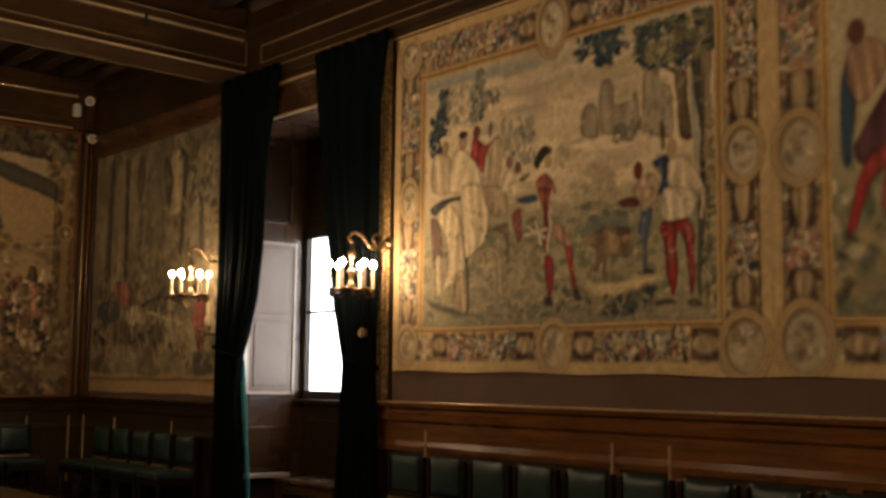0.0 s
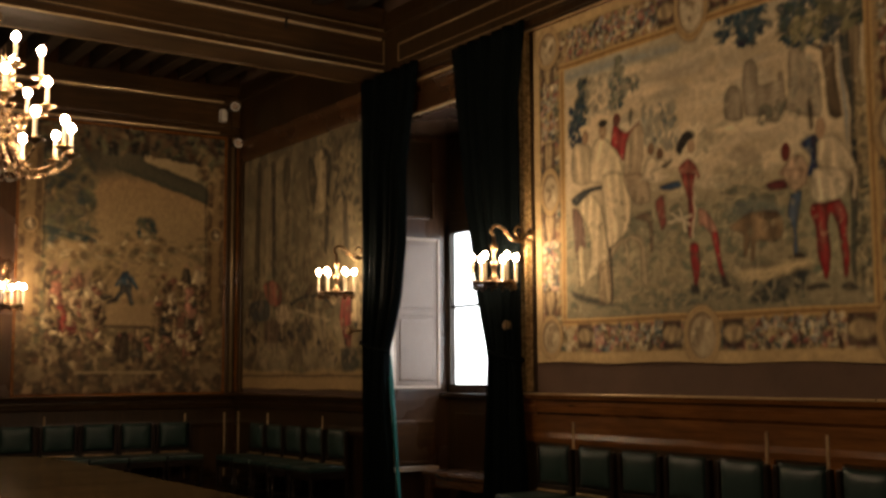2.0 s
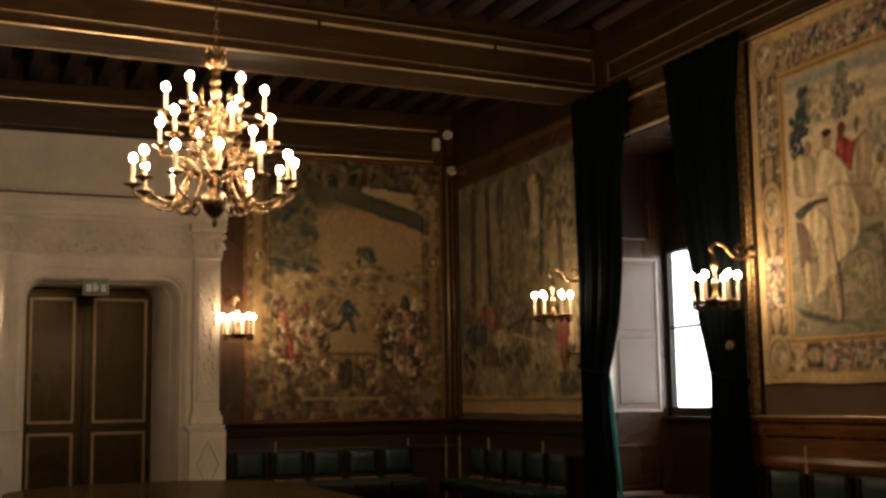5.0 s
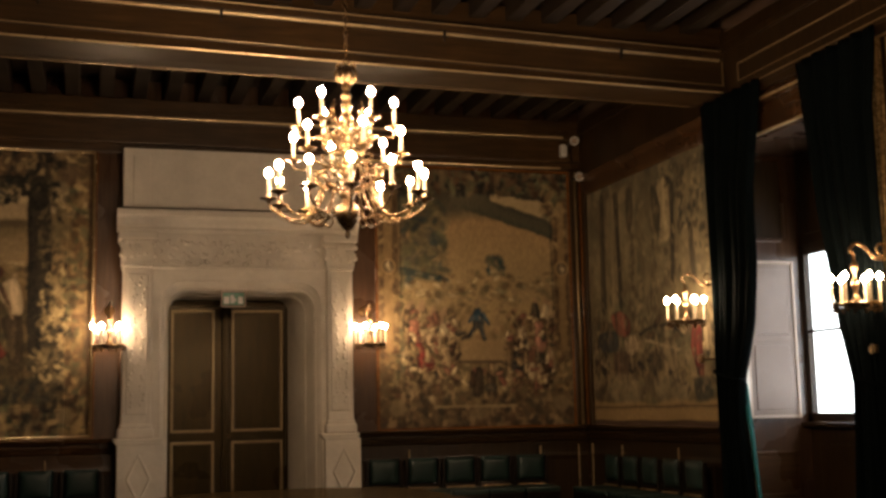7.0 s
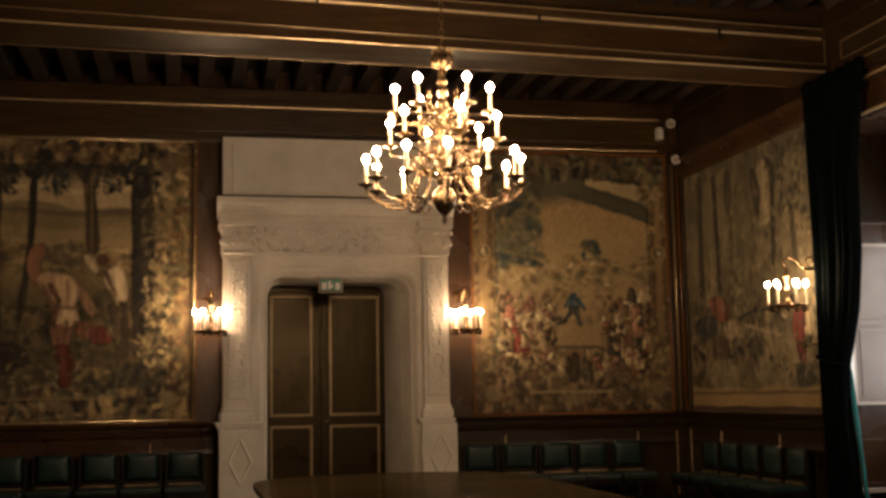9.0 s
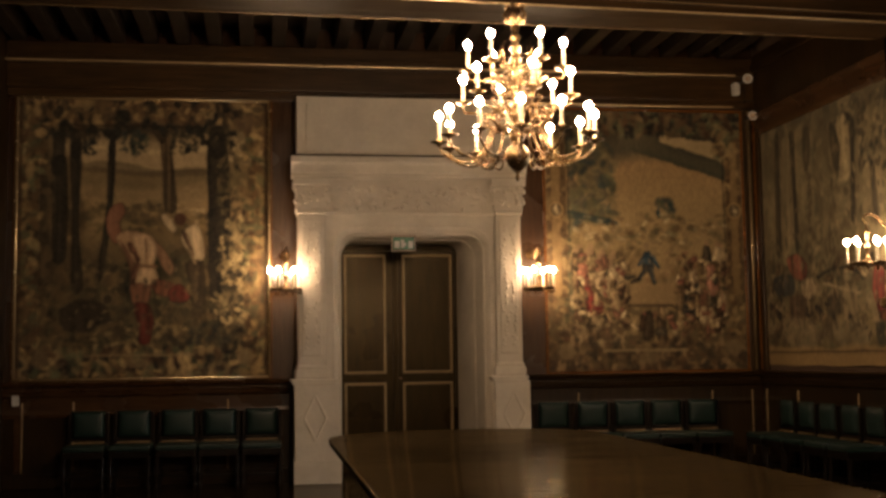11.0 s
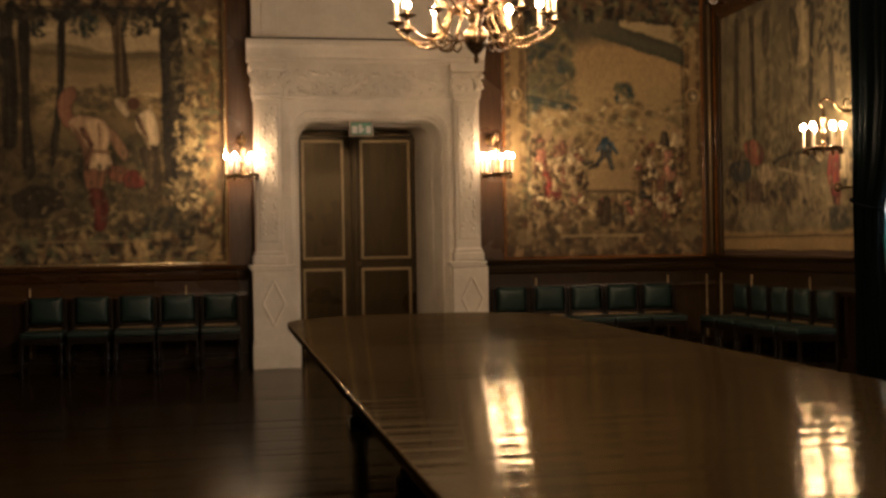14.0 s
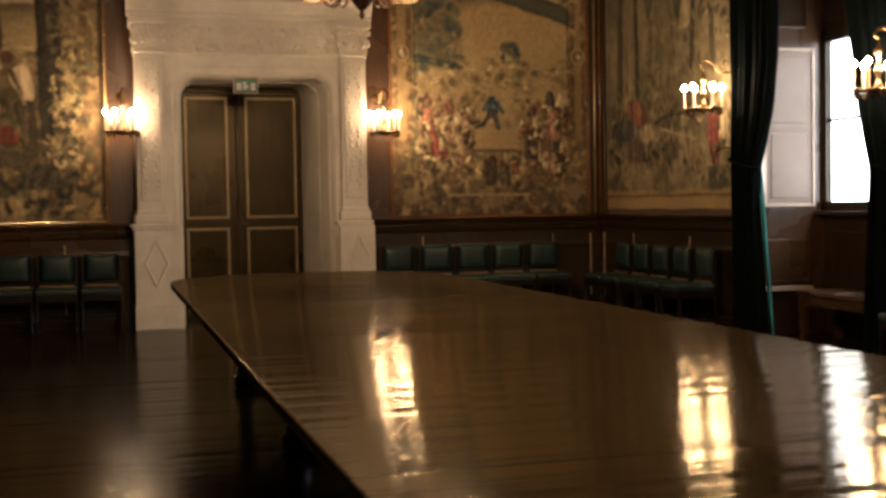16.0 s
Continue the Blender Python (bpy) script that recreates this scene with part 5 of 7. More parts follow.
    c.shape([(0.48, 0.297), (0.503, 0.294), (0.505, 0.236), (0.497, 0.188), (0.491, 0.188), (0.481, 0.248)], (0.28,0.04,0.032), 0.95, 0.005, 0.3)
    c.shape([(0.506, 0.384), (0.527, 0.373), (0.546, 0.344), (0.556, 0.316), (0.54, 0.312), (0.52, 0.336), (0.506, 0.344)], (0.36,0.19,0.13), 0.9, 0.005, 0.4)
    c.shape([(0.537, 0.318), (0.555, 0.316), (0.561, 0.253), (0.569, 0.204), (0.56, 0.205), (0.547, 0.264)], (0.29,0.05,0.04), 0.95, 0.005, 0.3)
    c.shape([(0.558, 0.211), (0.57, 0.205), (0.581, 0.184), (0.562, 0.182)], (0.05,0.042,0.032), 0.85)
    c.shape([(0.478, 0.194), (0.499, 0.191), (0.502, 0.171), (0.484, 0.175)], (0.05,0.042,0.032), 0.85)
    c.oval(0.719, 0.483, 0.010, 0.022, (0.22,0.10,0.065))
    c.shape([(0.711, 0.446), (0.734, 0.472), (0.759, 0.463), (0.77, 0.42), (0.705, 0.43)], (0.42,0.29,0.19), 0.9, 0.006, 0.35)
    c.shape([(0.711, 0.442), (0.765, 0.434), (0.763, 0.404), (0.738, 0.388), (0.721, 0.404)], (0.40,0.28,0.18), 0.85, 0.006, 0.35)
    c.shape([(0.673, 0.415), (0.694, 0.421), (0.715, 0.419), (0.72, 0.399), (0.684, 0.399)], (0.15,0.05,0.04), 0.9)
    c.shape([(0.728, 0.383), (0.752, 0.386), (0.744, 0.337), (0.737, 0.302), (0.738, 0.247), (0.728, 0.247), (0.73, 0.299), (0.719, 0.334)], (0.09,0.12,0.16), 0.9, 0.005, 0.35)
    c.shape([(0.717, 0.239), (0.737, 0.247), (0.75, 0.244), (0.75, 0.236)], (0.07,0.05,0.035), 0.8)
    c.shape([(0.753, 0.494), (0.768, 0.507), (0.79, 0.509), (0.802, 0.472), (0.789, 0.417), (0.767, 0.421), (0.774, 0.461)], (0.045,0.065,0.105), 0.9, 0.008, 0.35)
    c.shape([(0.787, 0.489), (0.81, 0.504), (0.833, 0.496), (0.853, 0.463), (0.87, 0.419), (0.866, 0.406), (0.794, 0.416)], (0.52,0.43,0.28), 0.95, 0.006, 0.3)
    c.oval(0.797, 0.522, 0.011, 0.024, (0.40,0.28,0.17))
    c.shape([(0.779, 0.432), (0.844, 0.422), (0.855, 0.396), (0.837, 0.354), (0.814, 0.353), (0.786, 0.351), (0.771, 0.373)], (0.54,0.45,0.30), 0.95, 0.006, 0.3)
    c.shape([(0.853, 0.42), (0.87, 0.406), (0.866, 0.351), (0.855, 0.357), (0.859, 0.386)], (0.46,0.37,0.24), 0.85, 0.006, 0.3)
    c.shape([(0.774, 0.353), (0.804, 0.352), (0.832, 0.355), (0.848, 0.315), (0.844, 0.282), (0.847, 0.229), (0.842, 0.186), (0.835, 0.186), (0.831, 0.23), (0.825, 0.298), (0.812, 0.329), (0.805, 0.299), (0.808, 0.232), (0.8, 0.184), (0.792, 0.188), (0.78, 0.245), (0.778, 0.302), (0.769, 0.334)], (0.25,0.038,0.03), 0.95, 0.005, 0.35)
    c.shape([(0.818, 0.348), (0.832, 0.351), (0.842, 0.316), (0.831, 0.312)], (0.34,0.12,0.09), 0.6, 0.008)
    c.shape([(0.745, 0.167), (0.79, 0.176), (0.804, 0.166), (0.76, 0.16)], (0.07,0.06,0.045), 0.8)
    c.shape([(0.828, 0.164), (0.844, 0.174), (0.864, 0.157), (0.84, 0.155)], (0.07,0.06,0.045), 0.8)
    c.flecks(600, 0.11, 0.89, 0.13, 0.44, 0.003, 0.008, [(0.11, 0.10, 0.06), (0.40, 0.33, 0.20), (0.20, 0.165, 0.095)], 0.35)
    c.flecks(260, 0.11, 0.89, 0.44, 0.84, 0.004, 0.012, [(0.38, 0.31, 0.20), (0.60, 0.50, 0.33), (0.30, 0.26, 0.18)], 0.25, 0.6)
    border(c, 0.108, 0.108, 0.125, 0.15, (0.31, 0.215, 0.105))
    vases(c, [(0.165, 0.075, 0.022, 0.034, "u"), (0.425, 0.072, 0.026, 0.036, "u"), (0.585, 0.072, 0.026, 0.036, "u"), (0.865, 0.072, 0.028, 0.036, "u"),
              (0.43, 0.915, 0.024, 0.036, "u"), (0.575, 0.915, 0.024, 0.036, "u"), (0.052, 0.60, 0.022, 0.045, "v"), (0.052, 0.40, 0.022, 0.045, "v"), (0.052, 0.175, 0.022, 0.035, "v"), (0.052, 0.85, 0.022, 0.03, "v"),
              (0.945, 0.60, 0.024, 0.05, "v"), (0.945, 0.38, 0.024, 0.045, "v"), (0.945, 0.185, 0.024, 0.035, "v"), (0.945, 0.85, 0.024, 0.03, "v")])
    for cx, cy, rx, ry, face in ((0.052, 0.93, 0.040, 0.062, TAN), (0.052, 0.075, 0.040, 0.062, TAN), (0.055, 0.5, 0.034, 0.070, TAN), (0.50, 0.905, 0.046, 0.088, (0.52, 0.43, 0.28)), (0.505, 0.068, 0.048, 0.074, TAN), (0.945, 0.068, 0.052, 0.078, TAN), (0.945, 0.49, 0.042, 0.072, (0.46, 0.38, 0.25)), (0.948, 0.93, 0.042, 0.06, TAN)):
        c.medallion(cx, cy, rx, ry, tuple(0.8 * t for t in face))
    for u0, u1, v0, v1 in ((0.20, 0.40, 0.04, 0.105), (0.63, 0.83, 0.04, 0.105), (0.12, 0.40, 0.88, 0.955), (0.61, 0.86, 0.88, 0.955), (0.028, 0.078, 0.66, 0.82), (0.028, 0.078, 0.21, 0.35), (0.922, 0.972, 0.66, 0.82), (0.922, 0.972, 0.22, 0.33)):
        n = int(9000 * (u1 - u0) * (v1 - v0))
        c.flecks(n, u0, u1, v0, v1, 0.004, 0.009, [(0.10, 0.055, 0.032), (0.12, 0.10, 0.06), (0.16, 0.17, 0.15), (0.07, 0.075, 0.07)], 0.7)
        c.flecks(n, u0, u1, v0, v1, 0.003, 0.008, [PALE, (0.40, 0.25, 0.17), (0.44, 0.34, 0.19), (0.30, 0.30, 0.25), (0.30, 0.12, 0.085)], 0.75)
    c.hang("tapestry", (EAST, 7.22, 1.405), (0, -1, 0), (-1, 0, 0), "large faded tapestry with castle landscape and flowered medallion border", (0.108, 0.108, 0.125, 0.15), 1.3, 0.028)


def tapestry_second():
    c = Cloth(3.3, 2.62, 0.010, 12)
    c.ground([(0, SAGE), (0.15, (0.17, 0.155, 0.09)), (0.4, (0.27, 0.225, 0.13)), (0.6, (0.38, 0.31, 0.19)), (0.8, (0.33, 0.27, 0.16)), (1, OCHRE)])
    c.flecks(500, 0.1, 0.9, 0.12, 0.45, 0.006, 0.022, LEAVES + [PALE, OCHRE], 0.5)
    c.shape([(0.12, 0.80), (0.25, 0.80), (0.25, 0.86), (0.12, 0.86)], (0.15, 0.13, 0.075), 0.7, 0.02)
    c.shape([(0.135, 0.44), (0.15, 0.44), (0.165, 0.60), (0.15, 0.66), (0.135, 0.60)], (0.05, 0.075, 0.105), 0.9, 0.006, 0.4)
    c.shape([(0.145, 0.60), (0.17, 0.55), (0.21, 0.60), (0.22, 0.66), (0.185, 0.69), (0.15, 0.67)], (0.30, 0.19, 0.115), 0.9, 0.006, 0.4)
    c.oval(0.165, 0.705, 0.016, 0.026, (0.17, 0.095, 0.055))
    c.shape([(0.155, 0.47), (0.19, 0.43), (0.30, 0.62), (0.27, 0.66)], (0.105, 0.040, 0.048), 0.95, 0.006, 0.3)
    c.shape([(0.14, 0.30), (0.155, 0.30), (0.19, 0.40), (0.24, 0.43), (0.22, 0.47), (0.17, 0.43)], (0.26, 0.045, 0.035), 0.95, 0.006, 0.35)
    c.shape([(0.20, 0.34), (0.24, 0.32), (0.26, 0.44), (0.22, 0.46)], (0.29, 0.06, 0.045), 0.9, 0.006, 0.35)
    c.shape([(0.38, 0.2), (0.46, 0.2), (0.46, 0.5), (0.43, 0.66), (0.39, 0.6)], (0.36, 0.28, 0.16), 0.9, 0.006, 0.5)
    border(c, 0.115, 0.108, 0.125, 0.15)
    vases(c, [(0.06, 0.60, 0.026, 0.05, "v"), (0.06, 0.365, 0.026, 0.05, "v"), (0.06, 0.19, 0.026, 0.035, "v"), (0.06, 0.85, 0.026, 0.035, "v"), (0.16, 0.07, 0.03, 0.036, "u")])
    for u0, u1, v0, v1 in ((0.032, 0.088, 0.66, 0.82), (0.032, 0.088, 0.23, 0.31)):
        c.flecks(70, u0, u1, v0, v1, 0.005, 0.012, [(0.10, 0.055, 0.032), (0.12, 0.10, 0.06), (0.15, 0.16, 0.15)], 0.7)
        c.flecks(60, u0, u1, v0, v1, 0.004, 0.010, [PALE, (0.40, 0.20, 0.15), (0.40, 0.31, 0.18), (0.30, 0.12, 0.085)], 0.75)
    for cx, cy, rx, ry in ((0.056, 0.485, 0.050, 0.085), (0.060, 0.075, 0.056, 0.09), (0.5, 0.9, 0.046, 0.088), (0.052, 0.93, 0.042, 0.06)):
        c.medallion(cx, cy, rx, ry, (0.36, 0.29, 0.18))
    c.hang("tapestry", (EAST, 3.779, 1.377), (0, -1, 0), (-1, 0, 0), "faded tapestry with gold medallion border hung beside the large one", (0.115, 0.108, 0.125, 0.15), 1.3, 0.04)


def tapestry_hunt():
    c = Cloth(2.66, 3.02, 0.0095, 13)
    UMBER, MOSS = (0.10, 0.07, 0.036), (0.115, 0.10, 0.052)
    c.ground([(0, (0.14, 0.105, 0.05)), (0.1, (0.17, 0.13, 0.065)), (0.25, (0.12, 0.095, 0.05)), (0.4, (0.17, 0.13, 0.068)), (0.52, (0.25, 0.185, 0.095)), (0.62, (0.34, 0.25, 0.13)), (0.68, (0.33, 0.25, 0.13)), (0.70, (0.22, 0.175, 0.095)), (0.745, (0.26, 0.20, 0.11)), (0.76, (0.50, 0.40, 0.24)), (0.82, (0.46, 0.37, 0.22)), (0.9, UMBER), (1, (0.16, 0.11, 0.055))])
    c.flecks(220, 0.05, 0.95, 0.10, 0.46, 0.02, 0.05, [UMBER, MOSS, (0.20, 0.15, 0.075), (0.055, 0.045, 0.028)], 0.55)
    c.flecks(420, 0.05, 0.95, 0.08, 0.44, 0.009, 0.022, [MOSS, UMBER, (0.26, 0.20, 0.10), (0.05, 0.045, 0.03)], 0.5)
    c.flecks(120, 0.2, 0.74, 0.52, 0.64, 0.015, 0.04, [(0.20, 0.15, 0.075), (0.36, 0.27, 0.14), MOSS], 0.45, 0.5)
    c.flecks(40, 0.60, 0.74, 0.55, 0.68, 0.012, 0.03, [(0.48, 0.38, 0.23), (0.30, 0.23, 0.12)], 0.5, 0.5)
    c.flecks(90, 0.02, 0.26, 0.3, 0.9, 0.02, 0.05, [UMBER, (0.06, 0.048, 0.03), (0.17, 0.125, 0.06)], 0.6, 1.6)
    c.shape([(0.242, 0.792), (0.354, 0.821), (0.52, 0.802), (0.735, 0.811), (0.743, 0.755), (0.546, 0.752), (0.255, 0.773)], (0.38,0.30,0.18), 0.85, 0.012)
    c.shape([(0.242, 0.766), (0.386, 0.777), (0.546, 0.747), (0.735, 0.752), (0.734, 0.723), (0.519, 0.721), (0.255, 0.739)], (0.17,0.135,0.075), 0.7, 0.012)
    c.shape([(0.255, 0.732), (0.546, 0.721), (0.734, 0.723), (0.742, 0.639), (0.545, 0.638), (0.386, 0.637), (0.268, 0.648)], (0.27,0.205,0.11), 0.7, 0.02)
    c.shape([(0.626, 0.663), (0.707, 0.651), (0.733, 0.609), (0.653, 0.621)], (0.36,0.275,0.155), 0.6, 0.012)
    c.shape([(0.386, 0.673), (0.559, 0.669), (0.572, 0.62), (0.426, 0.619)], (0.34,0.26,0.14), 0.5, 0.015)
    c.flecks(60, 0.386, 0.625, 0.553, 0.619, 0.008, 0.02, [(0.13,0.105,0.06),(0.20,0.155,0.085)], 0.6)
    c.shape([(0.129, 0.773), (0.189, 0.792), (0.197, 0.612), (0.191, 0.426), (0.144, 0.418), (0.137, 0.611)], (0.050,0.043,0.030), 0.9, 0.006, 0.4)
    c.shape([(0.203, 0.83), (0.25, 0.841), (0.241, 0.552), (0.261, 0.322), (0.217, 0.312), (0.215, 0.612)], (0.060,0.050,0.033), 0.9, 0.006, 0.4)
    c.shape([(0.355, 0.836), (0.384, 0.84), (0.373, 0.613), (0.337, 0.36), (0.316, 0.37), (0.349, 0.613)], (0.075,0.060,0.036), 0.9, 0.006, 0.4)
    c.shape([(0.56, 0.857), (0.594, 0.888), (0.616, 0.736), (0.628, 0.6), (0.58, 0.599), (0.568, 0.748)], (0.125,0.090,0.048), 0.9, 0.006, 0.4)
    c.shape([(0.518, 0.903), (0.544, 0.908), (0.582, 0.864), (0.563, 0.839)], (0.090,0.066,0.036), 0.9)
    c.shape([(0.749, 0.86), (0.828, 0.861), (0.842, 0.554), (0.818, 0.307), (0.761, 0.295), (0.753, 0.615)], (0.048,0.040,0.028), 0.9, 0.006, 0.4)
    c.flecks(120, 0.236, 0.776, 0.882, 0.923, 0.010, 0.022, [(0.04,0.04,0.03),(0.05,0.055,0.045),(0.10,0.075,0.042)], 0.8)
    c.flecks(36, 0.411, 0.509, 0.808, 0.894, 0.008, 0.018, [(0.05,0.065,0.055),(0.08,0.09,0.06)], 0.8)
    c.flecks(16, 0.255, 0.297, 0.803, 0.855, 0.008, 0.016, [(0.05,0.055,0.045)], 0.8)
    c.flecks(36, 0.598, 0.715, 0.808, 0.88, 0.008, 0.018, [(0.045,0.05,0.04),(0.07,0.065,0.04)], 0.8)
    c.flecks(90, 0.031, 0.131, 0.289, 0.946, 0.012, 0.03, [(0.055,0.045,0.028),(0.10,0.08,0.045),(0.15,0.115,0.062)], 0.6, 1.5)
    c.flecks(120, 0.136, 0.462, 0.071, 0.325, 0.010, 0.024, [(0.055,0.048,0.03),(0.09,0.08,0.045),(0.14,0.115,0.06)], 0.6)
    c.shape([(0.346, 0.57), (0.37, 0.615), (0.41, 0.627), (0.426, 0.594), (0.402, 0.552), (0.417, 0.504), (0.385, 0.477), (0.354, 0.514)], (0.30,0.155,0.095), 0.95, 0.006, 0.10)
    c.shape([(0.385, 0.502), (0.428, 0.528), (0.518, 0.512), (0.555, 0.468), (0.539, 0.408), (0.552, 0.347), (0.517, 0.309), (0.472, 0.316), (0.456, 0.383), (0.422, 0.444)], (0.42,0.285,0.175), 0.95, 0.006, 0.10)
    c.shape([(0.523, 0.497), (0.571, 0.471), (0.619, 0.395), (0.6, 0.364), (0.563, 0.405)], (0.29,0.175,0.105), 0.9, 0.006, 0.1)
    c.shape([(0.472, 0.377), (0.544, 0.386), (0.557, 0.335), (0.517, 0.309), (0.474, 0.309)], (0.45,0.34,0.215), 0.8, 0.008, 0.10)
    c.shape([(0.451, 0.321), (0.512, 0.321), (0.506, 0.263), (0.471, 0.249), (0.45, 0.275)], (0.26,0.15,0.09), 0.9, 0.006, 0.4)
    c.shape([(0.461, 0.251), (0.511, 0.243), (0.524, 0.19), (0.505, 0.135), (0.482, 0.145), (0.476, 0.191)], (0.20,0.048,0.034), 0.95, 0.006, 0.35)
    c.shape([(0.522, 0.33), (0.594, 0.337), (0.616, 0.303), (0.557, 0.304)], (0.24,0.12,0.07), 0.9, 0.006, 0.35)
    c.shape([(0.592, 0.306), (0.626, 0.323), (0.68, 0.293), (0.667, 0.272), (0.605, 0.284)], (0.22,0.052,0.036), 0.95, 0.006, 0.35)
    c.oval(0.641, 0.568, 0.024, 0.022, (0.16,0.085,0.05), 0.9, 0.4)
    c.shape([(0.649, 0.524), (0.706, 0.551), (0.733, 0.505), (0.74, 0.432), (0.705, 0.408), (0.668, 0.454), (0.646, 0.49)], (0.44,0.355,0.23), 0.95, 0.006, 0.2)
    c.shape([(0.564, 0.58), (0.585, 0.587), (0.628, 0.536), (0.614, 0.517), (0.58, 0.546)], (0.44,0.35,0.23), 0.9, 0.006, 0.1)
    c.shape([(0.662, 0.408), (0.735, 0.415), (0.742, 0.262), (0.691, 0.259), (0.68, 0.335)], (0.095,0.068,0.04), 0.9, 0.006, 0.4)
    c.shape([(0.175, 0.25), (0.253, 0.281), (0.347, 0.264), (0.373, 0.201), (0.318, 0.19), (0.282, 0.166), (0.188, 0.174)], (0.055,0.042,0.028), 0.85, 0.012, 0.4)
    c.oval(0.358, 0.281, 0.026, 0.024, (0.19,0.15,0.085), 0.6, 0.3)
    c.oval(0.358, 0.281, 0.017, 0.016, (0.08,0.062,0.036), 0.8, 0.3)
    c.flecks(140, 0.756, 0.946, 0.028, 0.885, 0.010, 0.026, [(0.05,0.044,0.028),(0.085,0.075,0.042),(0.12,0.10,0.052)], 0.7)
    c.flecks(70, 0.79, 0.924, 0.579, 0.861, 0.010, 0.018, [(0.26,0.205,0.11),(0.18,0.15,0.08)], 0.7)
    c.flecks(80, 0.804, 0.911, 0.31, 0.591, 0.011, 0.020, [(0.46,0.375,0.205),(0.36,0.29,0.155),(0.27,0.215,0.115)], 0.85)
    c.flecks(60, 0.772, 0.92, 0.187, 0.31, 0.009, 0.018, [(0.38,0.31,0.17),(0.22,0.18,0.10)], 0.75)
    c.flecks(90, 0.253, 0.676, 0.068, 0.204, 0.009, 0.020, [(0.24,0.19,0.10),(0.32,0.255,0.14),(0.07,0.06,0.036)], 0.65)
    c.flecks(60, 0.677, 0.838, 0.078, 0.201, 0.009, 0.018, [(0.05,0.055,0.045),(0.11,0.10,0.06)], 0.7)
    c.shape([(0.922, 0.647), (0.958, 0.663), (0.962, 0.26), (0.923, 0.212)], (0.22,0.14,0.072), 0.7, 0.01, 0.3)
    # the running hunter: stouter legs, a lit tunic with darker folds
    c.shape([(0.445, 0.335), (0.525, 0.335), (0.522, 0.272), (0.468, 0.258), (0.448, 0.285)], (0.25, 0.125, 0.075), 0.9, 0.006, 0.25)
    c.shape([(0.462, 0.268), (0.522, 0.262), (0.540, 0.200), (0.522, 0.122), (0.478, 0.126), (0.484, 0.190)], (0.17, 0.044, 0.03), 0.95, 0.006, 0.3)
    c.shape([(0.525, 0.352), (0.60, 0.345), (0.645, 0.318), (0.60, 0.288), (0.545, 0.300)], (0.23, 0.10, 0.06), 0.9, 0.006, 0.3)
    c.shape([(0.598, 0.310), (0.640, 0.338), (0.684, 0.292), (0.655, 0.268), (0.600, 0.276)], (0.19, 0.048, 0.033), 0.95, 0.006, 0.3)
    c.shape([(0.455, 0.508), (0.520, 0.505), (0.548, 0.462), (0.530, 0.405), (0.475, 0.412), (0.470, 0.455)], (0.56, 0.41, 0.26), 0.75, 0.02, 0.2)
    c.shape([(0.490, 0.400), (0.540, 0.395), (0.545, 0.342), (0.495, 0.335)], (0.55, 0.41, 0.265), 0.65, 0.015, 0.15)
    c.shape([(0.400, 0.492), (0.425, 0.470), (0.470, 0.395), (0.462, 0.330), (0.446, 0.340), (0.440, 0.395)], (0.19, 0.10, 0.06), 0.75, 0.010, 0.3)
    c.limb(0.480, 0.402, 0.545, 0.398, 0.004, 0.004, (0.30, 0.19, 0.115))
    c.limb(0.505, 0.495, 0.512, 0.415, 0.003, 0.003, (0.36, 0.24, 0.145))
    c.shape([(0.672, 0.535), (0.708, 0.545), (0.730, 0.500), (0.735, 0.440), (0.708, 0.430), (0.690, 0.480)], (0.58, 0.47, 0.31), 0.7, 0.015, 0.2)
    c.limb(0.655, 0.52, 0.69, 0.445, 0.007, 0.004, (0.20, 0.13, 0.08))
    # trunks running up into the leaves, with their dark crowns
    for x0, x1, v0, r, tone in ((0.158, 0.165, 0.74, 0.026, 0.046), (0.226, 0.222, 0.80, 0.021, 0.050), (0.369, 0.372, 0.80, 0.014, 0.055), (0.79, 0.785, 0.82, 0.036, 0.042)):
        c.bar(x0, v0, x1, 0.93, r, r * 0.9, (tone, tone * 0.86, tone * 0.62), 0.85)
    c.flecks(110, 0.11, 0.40, 0.86, 0.94, 0.010, 0.022, [(0.035, 0.036, 0.027), (0.05, 0.05, 0.036), (0.09, 0.07, 0.04)], 0.75)
    c.flecks(70, 0.72, 0.86, 0.84, 0.94, 0.010, 0.020, [(0.035, 0.035, 0.025), (0.07, 0.06, 0.035), (0.15, 0.115, 0.06)], 0.75)
    c.flecks(120, 0.79, 0.93, 0.20, 0.60, 0.006, 0.012, [(0.06, 0.05, 0.03), (0.10, 0.085, 0.05)], 0.75)
    c.limb(0.44, 0.475, 0.475, 0.42, 0.010, 0.008, (0.24, 0.13, 0.08))
    c.limb(0.475, 0.42, 0.455, 0.36, 0.006, 0.005, (0.22, 0.12, 0.075))
    c.limb(0.675, 0.46, 0.70, 0.41, 0.006, 0.006, (0.26, 0.20, 0.12))
    c.flecks(160, 0.10, 0.76, 0.10, 0.40, 0.006, 0.014, [(0.13, 0.10, 0.055), (0.22, 0.17, 0.09), (0.06, 0.05, 0.03)], 0.5)
    c.flecks(300, 0.0, 0.09, 0.02, 0.98, 0.008, 0.03, [BROWN, OCHRE, SAGE, (0.2, 0.14, 0.07)], 0.8)
    c.flecks(300, 0.90, 1.0, 0.02, 0.98, 0.008, 0.03, [BROWN, OCHRE, SAGE, (0.26, 0.18, 0.09)], 0.8)
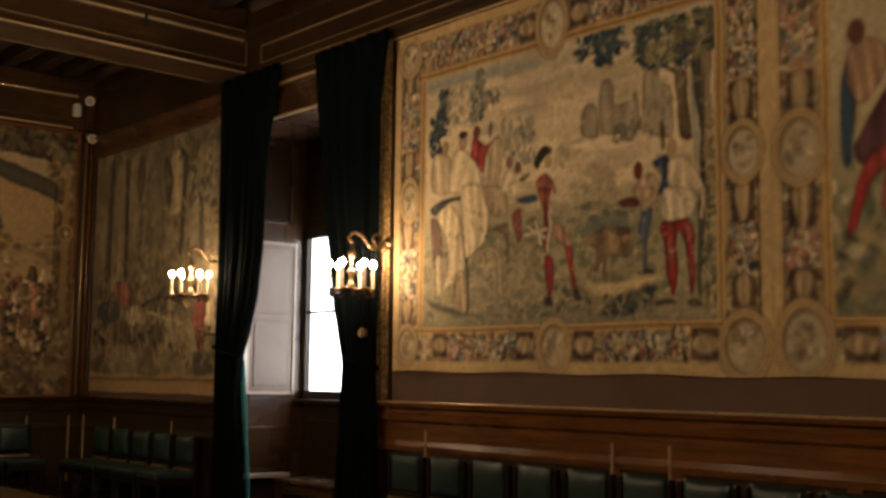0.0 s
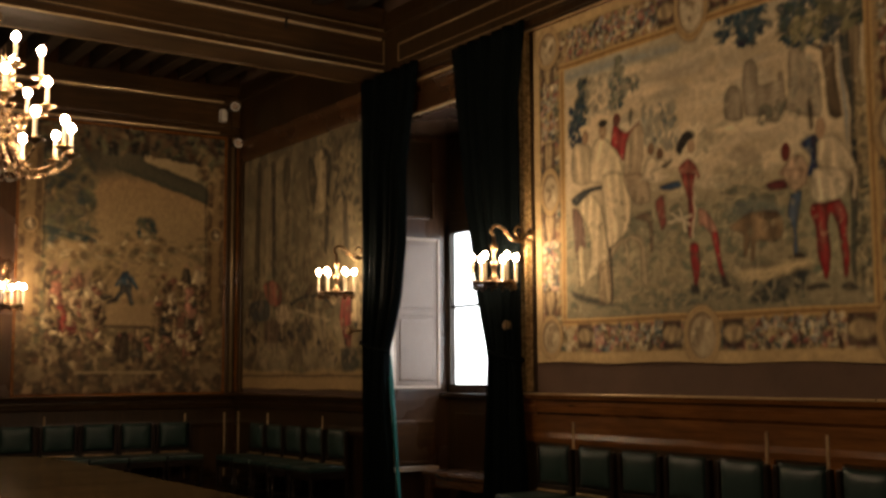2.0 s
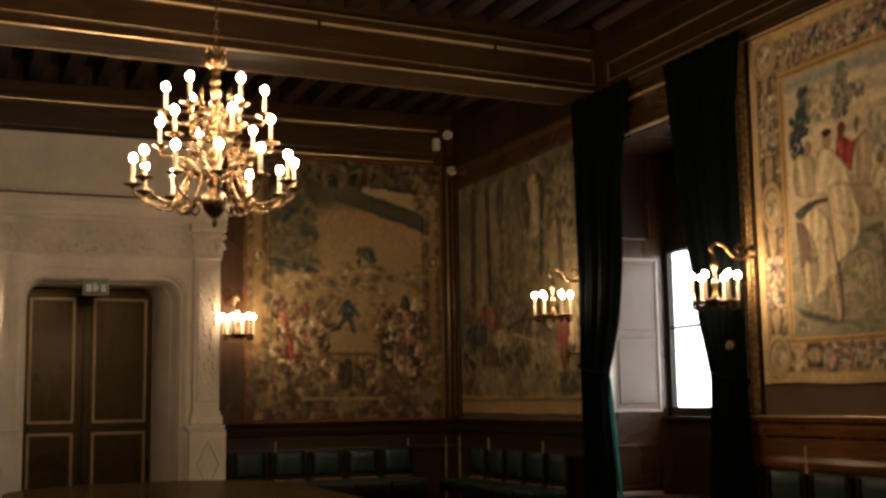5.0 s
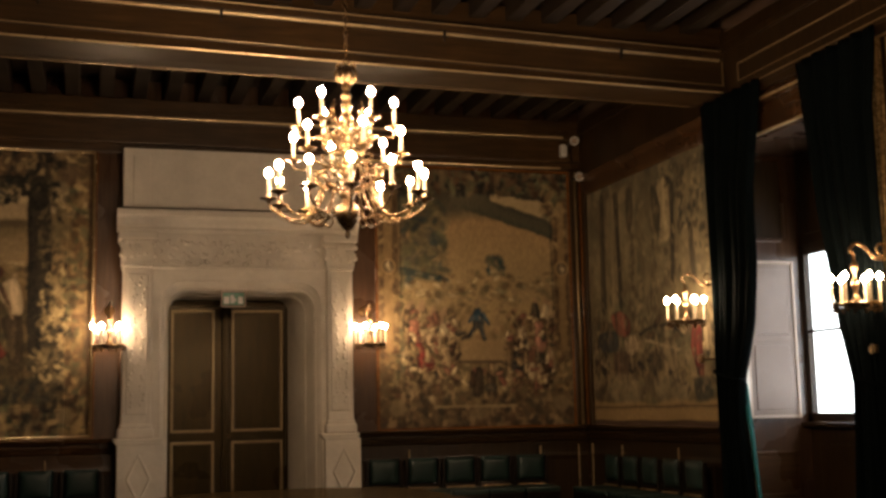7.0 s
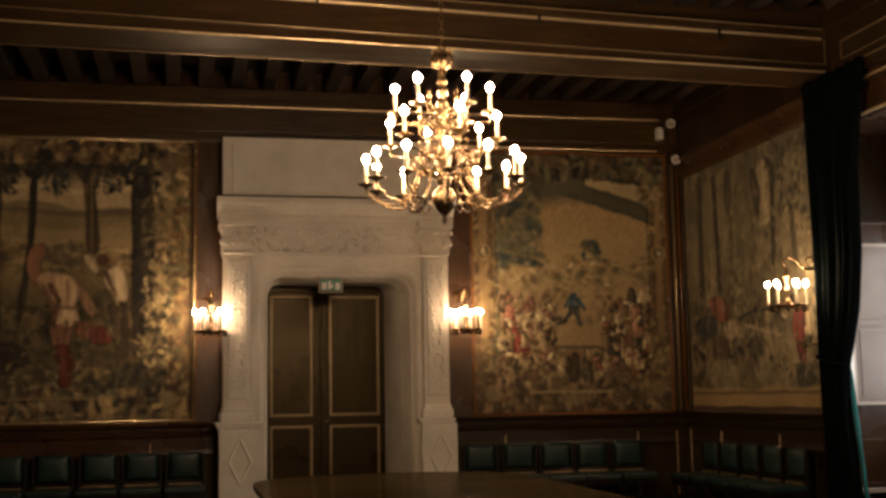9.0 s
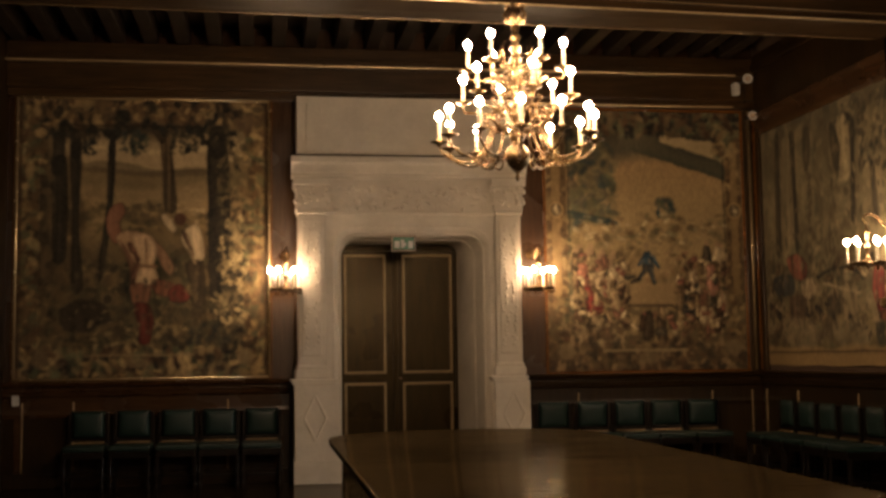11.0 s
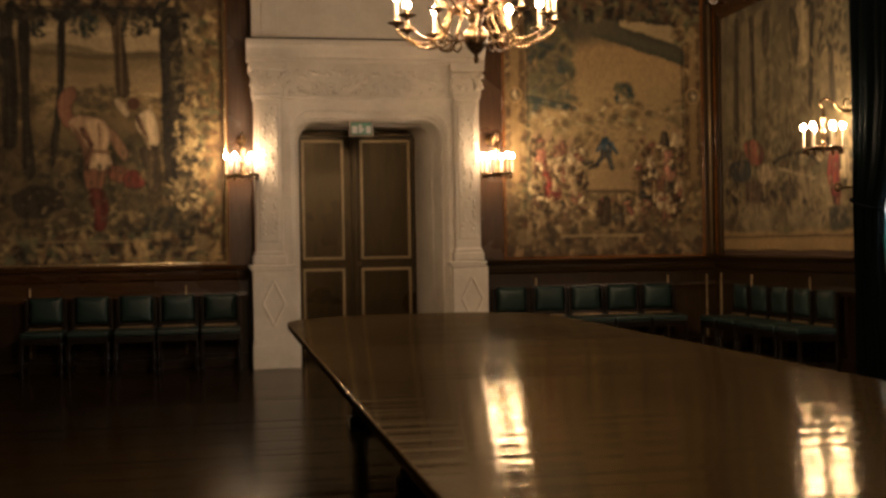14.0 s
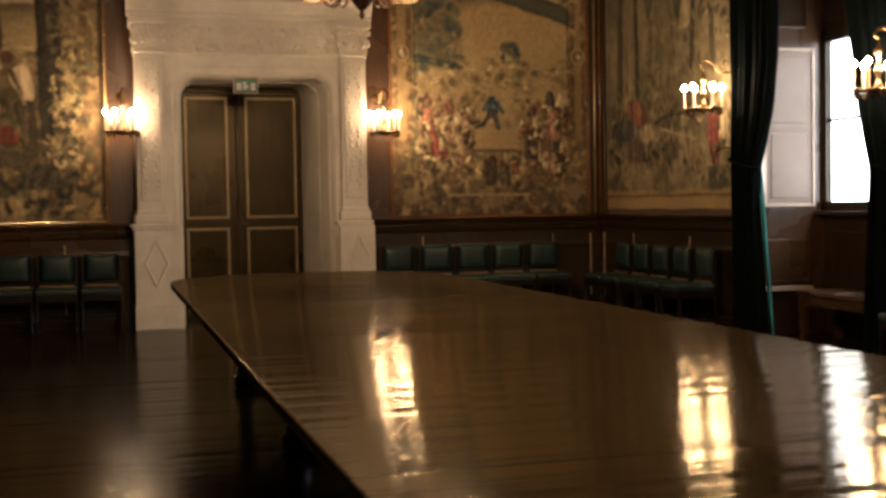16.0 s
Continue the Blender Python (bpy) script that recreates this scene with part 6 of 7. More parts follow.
    c.flecks(500, 0.0, 1.0, 0.0, 0.10, 0.01, 0.03, [BROWN, OCHRE, SAGE, DEEP, (0.26, 0.2, 0.11)], 0.8)
    c.flecks(400, 0.0, 1.0, 0.91, 1.0, 0.01, 0.03, [BROWN, OCHRE, DEEP, (0.2, 0.14, 0.07)], 0.8)
    c.band(0.27, 0.70, 0.078, 0.088, (0.28, 0.215, 0.12), 0.6)
    c.oval(0.475, 0.055, 0.05, 0.018, (0.25, 0.19, 0.105), 0.6, 0.4)
    c.bar(0.17, 0.905, 0.72, 0.905, 0.006, 0.006, (0.05, 0.035, 0.02), 0.6)
    for cx, cy, tone in ((0.905, 0.92, (0.18, 0.125, 0.07)), (0.905, 0.075, (0.25, 0.19, 0.105)), (0.10, 0.07, (0.20, 0.15, 0.085))):
        c.oval(cx, cy, 0.034, 0.031, tone, 0.8, 0.3)
    c.band(0, 0.02, 0, 1, (0.1, 0.06, 0.03), 0.7)
    c.band(0.98, 1, 0, 1, (0.1, 0.06, 0.03), 0.7)
    c.deepen((1.03, 0.96, 0.87), 0.18)
    c.hang("tapestry", (-2.60, NORTH, 1.125), (1, 0, 0), (0, -1, 0), "dark woodland hunting tapestry with tall trees in a gilded frame", (0.09, 0.10, 0.10, 0.09), 0.86)


def tapestry_crowd():
    c = Cloth(2.36, 2.99, 0.0095, 14)
    c.ground([(0, BROWN), (0.12, (0.16, 0.125, 0.065)), (0.3, (0.24, 0.185, 0.095)), (0.44, (0.35, 0.265, 0.135)), (0.6, (0.36, 0.27, 0.14)), (0.78, (0.36, 0.25, 0.125)), (0.84, (0.14, 0.125, 0.08)), (0.92, (0.10, 0.085, 0.05)), (1, BROWN)])
    c.bar(0.42, 0.89, 0.92, 0.775, 0.05, 0.05, (0.13, 0.12, 0.075))
    c.bar(0.60, 0.895, 0.95, 0.835, 0.018, 0.05, (0.38, 0.305, 0.175))
    c.flecks(260, 0.12, 0.34, 0.56, 0.88, 0.012, 0.04, [SAGE, TEAL, (0.16, 0.14, 0.08), (0.28, 0.23, 0.12)], 0.6)
    c.bar(0.12, 0.60, 0.35, 0.565, 0.02, 0.012, TEAL, 0.7)
    c.flecks(30, 0.56, 0.64, 0.58, 0.66, 0.012, 0.025, [SAGE, TEAL], 0.6)
    c.flecks(160, 0.12, 0.92, 0.48, 0.60, 0.01, 0.028, [SAGE, BROWN, OCHRE, PALE], 0.5, 0.6)
    c.flecks(260, 0.10, 0.93, 0.10, 0.44, 0.018, 0.042, [BROWN, (0.24, 0.175, 0.09), (0.085, 0.06, 0.034), (0.36, 0.27, 0.145), (0.18, 0.115, 0.06)], 0.6)
    c.flecks(420, 0.08, 0.94, 0.10, 0.46, 0.009, 0.020, [BROWN, (0.28, 0.21, 0.11), (0.07, 0.05, 0.03), (0.42, 0.33, 0.19), (0.24, 0.11, 0.07)], 0.5)
    MEN = [(0.46, 0.36, 0.21), (0.12, 0.075, 0.04), (0.30, 0.16, 0.10), (0.52, 0.42, 0.26), (0.20, 0.135, 0.07), (0.34, 0.25, 0.135), (0.13, 0.105, 0.07)]
    for k in range(40):
        u = 0.14 + 0.77 * ((k * 0.618) % 1)
        v = 0.19 + 0.20 * ((k * 0.377) % 1)
        if abs(u - 0.52) > 0.13 or v < 0.17:
            col = MEN[(k * 3) % 7]
            c.limb(u, v + 0.035, u + 0.012 * (k % 3 - 1), v + 0.085, 0.026, 0.018, col)
            c.limb(u - 0.006, v - 0.02, u, v + 0.03, 0.012, 0.017, MEN[(k * 3 + 1) % 7])
            c.oval(u + 0.012 * (k % 3 - 1), v + 0.108, 0.013, 0.012, (0.36, 0.25, 0.145), 0.8, 0.4)
    c.flecks(60, 0.14, 0.90, 0.44, 0.55, 0.014, 0.03, [(0.20, 0.145, 0.075), (0.30, 0.225, 0.12), (0.15, 0.13, 0.075)], 0.5, 0.8)
    c.band(0.41, 0.65, 0.245, 0.335, (0.33, 0.24, 0.125), 0.85, 0.012)
    c.band(0.40, 0.63, 0.243, 0.253, (0.07, 0.05, 0.03), 0.6)
    c.oval(0.52, 0.40, 0.105, 0.06, (0.38, 0.285, 0.15), 0.7, 0.7)
    COAT = (0.085, 0.125, 0.155)
    c.limb(0.505, 0.398, 0.505, 0.440, 0.026, 0.021, COAT)
    c.limb(0.488, 0.435, 0.460, 0.405, 0.010, 0.007, COAT)
    c.limb(0.525, 0.435, 0.560, 0.395, 0.010, 0.007, COAT)
    c.limb(0.497, 0.392, 0.460, 0.352, 0.013, 0.008, (0.11, 0.105, 0.095))
    c.limb(0.515, 0.392, 0.535, 0.335, 0.013, 0.008, (0.12, 0.115, 0.10))
    c.limb(0.455, 0.350, 0.420, 0.338, 0.007, 0.006, (0.10, 0.075, 0.05))
    c.oval(0.500, 0.475, 0.014, 0.014, (0.30, 0.22, 0.13), 0.85, 0.4)
    c.flecks(40, 0.42, 0.62, 0.36, 0.46, 0.006, 0.014, [(0.30, 0.22, 0.12), (0.24, 0.18, 0.10), (0.36, 0.27, 0.15)], 0.35)
    for x0, y0, x1, y1, r0, r1, col in ((0.175, 0.33, 0.18, 0.43, 0.032, 0.024, (0.36, 0.17, 0.11)), (0.235, 0.24, 0.21, 0.335, 0.040, 0.030, (0.25, 0.065, 0.045)), (0.265, 0.315, 0.255, 0.36, 0.030, 0.022, (0.50, 0.39, 0.24)), (0.335, 0.23, 0.33, 0.30, 0.026, 0.022, (0.40, 0.30, 0.17)),
                                        (0.74, 0.30, 0.73, 0.37, 0.034, 0.016, (0.52, 0.42, 0.27)), (0.83, 0.31, 0.825, 0.39, 0.032, 0.022, (0.46, 0.24, 0.17)), (0.70, 0.22, 0.715, 0.28, 0.028, 0.026, (0.085, 0.075, 0.06)), (0.89, 0.22, 0.84, 0.20, 0.018, 0.016, (0.50, 0.41, 0.26)),
                                        (0.50, 0.13, 0.505, 0.21, 0.028, 0.018, (0.10, 0.07, 0.04)), (0.57, 0.12, 0.565, 0.20, 0.026, 0.018, (0.13, 0.09, 0.05)), (0.43, 0.15, 0.44, 0.20, 0.024, 0.02, (0.36, 0.27, 0.14)), (0.64, 0.15, 0.67, 0.20, 0.022, 0.016, (0.44, 0.35, 0.2))):
        c.limb(x0, y0, x1, y1, r0, r1, col)
    pick = random.Random(9)
    for k in range(130):
        u, v, a = pick.uniform(0.14, 0.90), pick.uniform(0.14, 0.42), pick.uniform(0, math.pi)
        if abs(u - 0.52) > 0.125 or v < 0.235:
            ln, r = pick.uniform(0.015, 0.04), pick.uniform(0.007, 0.016)
            c.limb(u, v, u + ln * math.cos(a), v + ln * math.sin(a), r, r * 0.7, pick.choice(MEN + [(0.15, 0.10, 0.055), (0.28, 0.13, 0.085), (0.22, 0.16, 0.085)]))
    c.flecks(70, 0.12, 0.30, 0.10, 0.20, 0.012, 0.026, [(0.42, 0.33, 0.19), BROWN, (0.085, 0.06, 0.034)], 0.6)
    c.flecks(380, 0.13, 0.40, 0.14, 0.44, 0.005, 0.013, [(0.14, 0.095, 0.05), (0.34, 0.26, 0.145), (0.24, 0.175, 0.09), (0.26, 0.14, 0.09)], 0.5)
    c.flecks(380, 0.64, 0.91, 0.14, 0.44, 0.005, 0.013, [(0.14, 0.095, 0.05), (0.34, 0.26, 0.145), (0.24, 0.175, 0.09), (0.26, 0.14, 0.09)], 0.5)
    c.flecks(60, 0.085, 0.125, 0.18, 0.62, 0.010, 0.02, [SAGE, (0.10, 0.10, 0.06), (0.2, 0.17, 0.09)], 0.6)
    for u, w in ((0.0, 0.105), (0.915, 0.085)):
        c.band(u, u + w, 0.28, 0.93, (0.17, 0.115, 0.055), 0.9)
        c.flecks(200, u, u + w, 0.1, 0.95, 0.008, 0.025, [BROWN, OCHRE, (0.25, 0.17, 0.08)], 0.6)
        c.bar(u + w / 2, 0.30, u + w / 2, 0.9, w * 0.22, w * 0.22, (0.30, 0.21, 0.10), 0.8)
        c.medallion(u + w / 2, 0.615, 0.038, 0.033, (0.22, 0.165, 0.09))
    c.bar(0.115, 0.5, 0.115, 0.9, 0.004, 0.004, DEEP, 0.6)
    c.bar(0.905, 0.45, 0.905, 0.84, 0.004, 0.004, DEEP, 0.6)
    c.flecks(420, 0.0, 1.0, 0.91, 1.0, 0.01, 0.03, [DEEP, BROWN, SAGE, (0.2, 0.15, 0.08)], 0.85)
    c.flecks(60, 0.86, 0.96, 0.82, 0.95, 0.012, 0.03, [SAGE, OCHRE, BROWN], 0.7)
    c.flecks(420, 0.0, 1.0, 0.0, 0.12, 0.010, 0.026, [BROWN, (0.22, 0.165, 0.085), (0.07, 0.055, 0.035), (0.30, 0.22, 0.12)], 0.6)
    c.band(0.27, 0.70, 0.072, 0.083, (0.32, 0.25, 0.14), 0.7)
    for cx, cy in ((0.09, 0.075), (0.93, 0.085)):
        c.oval(cx, cy, 0.042, 0.034, (0.25, 0.19, 0.105), 0.75, 0.3)
    c.oval(0.5, 0.05, 0.06, 0.022, (0.26, 0.20, 0.11), 0.6, 0.4)
    c.deepen((1.03, 0.98, 0.92), 0.20)
    c.hang("tapestry", (3.17, NORTH, 1.125), (1, 0, 0), (0, -1, 0), "brown tapestry of a crowded scene under a hill, dark frame", (0.105, 0.085, 0.10, 0.09), 0.94)


def tapestry_forest():
    c = Cloth(2.96, 2.72, 0.010, 15)
    c.ground([(0, (0.36, 0.26, 0.12)), (0.06, (0.36, 0.26, 0.12)), (0.075, (0.22, 0.175, 0.085)), (0.15, (0.30, 0.24, 0.12)), (0.24, (0.22, 0.19, 0.10)), (0.34, (0.16, 0.15, 0.085)), (0.5, (0.27, 0.23, 0.13)), (0.7, (0.26, 0.23, 0.14)), (0.85, (0.20, 0.19, 0.12)), (1, (0.16, 0.14, 0.08))])
    c.flecks(300, 0, 1, 0.30, 1, 0.02, 0.06, [(0.22, 0.185, 0.10), (0.15, 0.125, 0.068), (0.30, 0.25, 0.145), (0.17, 0.165, 0.10)], 0.5, 1.3)
    c.flecks(160, 0.0, 1.0, 0.40, 1.0, 0.015, 0.05, [(0.27, 0.225, 0.13), (0.20, 0.17, 0.10), (0.33, 0.275, 0.16)], 0.5, 1.5)
    c.flecks(60, 0.36, 0.70, 0.42, 0.58, 0.015, 0.035, [(0.34, 0.275, 0.16), (0.22, 0.18, 0.10), (0.15, 0.125, 0.07)], 0.5, 0.7)
    c.flecks(150, 0, 1, 0.10, 0.40, 0.016, 0.040, [(0.30, 0.235, 0.13), BROWN, (0.085, 0.07, 0.042), (0.40, 0.32, 0.19), (0.20, 0.16, 0.09)], 0.6)
    pick = random.Random(17)
    for k in range(45):
        u, v, a = pick.uniform(0.04, 0.97), pick.uniform(0.11, 0.38), pick.uniform(0, math.pi)
        ln, r = pick.uniform(0.015, 0.045), pick.uniform(0.007, 0.016)
        c.limb(u, v, u + ln * math.cos(a), v + ln * math.sin(a), r, r * 0.7, pick.choice([(0.12, 0.08, 0.045), (0.42, 0.34, 0.20), (0.085, 0.065, 0.04), (0.26, 0.19, 0.10), (0.16, 0.12, 0.065)]))
    c.flecks(520, 0.02, 0.98, 0.10, 0.40, 0.005, 0.013, [(0.14, 0.10, 0.055), (0.34, 0.27, 0.155), (0.24, 0.185, 0.10), (0.10, 0.08, 0.05)], 0.5)
    c.flecks(120, 0.1, 0.95, 0.08, 0.15, 0.01, 0.03, [(0.14, 0.11, 0.06), SAGE], 0.5, 0.5)
    c.shape([(0.183, 0.919), (0.257, 0.911), (0.26, 0.699), (0.288, 0.492), (0.216, 0.488), (0.188, 0.71)], (0.30,0.25,0.15), 0.6, 0.012, 0.3)
    c.shape([(0.119, 0.942), (0.155, 0.937), (0.149, 0.715), (0.145, 0.461), (0.104, 0.459), (0.108, 0.721)], (0.085,0.07,0.042), 0.8, 0.008, 0.3)
    c.shape([(0.248, 0.924), (0.286, 0.92), (0.289, 0.694), (0.304, 0.462), (0.266, 0.461), (0.259, 0.688)], (0.080,0.066,0.040), 0.85, 0.008, 0.3)
    c.shape([(0.354, 0.931), (0.404, 0.925), (0.402, 0.81), (0.379, 0.758), (0.353, 0.774)], (0.095,0.08,0.048), 0.75, 0.012, 0.3)
    c.shape([(0.385, 0.724), (0.407, 0.721), (0.397, 0.524), (0.37, 0.527)], (0.10,0.085,0.05), 0.6, 0.01)
    c.shape([(0.591, 0.904), (0.658, 0.921), (0.711, 0.852), (0.687, 0.684), (0.606, 0.684), (0.631, 0.808)], (0.40,0.335,0.20), 0.85, 0.014, 0.35)
    c.shape([(0.556, 0.9), (0.598, 0.892), (0.625, 0.791), (0.607, 0.699), (0.575, 0.747)], (0.075,0.064,0.04), 0.7, 0.012)
    c.shape([(0.659, 0.932), (0.73, 0.885), (0.717, 0.712), (0.71, 0.529), (0.679, 0.531), (0.691, 0.726), (0.689, 0.862)], (0.080,0.068,0.042), 0.8, 0.008, 0.3)
    c.shape([(0.754, 0.89), (0.818, 0.876), (0.808, 0.706), (0.755, 0.705)], (0.36,0.30,0.175), 0.6, 0.02, 0.3)
    c.flecks(90, 0.75, 0.936, 0.684, 0.943, 0.010, 0.022, [(0.10,0.09,0.055),(0.17,0.15,0.09),(0.06,0.065,0.05)], 0.65)
    c.flecks(60, 0.776, 0.918, 0.503, 0.916, 0.010, 0.020, [(0.36,0.30,0.175),(0.28,0.235,0.14)], 0.6)
    c.shape([(0.823, 0.704), (0.849, 0.704), (0.862, 0.51), (0.829, 0.509)], (0.085,0.07,0.044), 0.7, 0.01)
    c.flecks(90, 0.356, 0.67, 0.431, 0.718, 0.012, 0.026, [(0.33,0.275,0.16),(0.22,0.185,0.11),(0.27,0.23,0.135)], 0.55, 0.7)
    c.flecks(40, 0.068, 0.666, 0.391, 0.515, 0.010, 0.02, [(0.11,0.095,0.058),(0.16,0.14,0.085)], 0.6)
    c.shape([(0.181, 0.429), (0.279, 0.443), (0.353, 0.397), (0.333, 0.331), (0.231, 0.349)], (0.30,0.115,0.075), 0.9, 0.006, 0.4)
    c.shape([(0.069, 0.361), (0.228, 0.363), (0.235, 0.284), (0.087, 0.286)], (0.05,0.06,0.07), 0.8, 0.008, 0.35)
    c.shape([(0.296, 0.333), (0.388, 0.34), (0.414, 0.282), (0.348, 0.253), (0.305, 0.28)], (0.46,0.37,0.235), 0.8, 0.006, 0.4)
    c.shape([(0.196, 0.275), (0.336, 0.267), (0.317, 0.169), (0.205, 0.174)], (0.13,0.08,0.05), 0.8, 0.008, 0.4)
    c.bar(0.421, 0.338, 0.524, 0.361, 0.006, 0.006, (0.06,0.05,0.032), 0.85)
    c.bar(0.524, 0.361, 0.662, 0.36, 0.006, 0.006, (0.06,0.05,0.032), 0.85)
    c.bar(0.662, 0.36, 0.739, 0.314, 0.006, 0.006, (0.06,0.05,0.032), 0.85)
    c.bar(0.473, 0.31, 0.711, 0.262, 0.005, 0.005, (0.46,0.38,0.24), 0.8)
    c.shape([(0.596, 0.293), (0.694, 0.287), (0.696, 0.186), (0.607, 0.2)], (0.30,0.24,0.14), 0.7, 0.008, 0.4)
    c.shape([(0.489, 0.258), (0.593, 0.263), (0.586, 0.191), (0.494, 0.185)], (0.10,0.08,0.05), 0.7, 0.01, 0.4)
    c.shape([(0.82, 0.347), (0.877, 0.342), (0.881, 0.273), (0.88, 0.158), (0.842, 0.169), (0.798, 0.268)], (0.27,0.055,0.04), 0.9, 0.006, 0.35)
    c.shape([(0.893, 0.341), (0.936, 0.338), (0.931, 0.252), (0.893, 0.255)], (0.42,0.34,0.21), 0.75, 0.008, 0.4)
    c.shape([(0.138, 0.187), (0.282, 0.193), (0.427, 0.155), (0.406, 0.075), (0.247, 0.068), (0.141, 0.108)], (0.34,0.275,0.165), 0.55, 0.02, 0.3)
    c.shape([(0.522, 0.162), (0.739, 0.165), (0.769, 0.085), (0.575, 0.076)], (0.32,0.26,0.155), 0.5, 0.02, 0.3)
    c.shape([(0.812, 0.153), (0.917, 0.149), (0.927, 0.083), (0.822, 0.075)], (0.075,0.075,0.055), 0.7, 0.012)
    c.flecks(420, 0.02, 0.98, 0.09, 0.42, 0.006, 0.014, [(0.13, 0.10, 0.055), (0.32, 0.26, 0.15), (0.22, 0.175, 0.10), (0.09, 0.08, 0.05)], 0.55)
    c.flecks(220, 0.02, 0.98, 0.40, 0.98, 0.007, 0.018, [(0.15, 0.13, 0.08), (0.30, 0.25, 0.145), (0.21, 0.18, 0.105)], 0.4, 1.2)
    c.flecks(70, 0.55, 0.98, 0.45, 0.98, 0.008, 0.016, [(0.08, 0.08, 0.05), (0.36, 0.30, 0.17)], 0.55)
    c.band(0, 1, 0, 0.052, (0.36, 0.255, 0.115), 0.9)
    c.band(0, 1, 0.050, 0.057, BROWN, 0.8)
    c.deepen((1.04, 0.98, 0.91), 0.15)
    c.hang("tapestry", (EAST, 12.79, 1.165), (0, -1, 0), (-1, 0, 0), "faded forest tapestry with tall tree trunks in the corner", (0, 0, 0.052, 0), 0.78)


tapestry_meeting()
tapestry_second()
tapestry_hunt()
tapestry_crowd()
tapestry_forest()
# gilded edge over the large tapestries
top = mesh_object("tapestry_rail", boxes(((EAST - 0.035, SOUTH, 4.028), (EAST, 7.30, 4.056)), bevel=0.006), OAK_LONG)
structure(top, "brown wooden hanging rail over the large tapestries", "trim")
gilt_line(top, (EAST - 0.037, SOUTH, 4.042), (EAST - 0.037, 7.30, 4.042), 0.009)

# ---- table ----
TX0, TX1, TH = 0.455, 2.505, 0.73
table = empty("banquet_table", pose(1.55, 4.0, 0))
tagged(table, "very long polished dark wooden banquet table with bowed end", "table")


def table_part(name, bm, mat, label=""):
    ob = part(name, bm, mat, table, label)
    ob.matrix_parent_inverse = table.matrix_world.inverted()
    return ob


def slab_from(outline):
    bm = bmesh.new()
    lo = [bm.verts.new((x, y, TH - 0.034)) for x, y in outline]
    hi = [bm.verts.new((x, y, TH - 0.006)) for x, y in outline]
    k = len(outline)
    bm.faces.new(lo[::-1])
    topf = bm.faces.new(hi)
    for n in range(k):
        bm.faces.new((lo[n], lo[(n + 1) % k], hi[(n + 1) % k], hi[n]))
    long_edges = [e for e in topf.edges if abs(e.verts[0].co.y - e.verts[1].co.y) > 1e-5 or abs(e.verts[0].co.x - e.verts[1].co.x) < 1.5]
    bmesh.ops.bevel(bm, geom=long_edges, offset=0.0025, segments=2, affect="EDGES", profile=0.5)
    return bm


def bow(y, s, n=28):
    """The rounded end of the table, from one side to the other."""
    mid, half = (TX0 + TX1) / 2, (TX1 - TX0) / 2
    return [(mid + half * math.cos(a), y + s * 1.0 * max(0.0, math.sin(a)) ** 0.72) for a in np.linspace(0, math.pi, n)]


ends = [(TX0 + 0.002, -2.4), (TX1 - 0.002, -2.4)] + [(x + (0.002 if x < 1.5 else -0.002), y - 0.002) for x, y in bow(8.46, 1)]
table_part("top_core", slab_from(ends), TABLE)


def end_reach(y):
    """How far the table's rounded end lets a board run, from the middle line."""
    half = (TX1 - TX0) / 2
    s = min(1.0, max(0.0, (y - 8.46))) ** (1 / 0.72)
    return half * math.sqrt(max(0.0, 1 - s * s))


def top_board(y0, y1, crown, tilt):
    """One board across the table, crowned along its width and rounded at both ends."""
    mid, bm, rows = (TX0 + TX1) / 2, bmesh.new(), []
    for k in range(9):
        q = -1 + k / 4
        y = (y0 + y1) / 2 + q * (y1 - y0 - 0.0012) / 2
        w = end_reach(y)
        z = TH + crown * (1 - q * q) + tilt * q
        rows.append([bm.verts.new((mid + w * f - g, y, z - d)) for f, g, d in ((-1, 0.0, 0.014), (-1, -0.0012, 0.004), (-1, -0.005, 0.0007), (-1, -0.012, 0), (-0.34, 0, 0), (0.34, 0, 0), (1, 0.012, 0), (1, 0.005, 0.0007), (1, 0.0012, 0.004), (1, 0.0, 0.014))])
    for lo, hi in zip(rows, rows[1:]):
        for k in range(9):
            bm.faces.new((lo[k], lo[k + 1], hi[k + 1], hi[k]))
    return bm


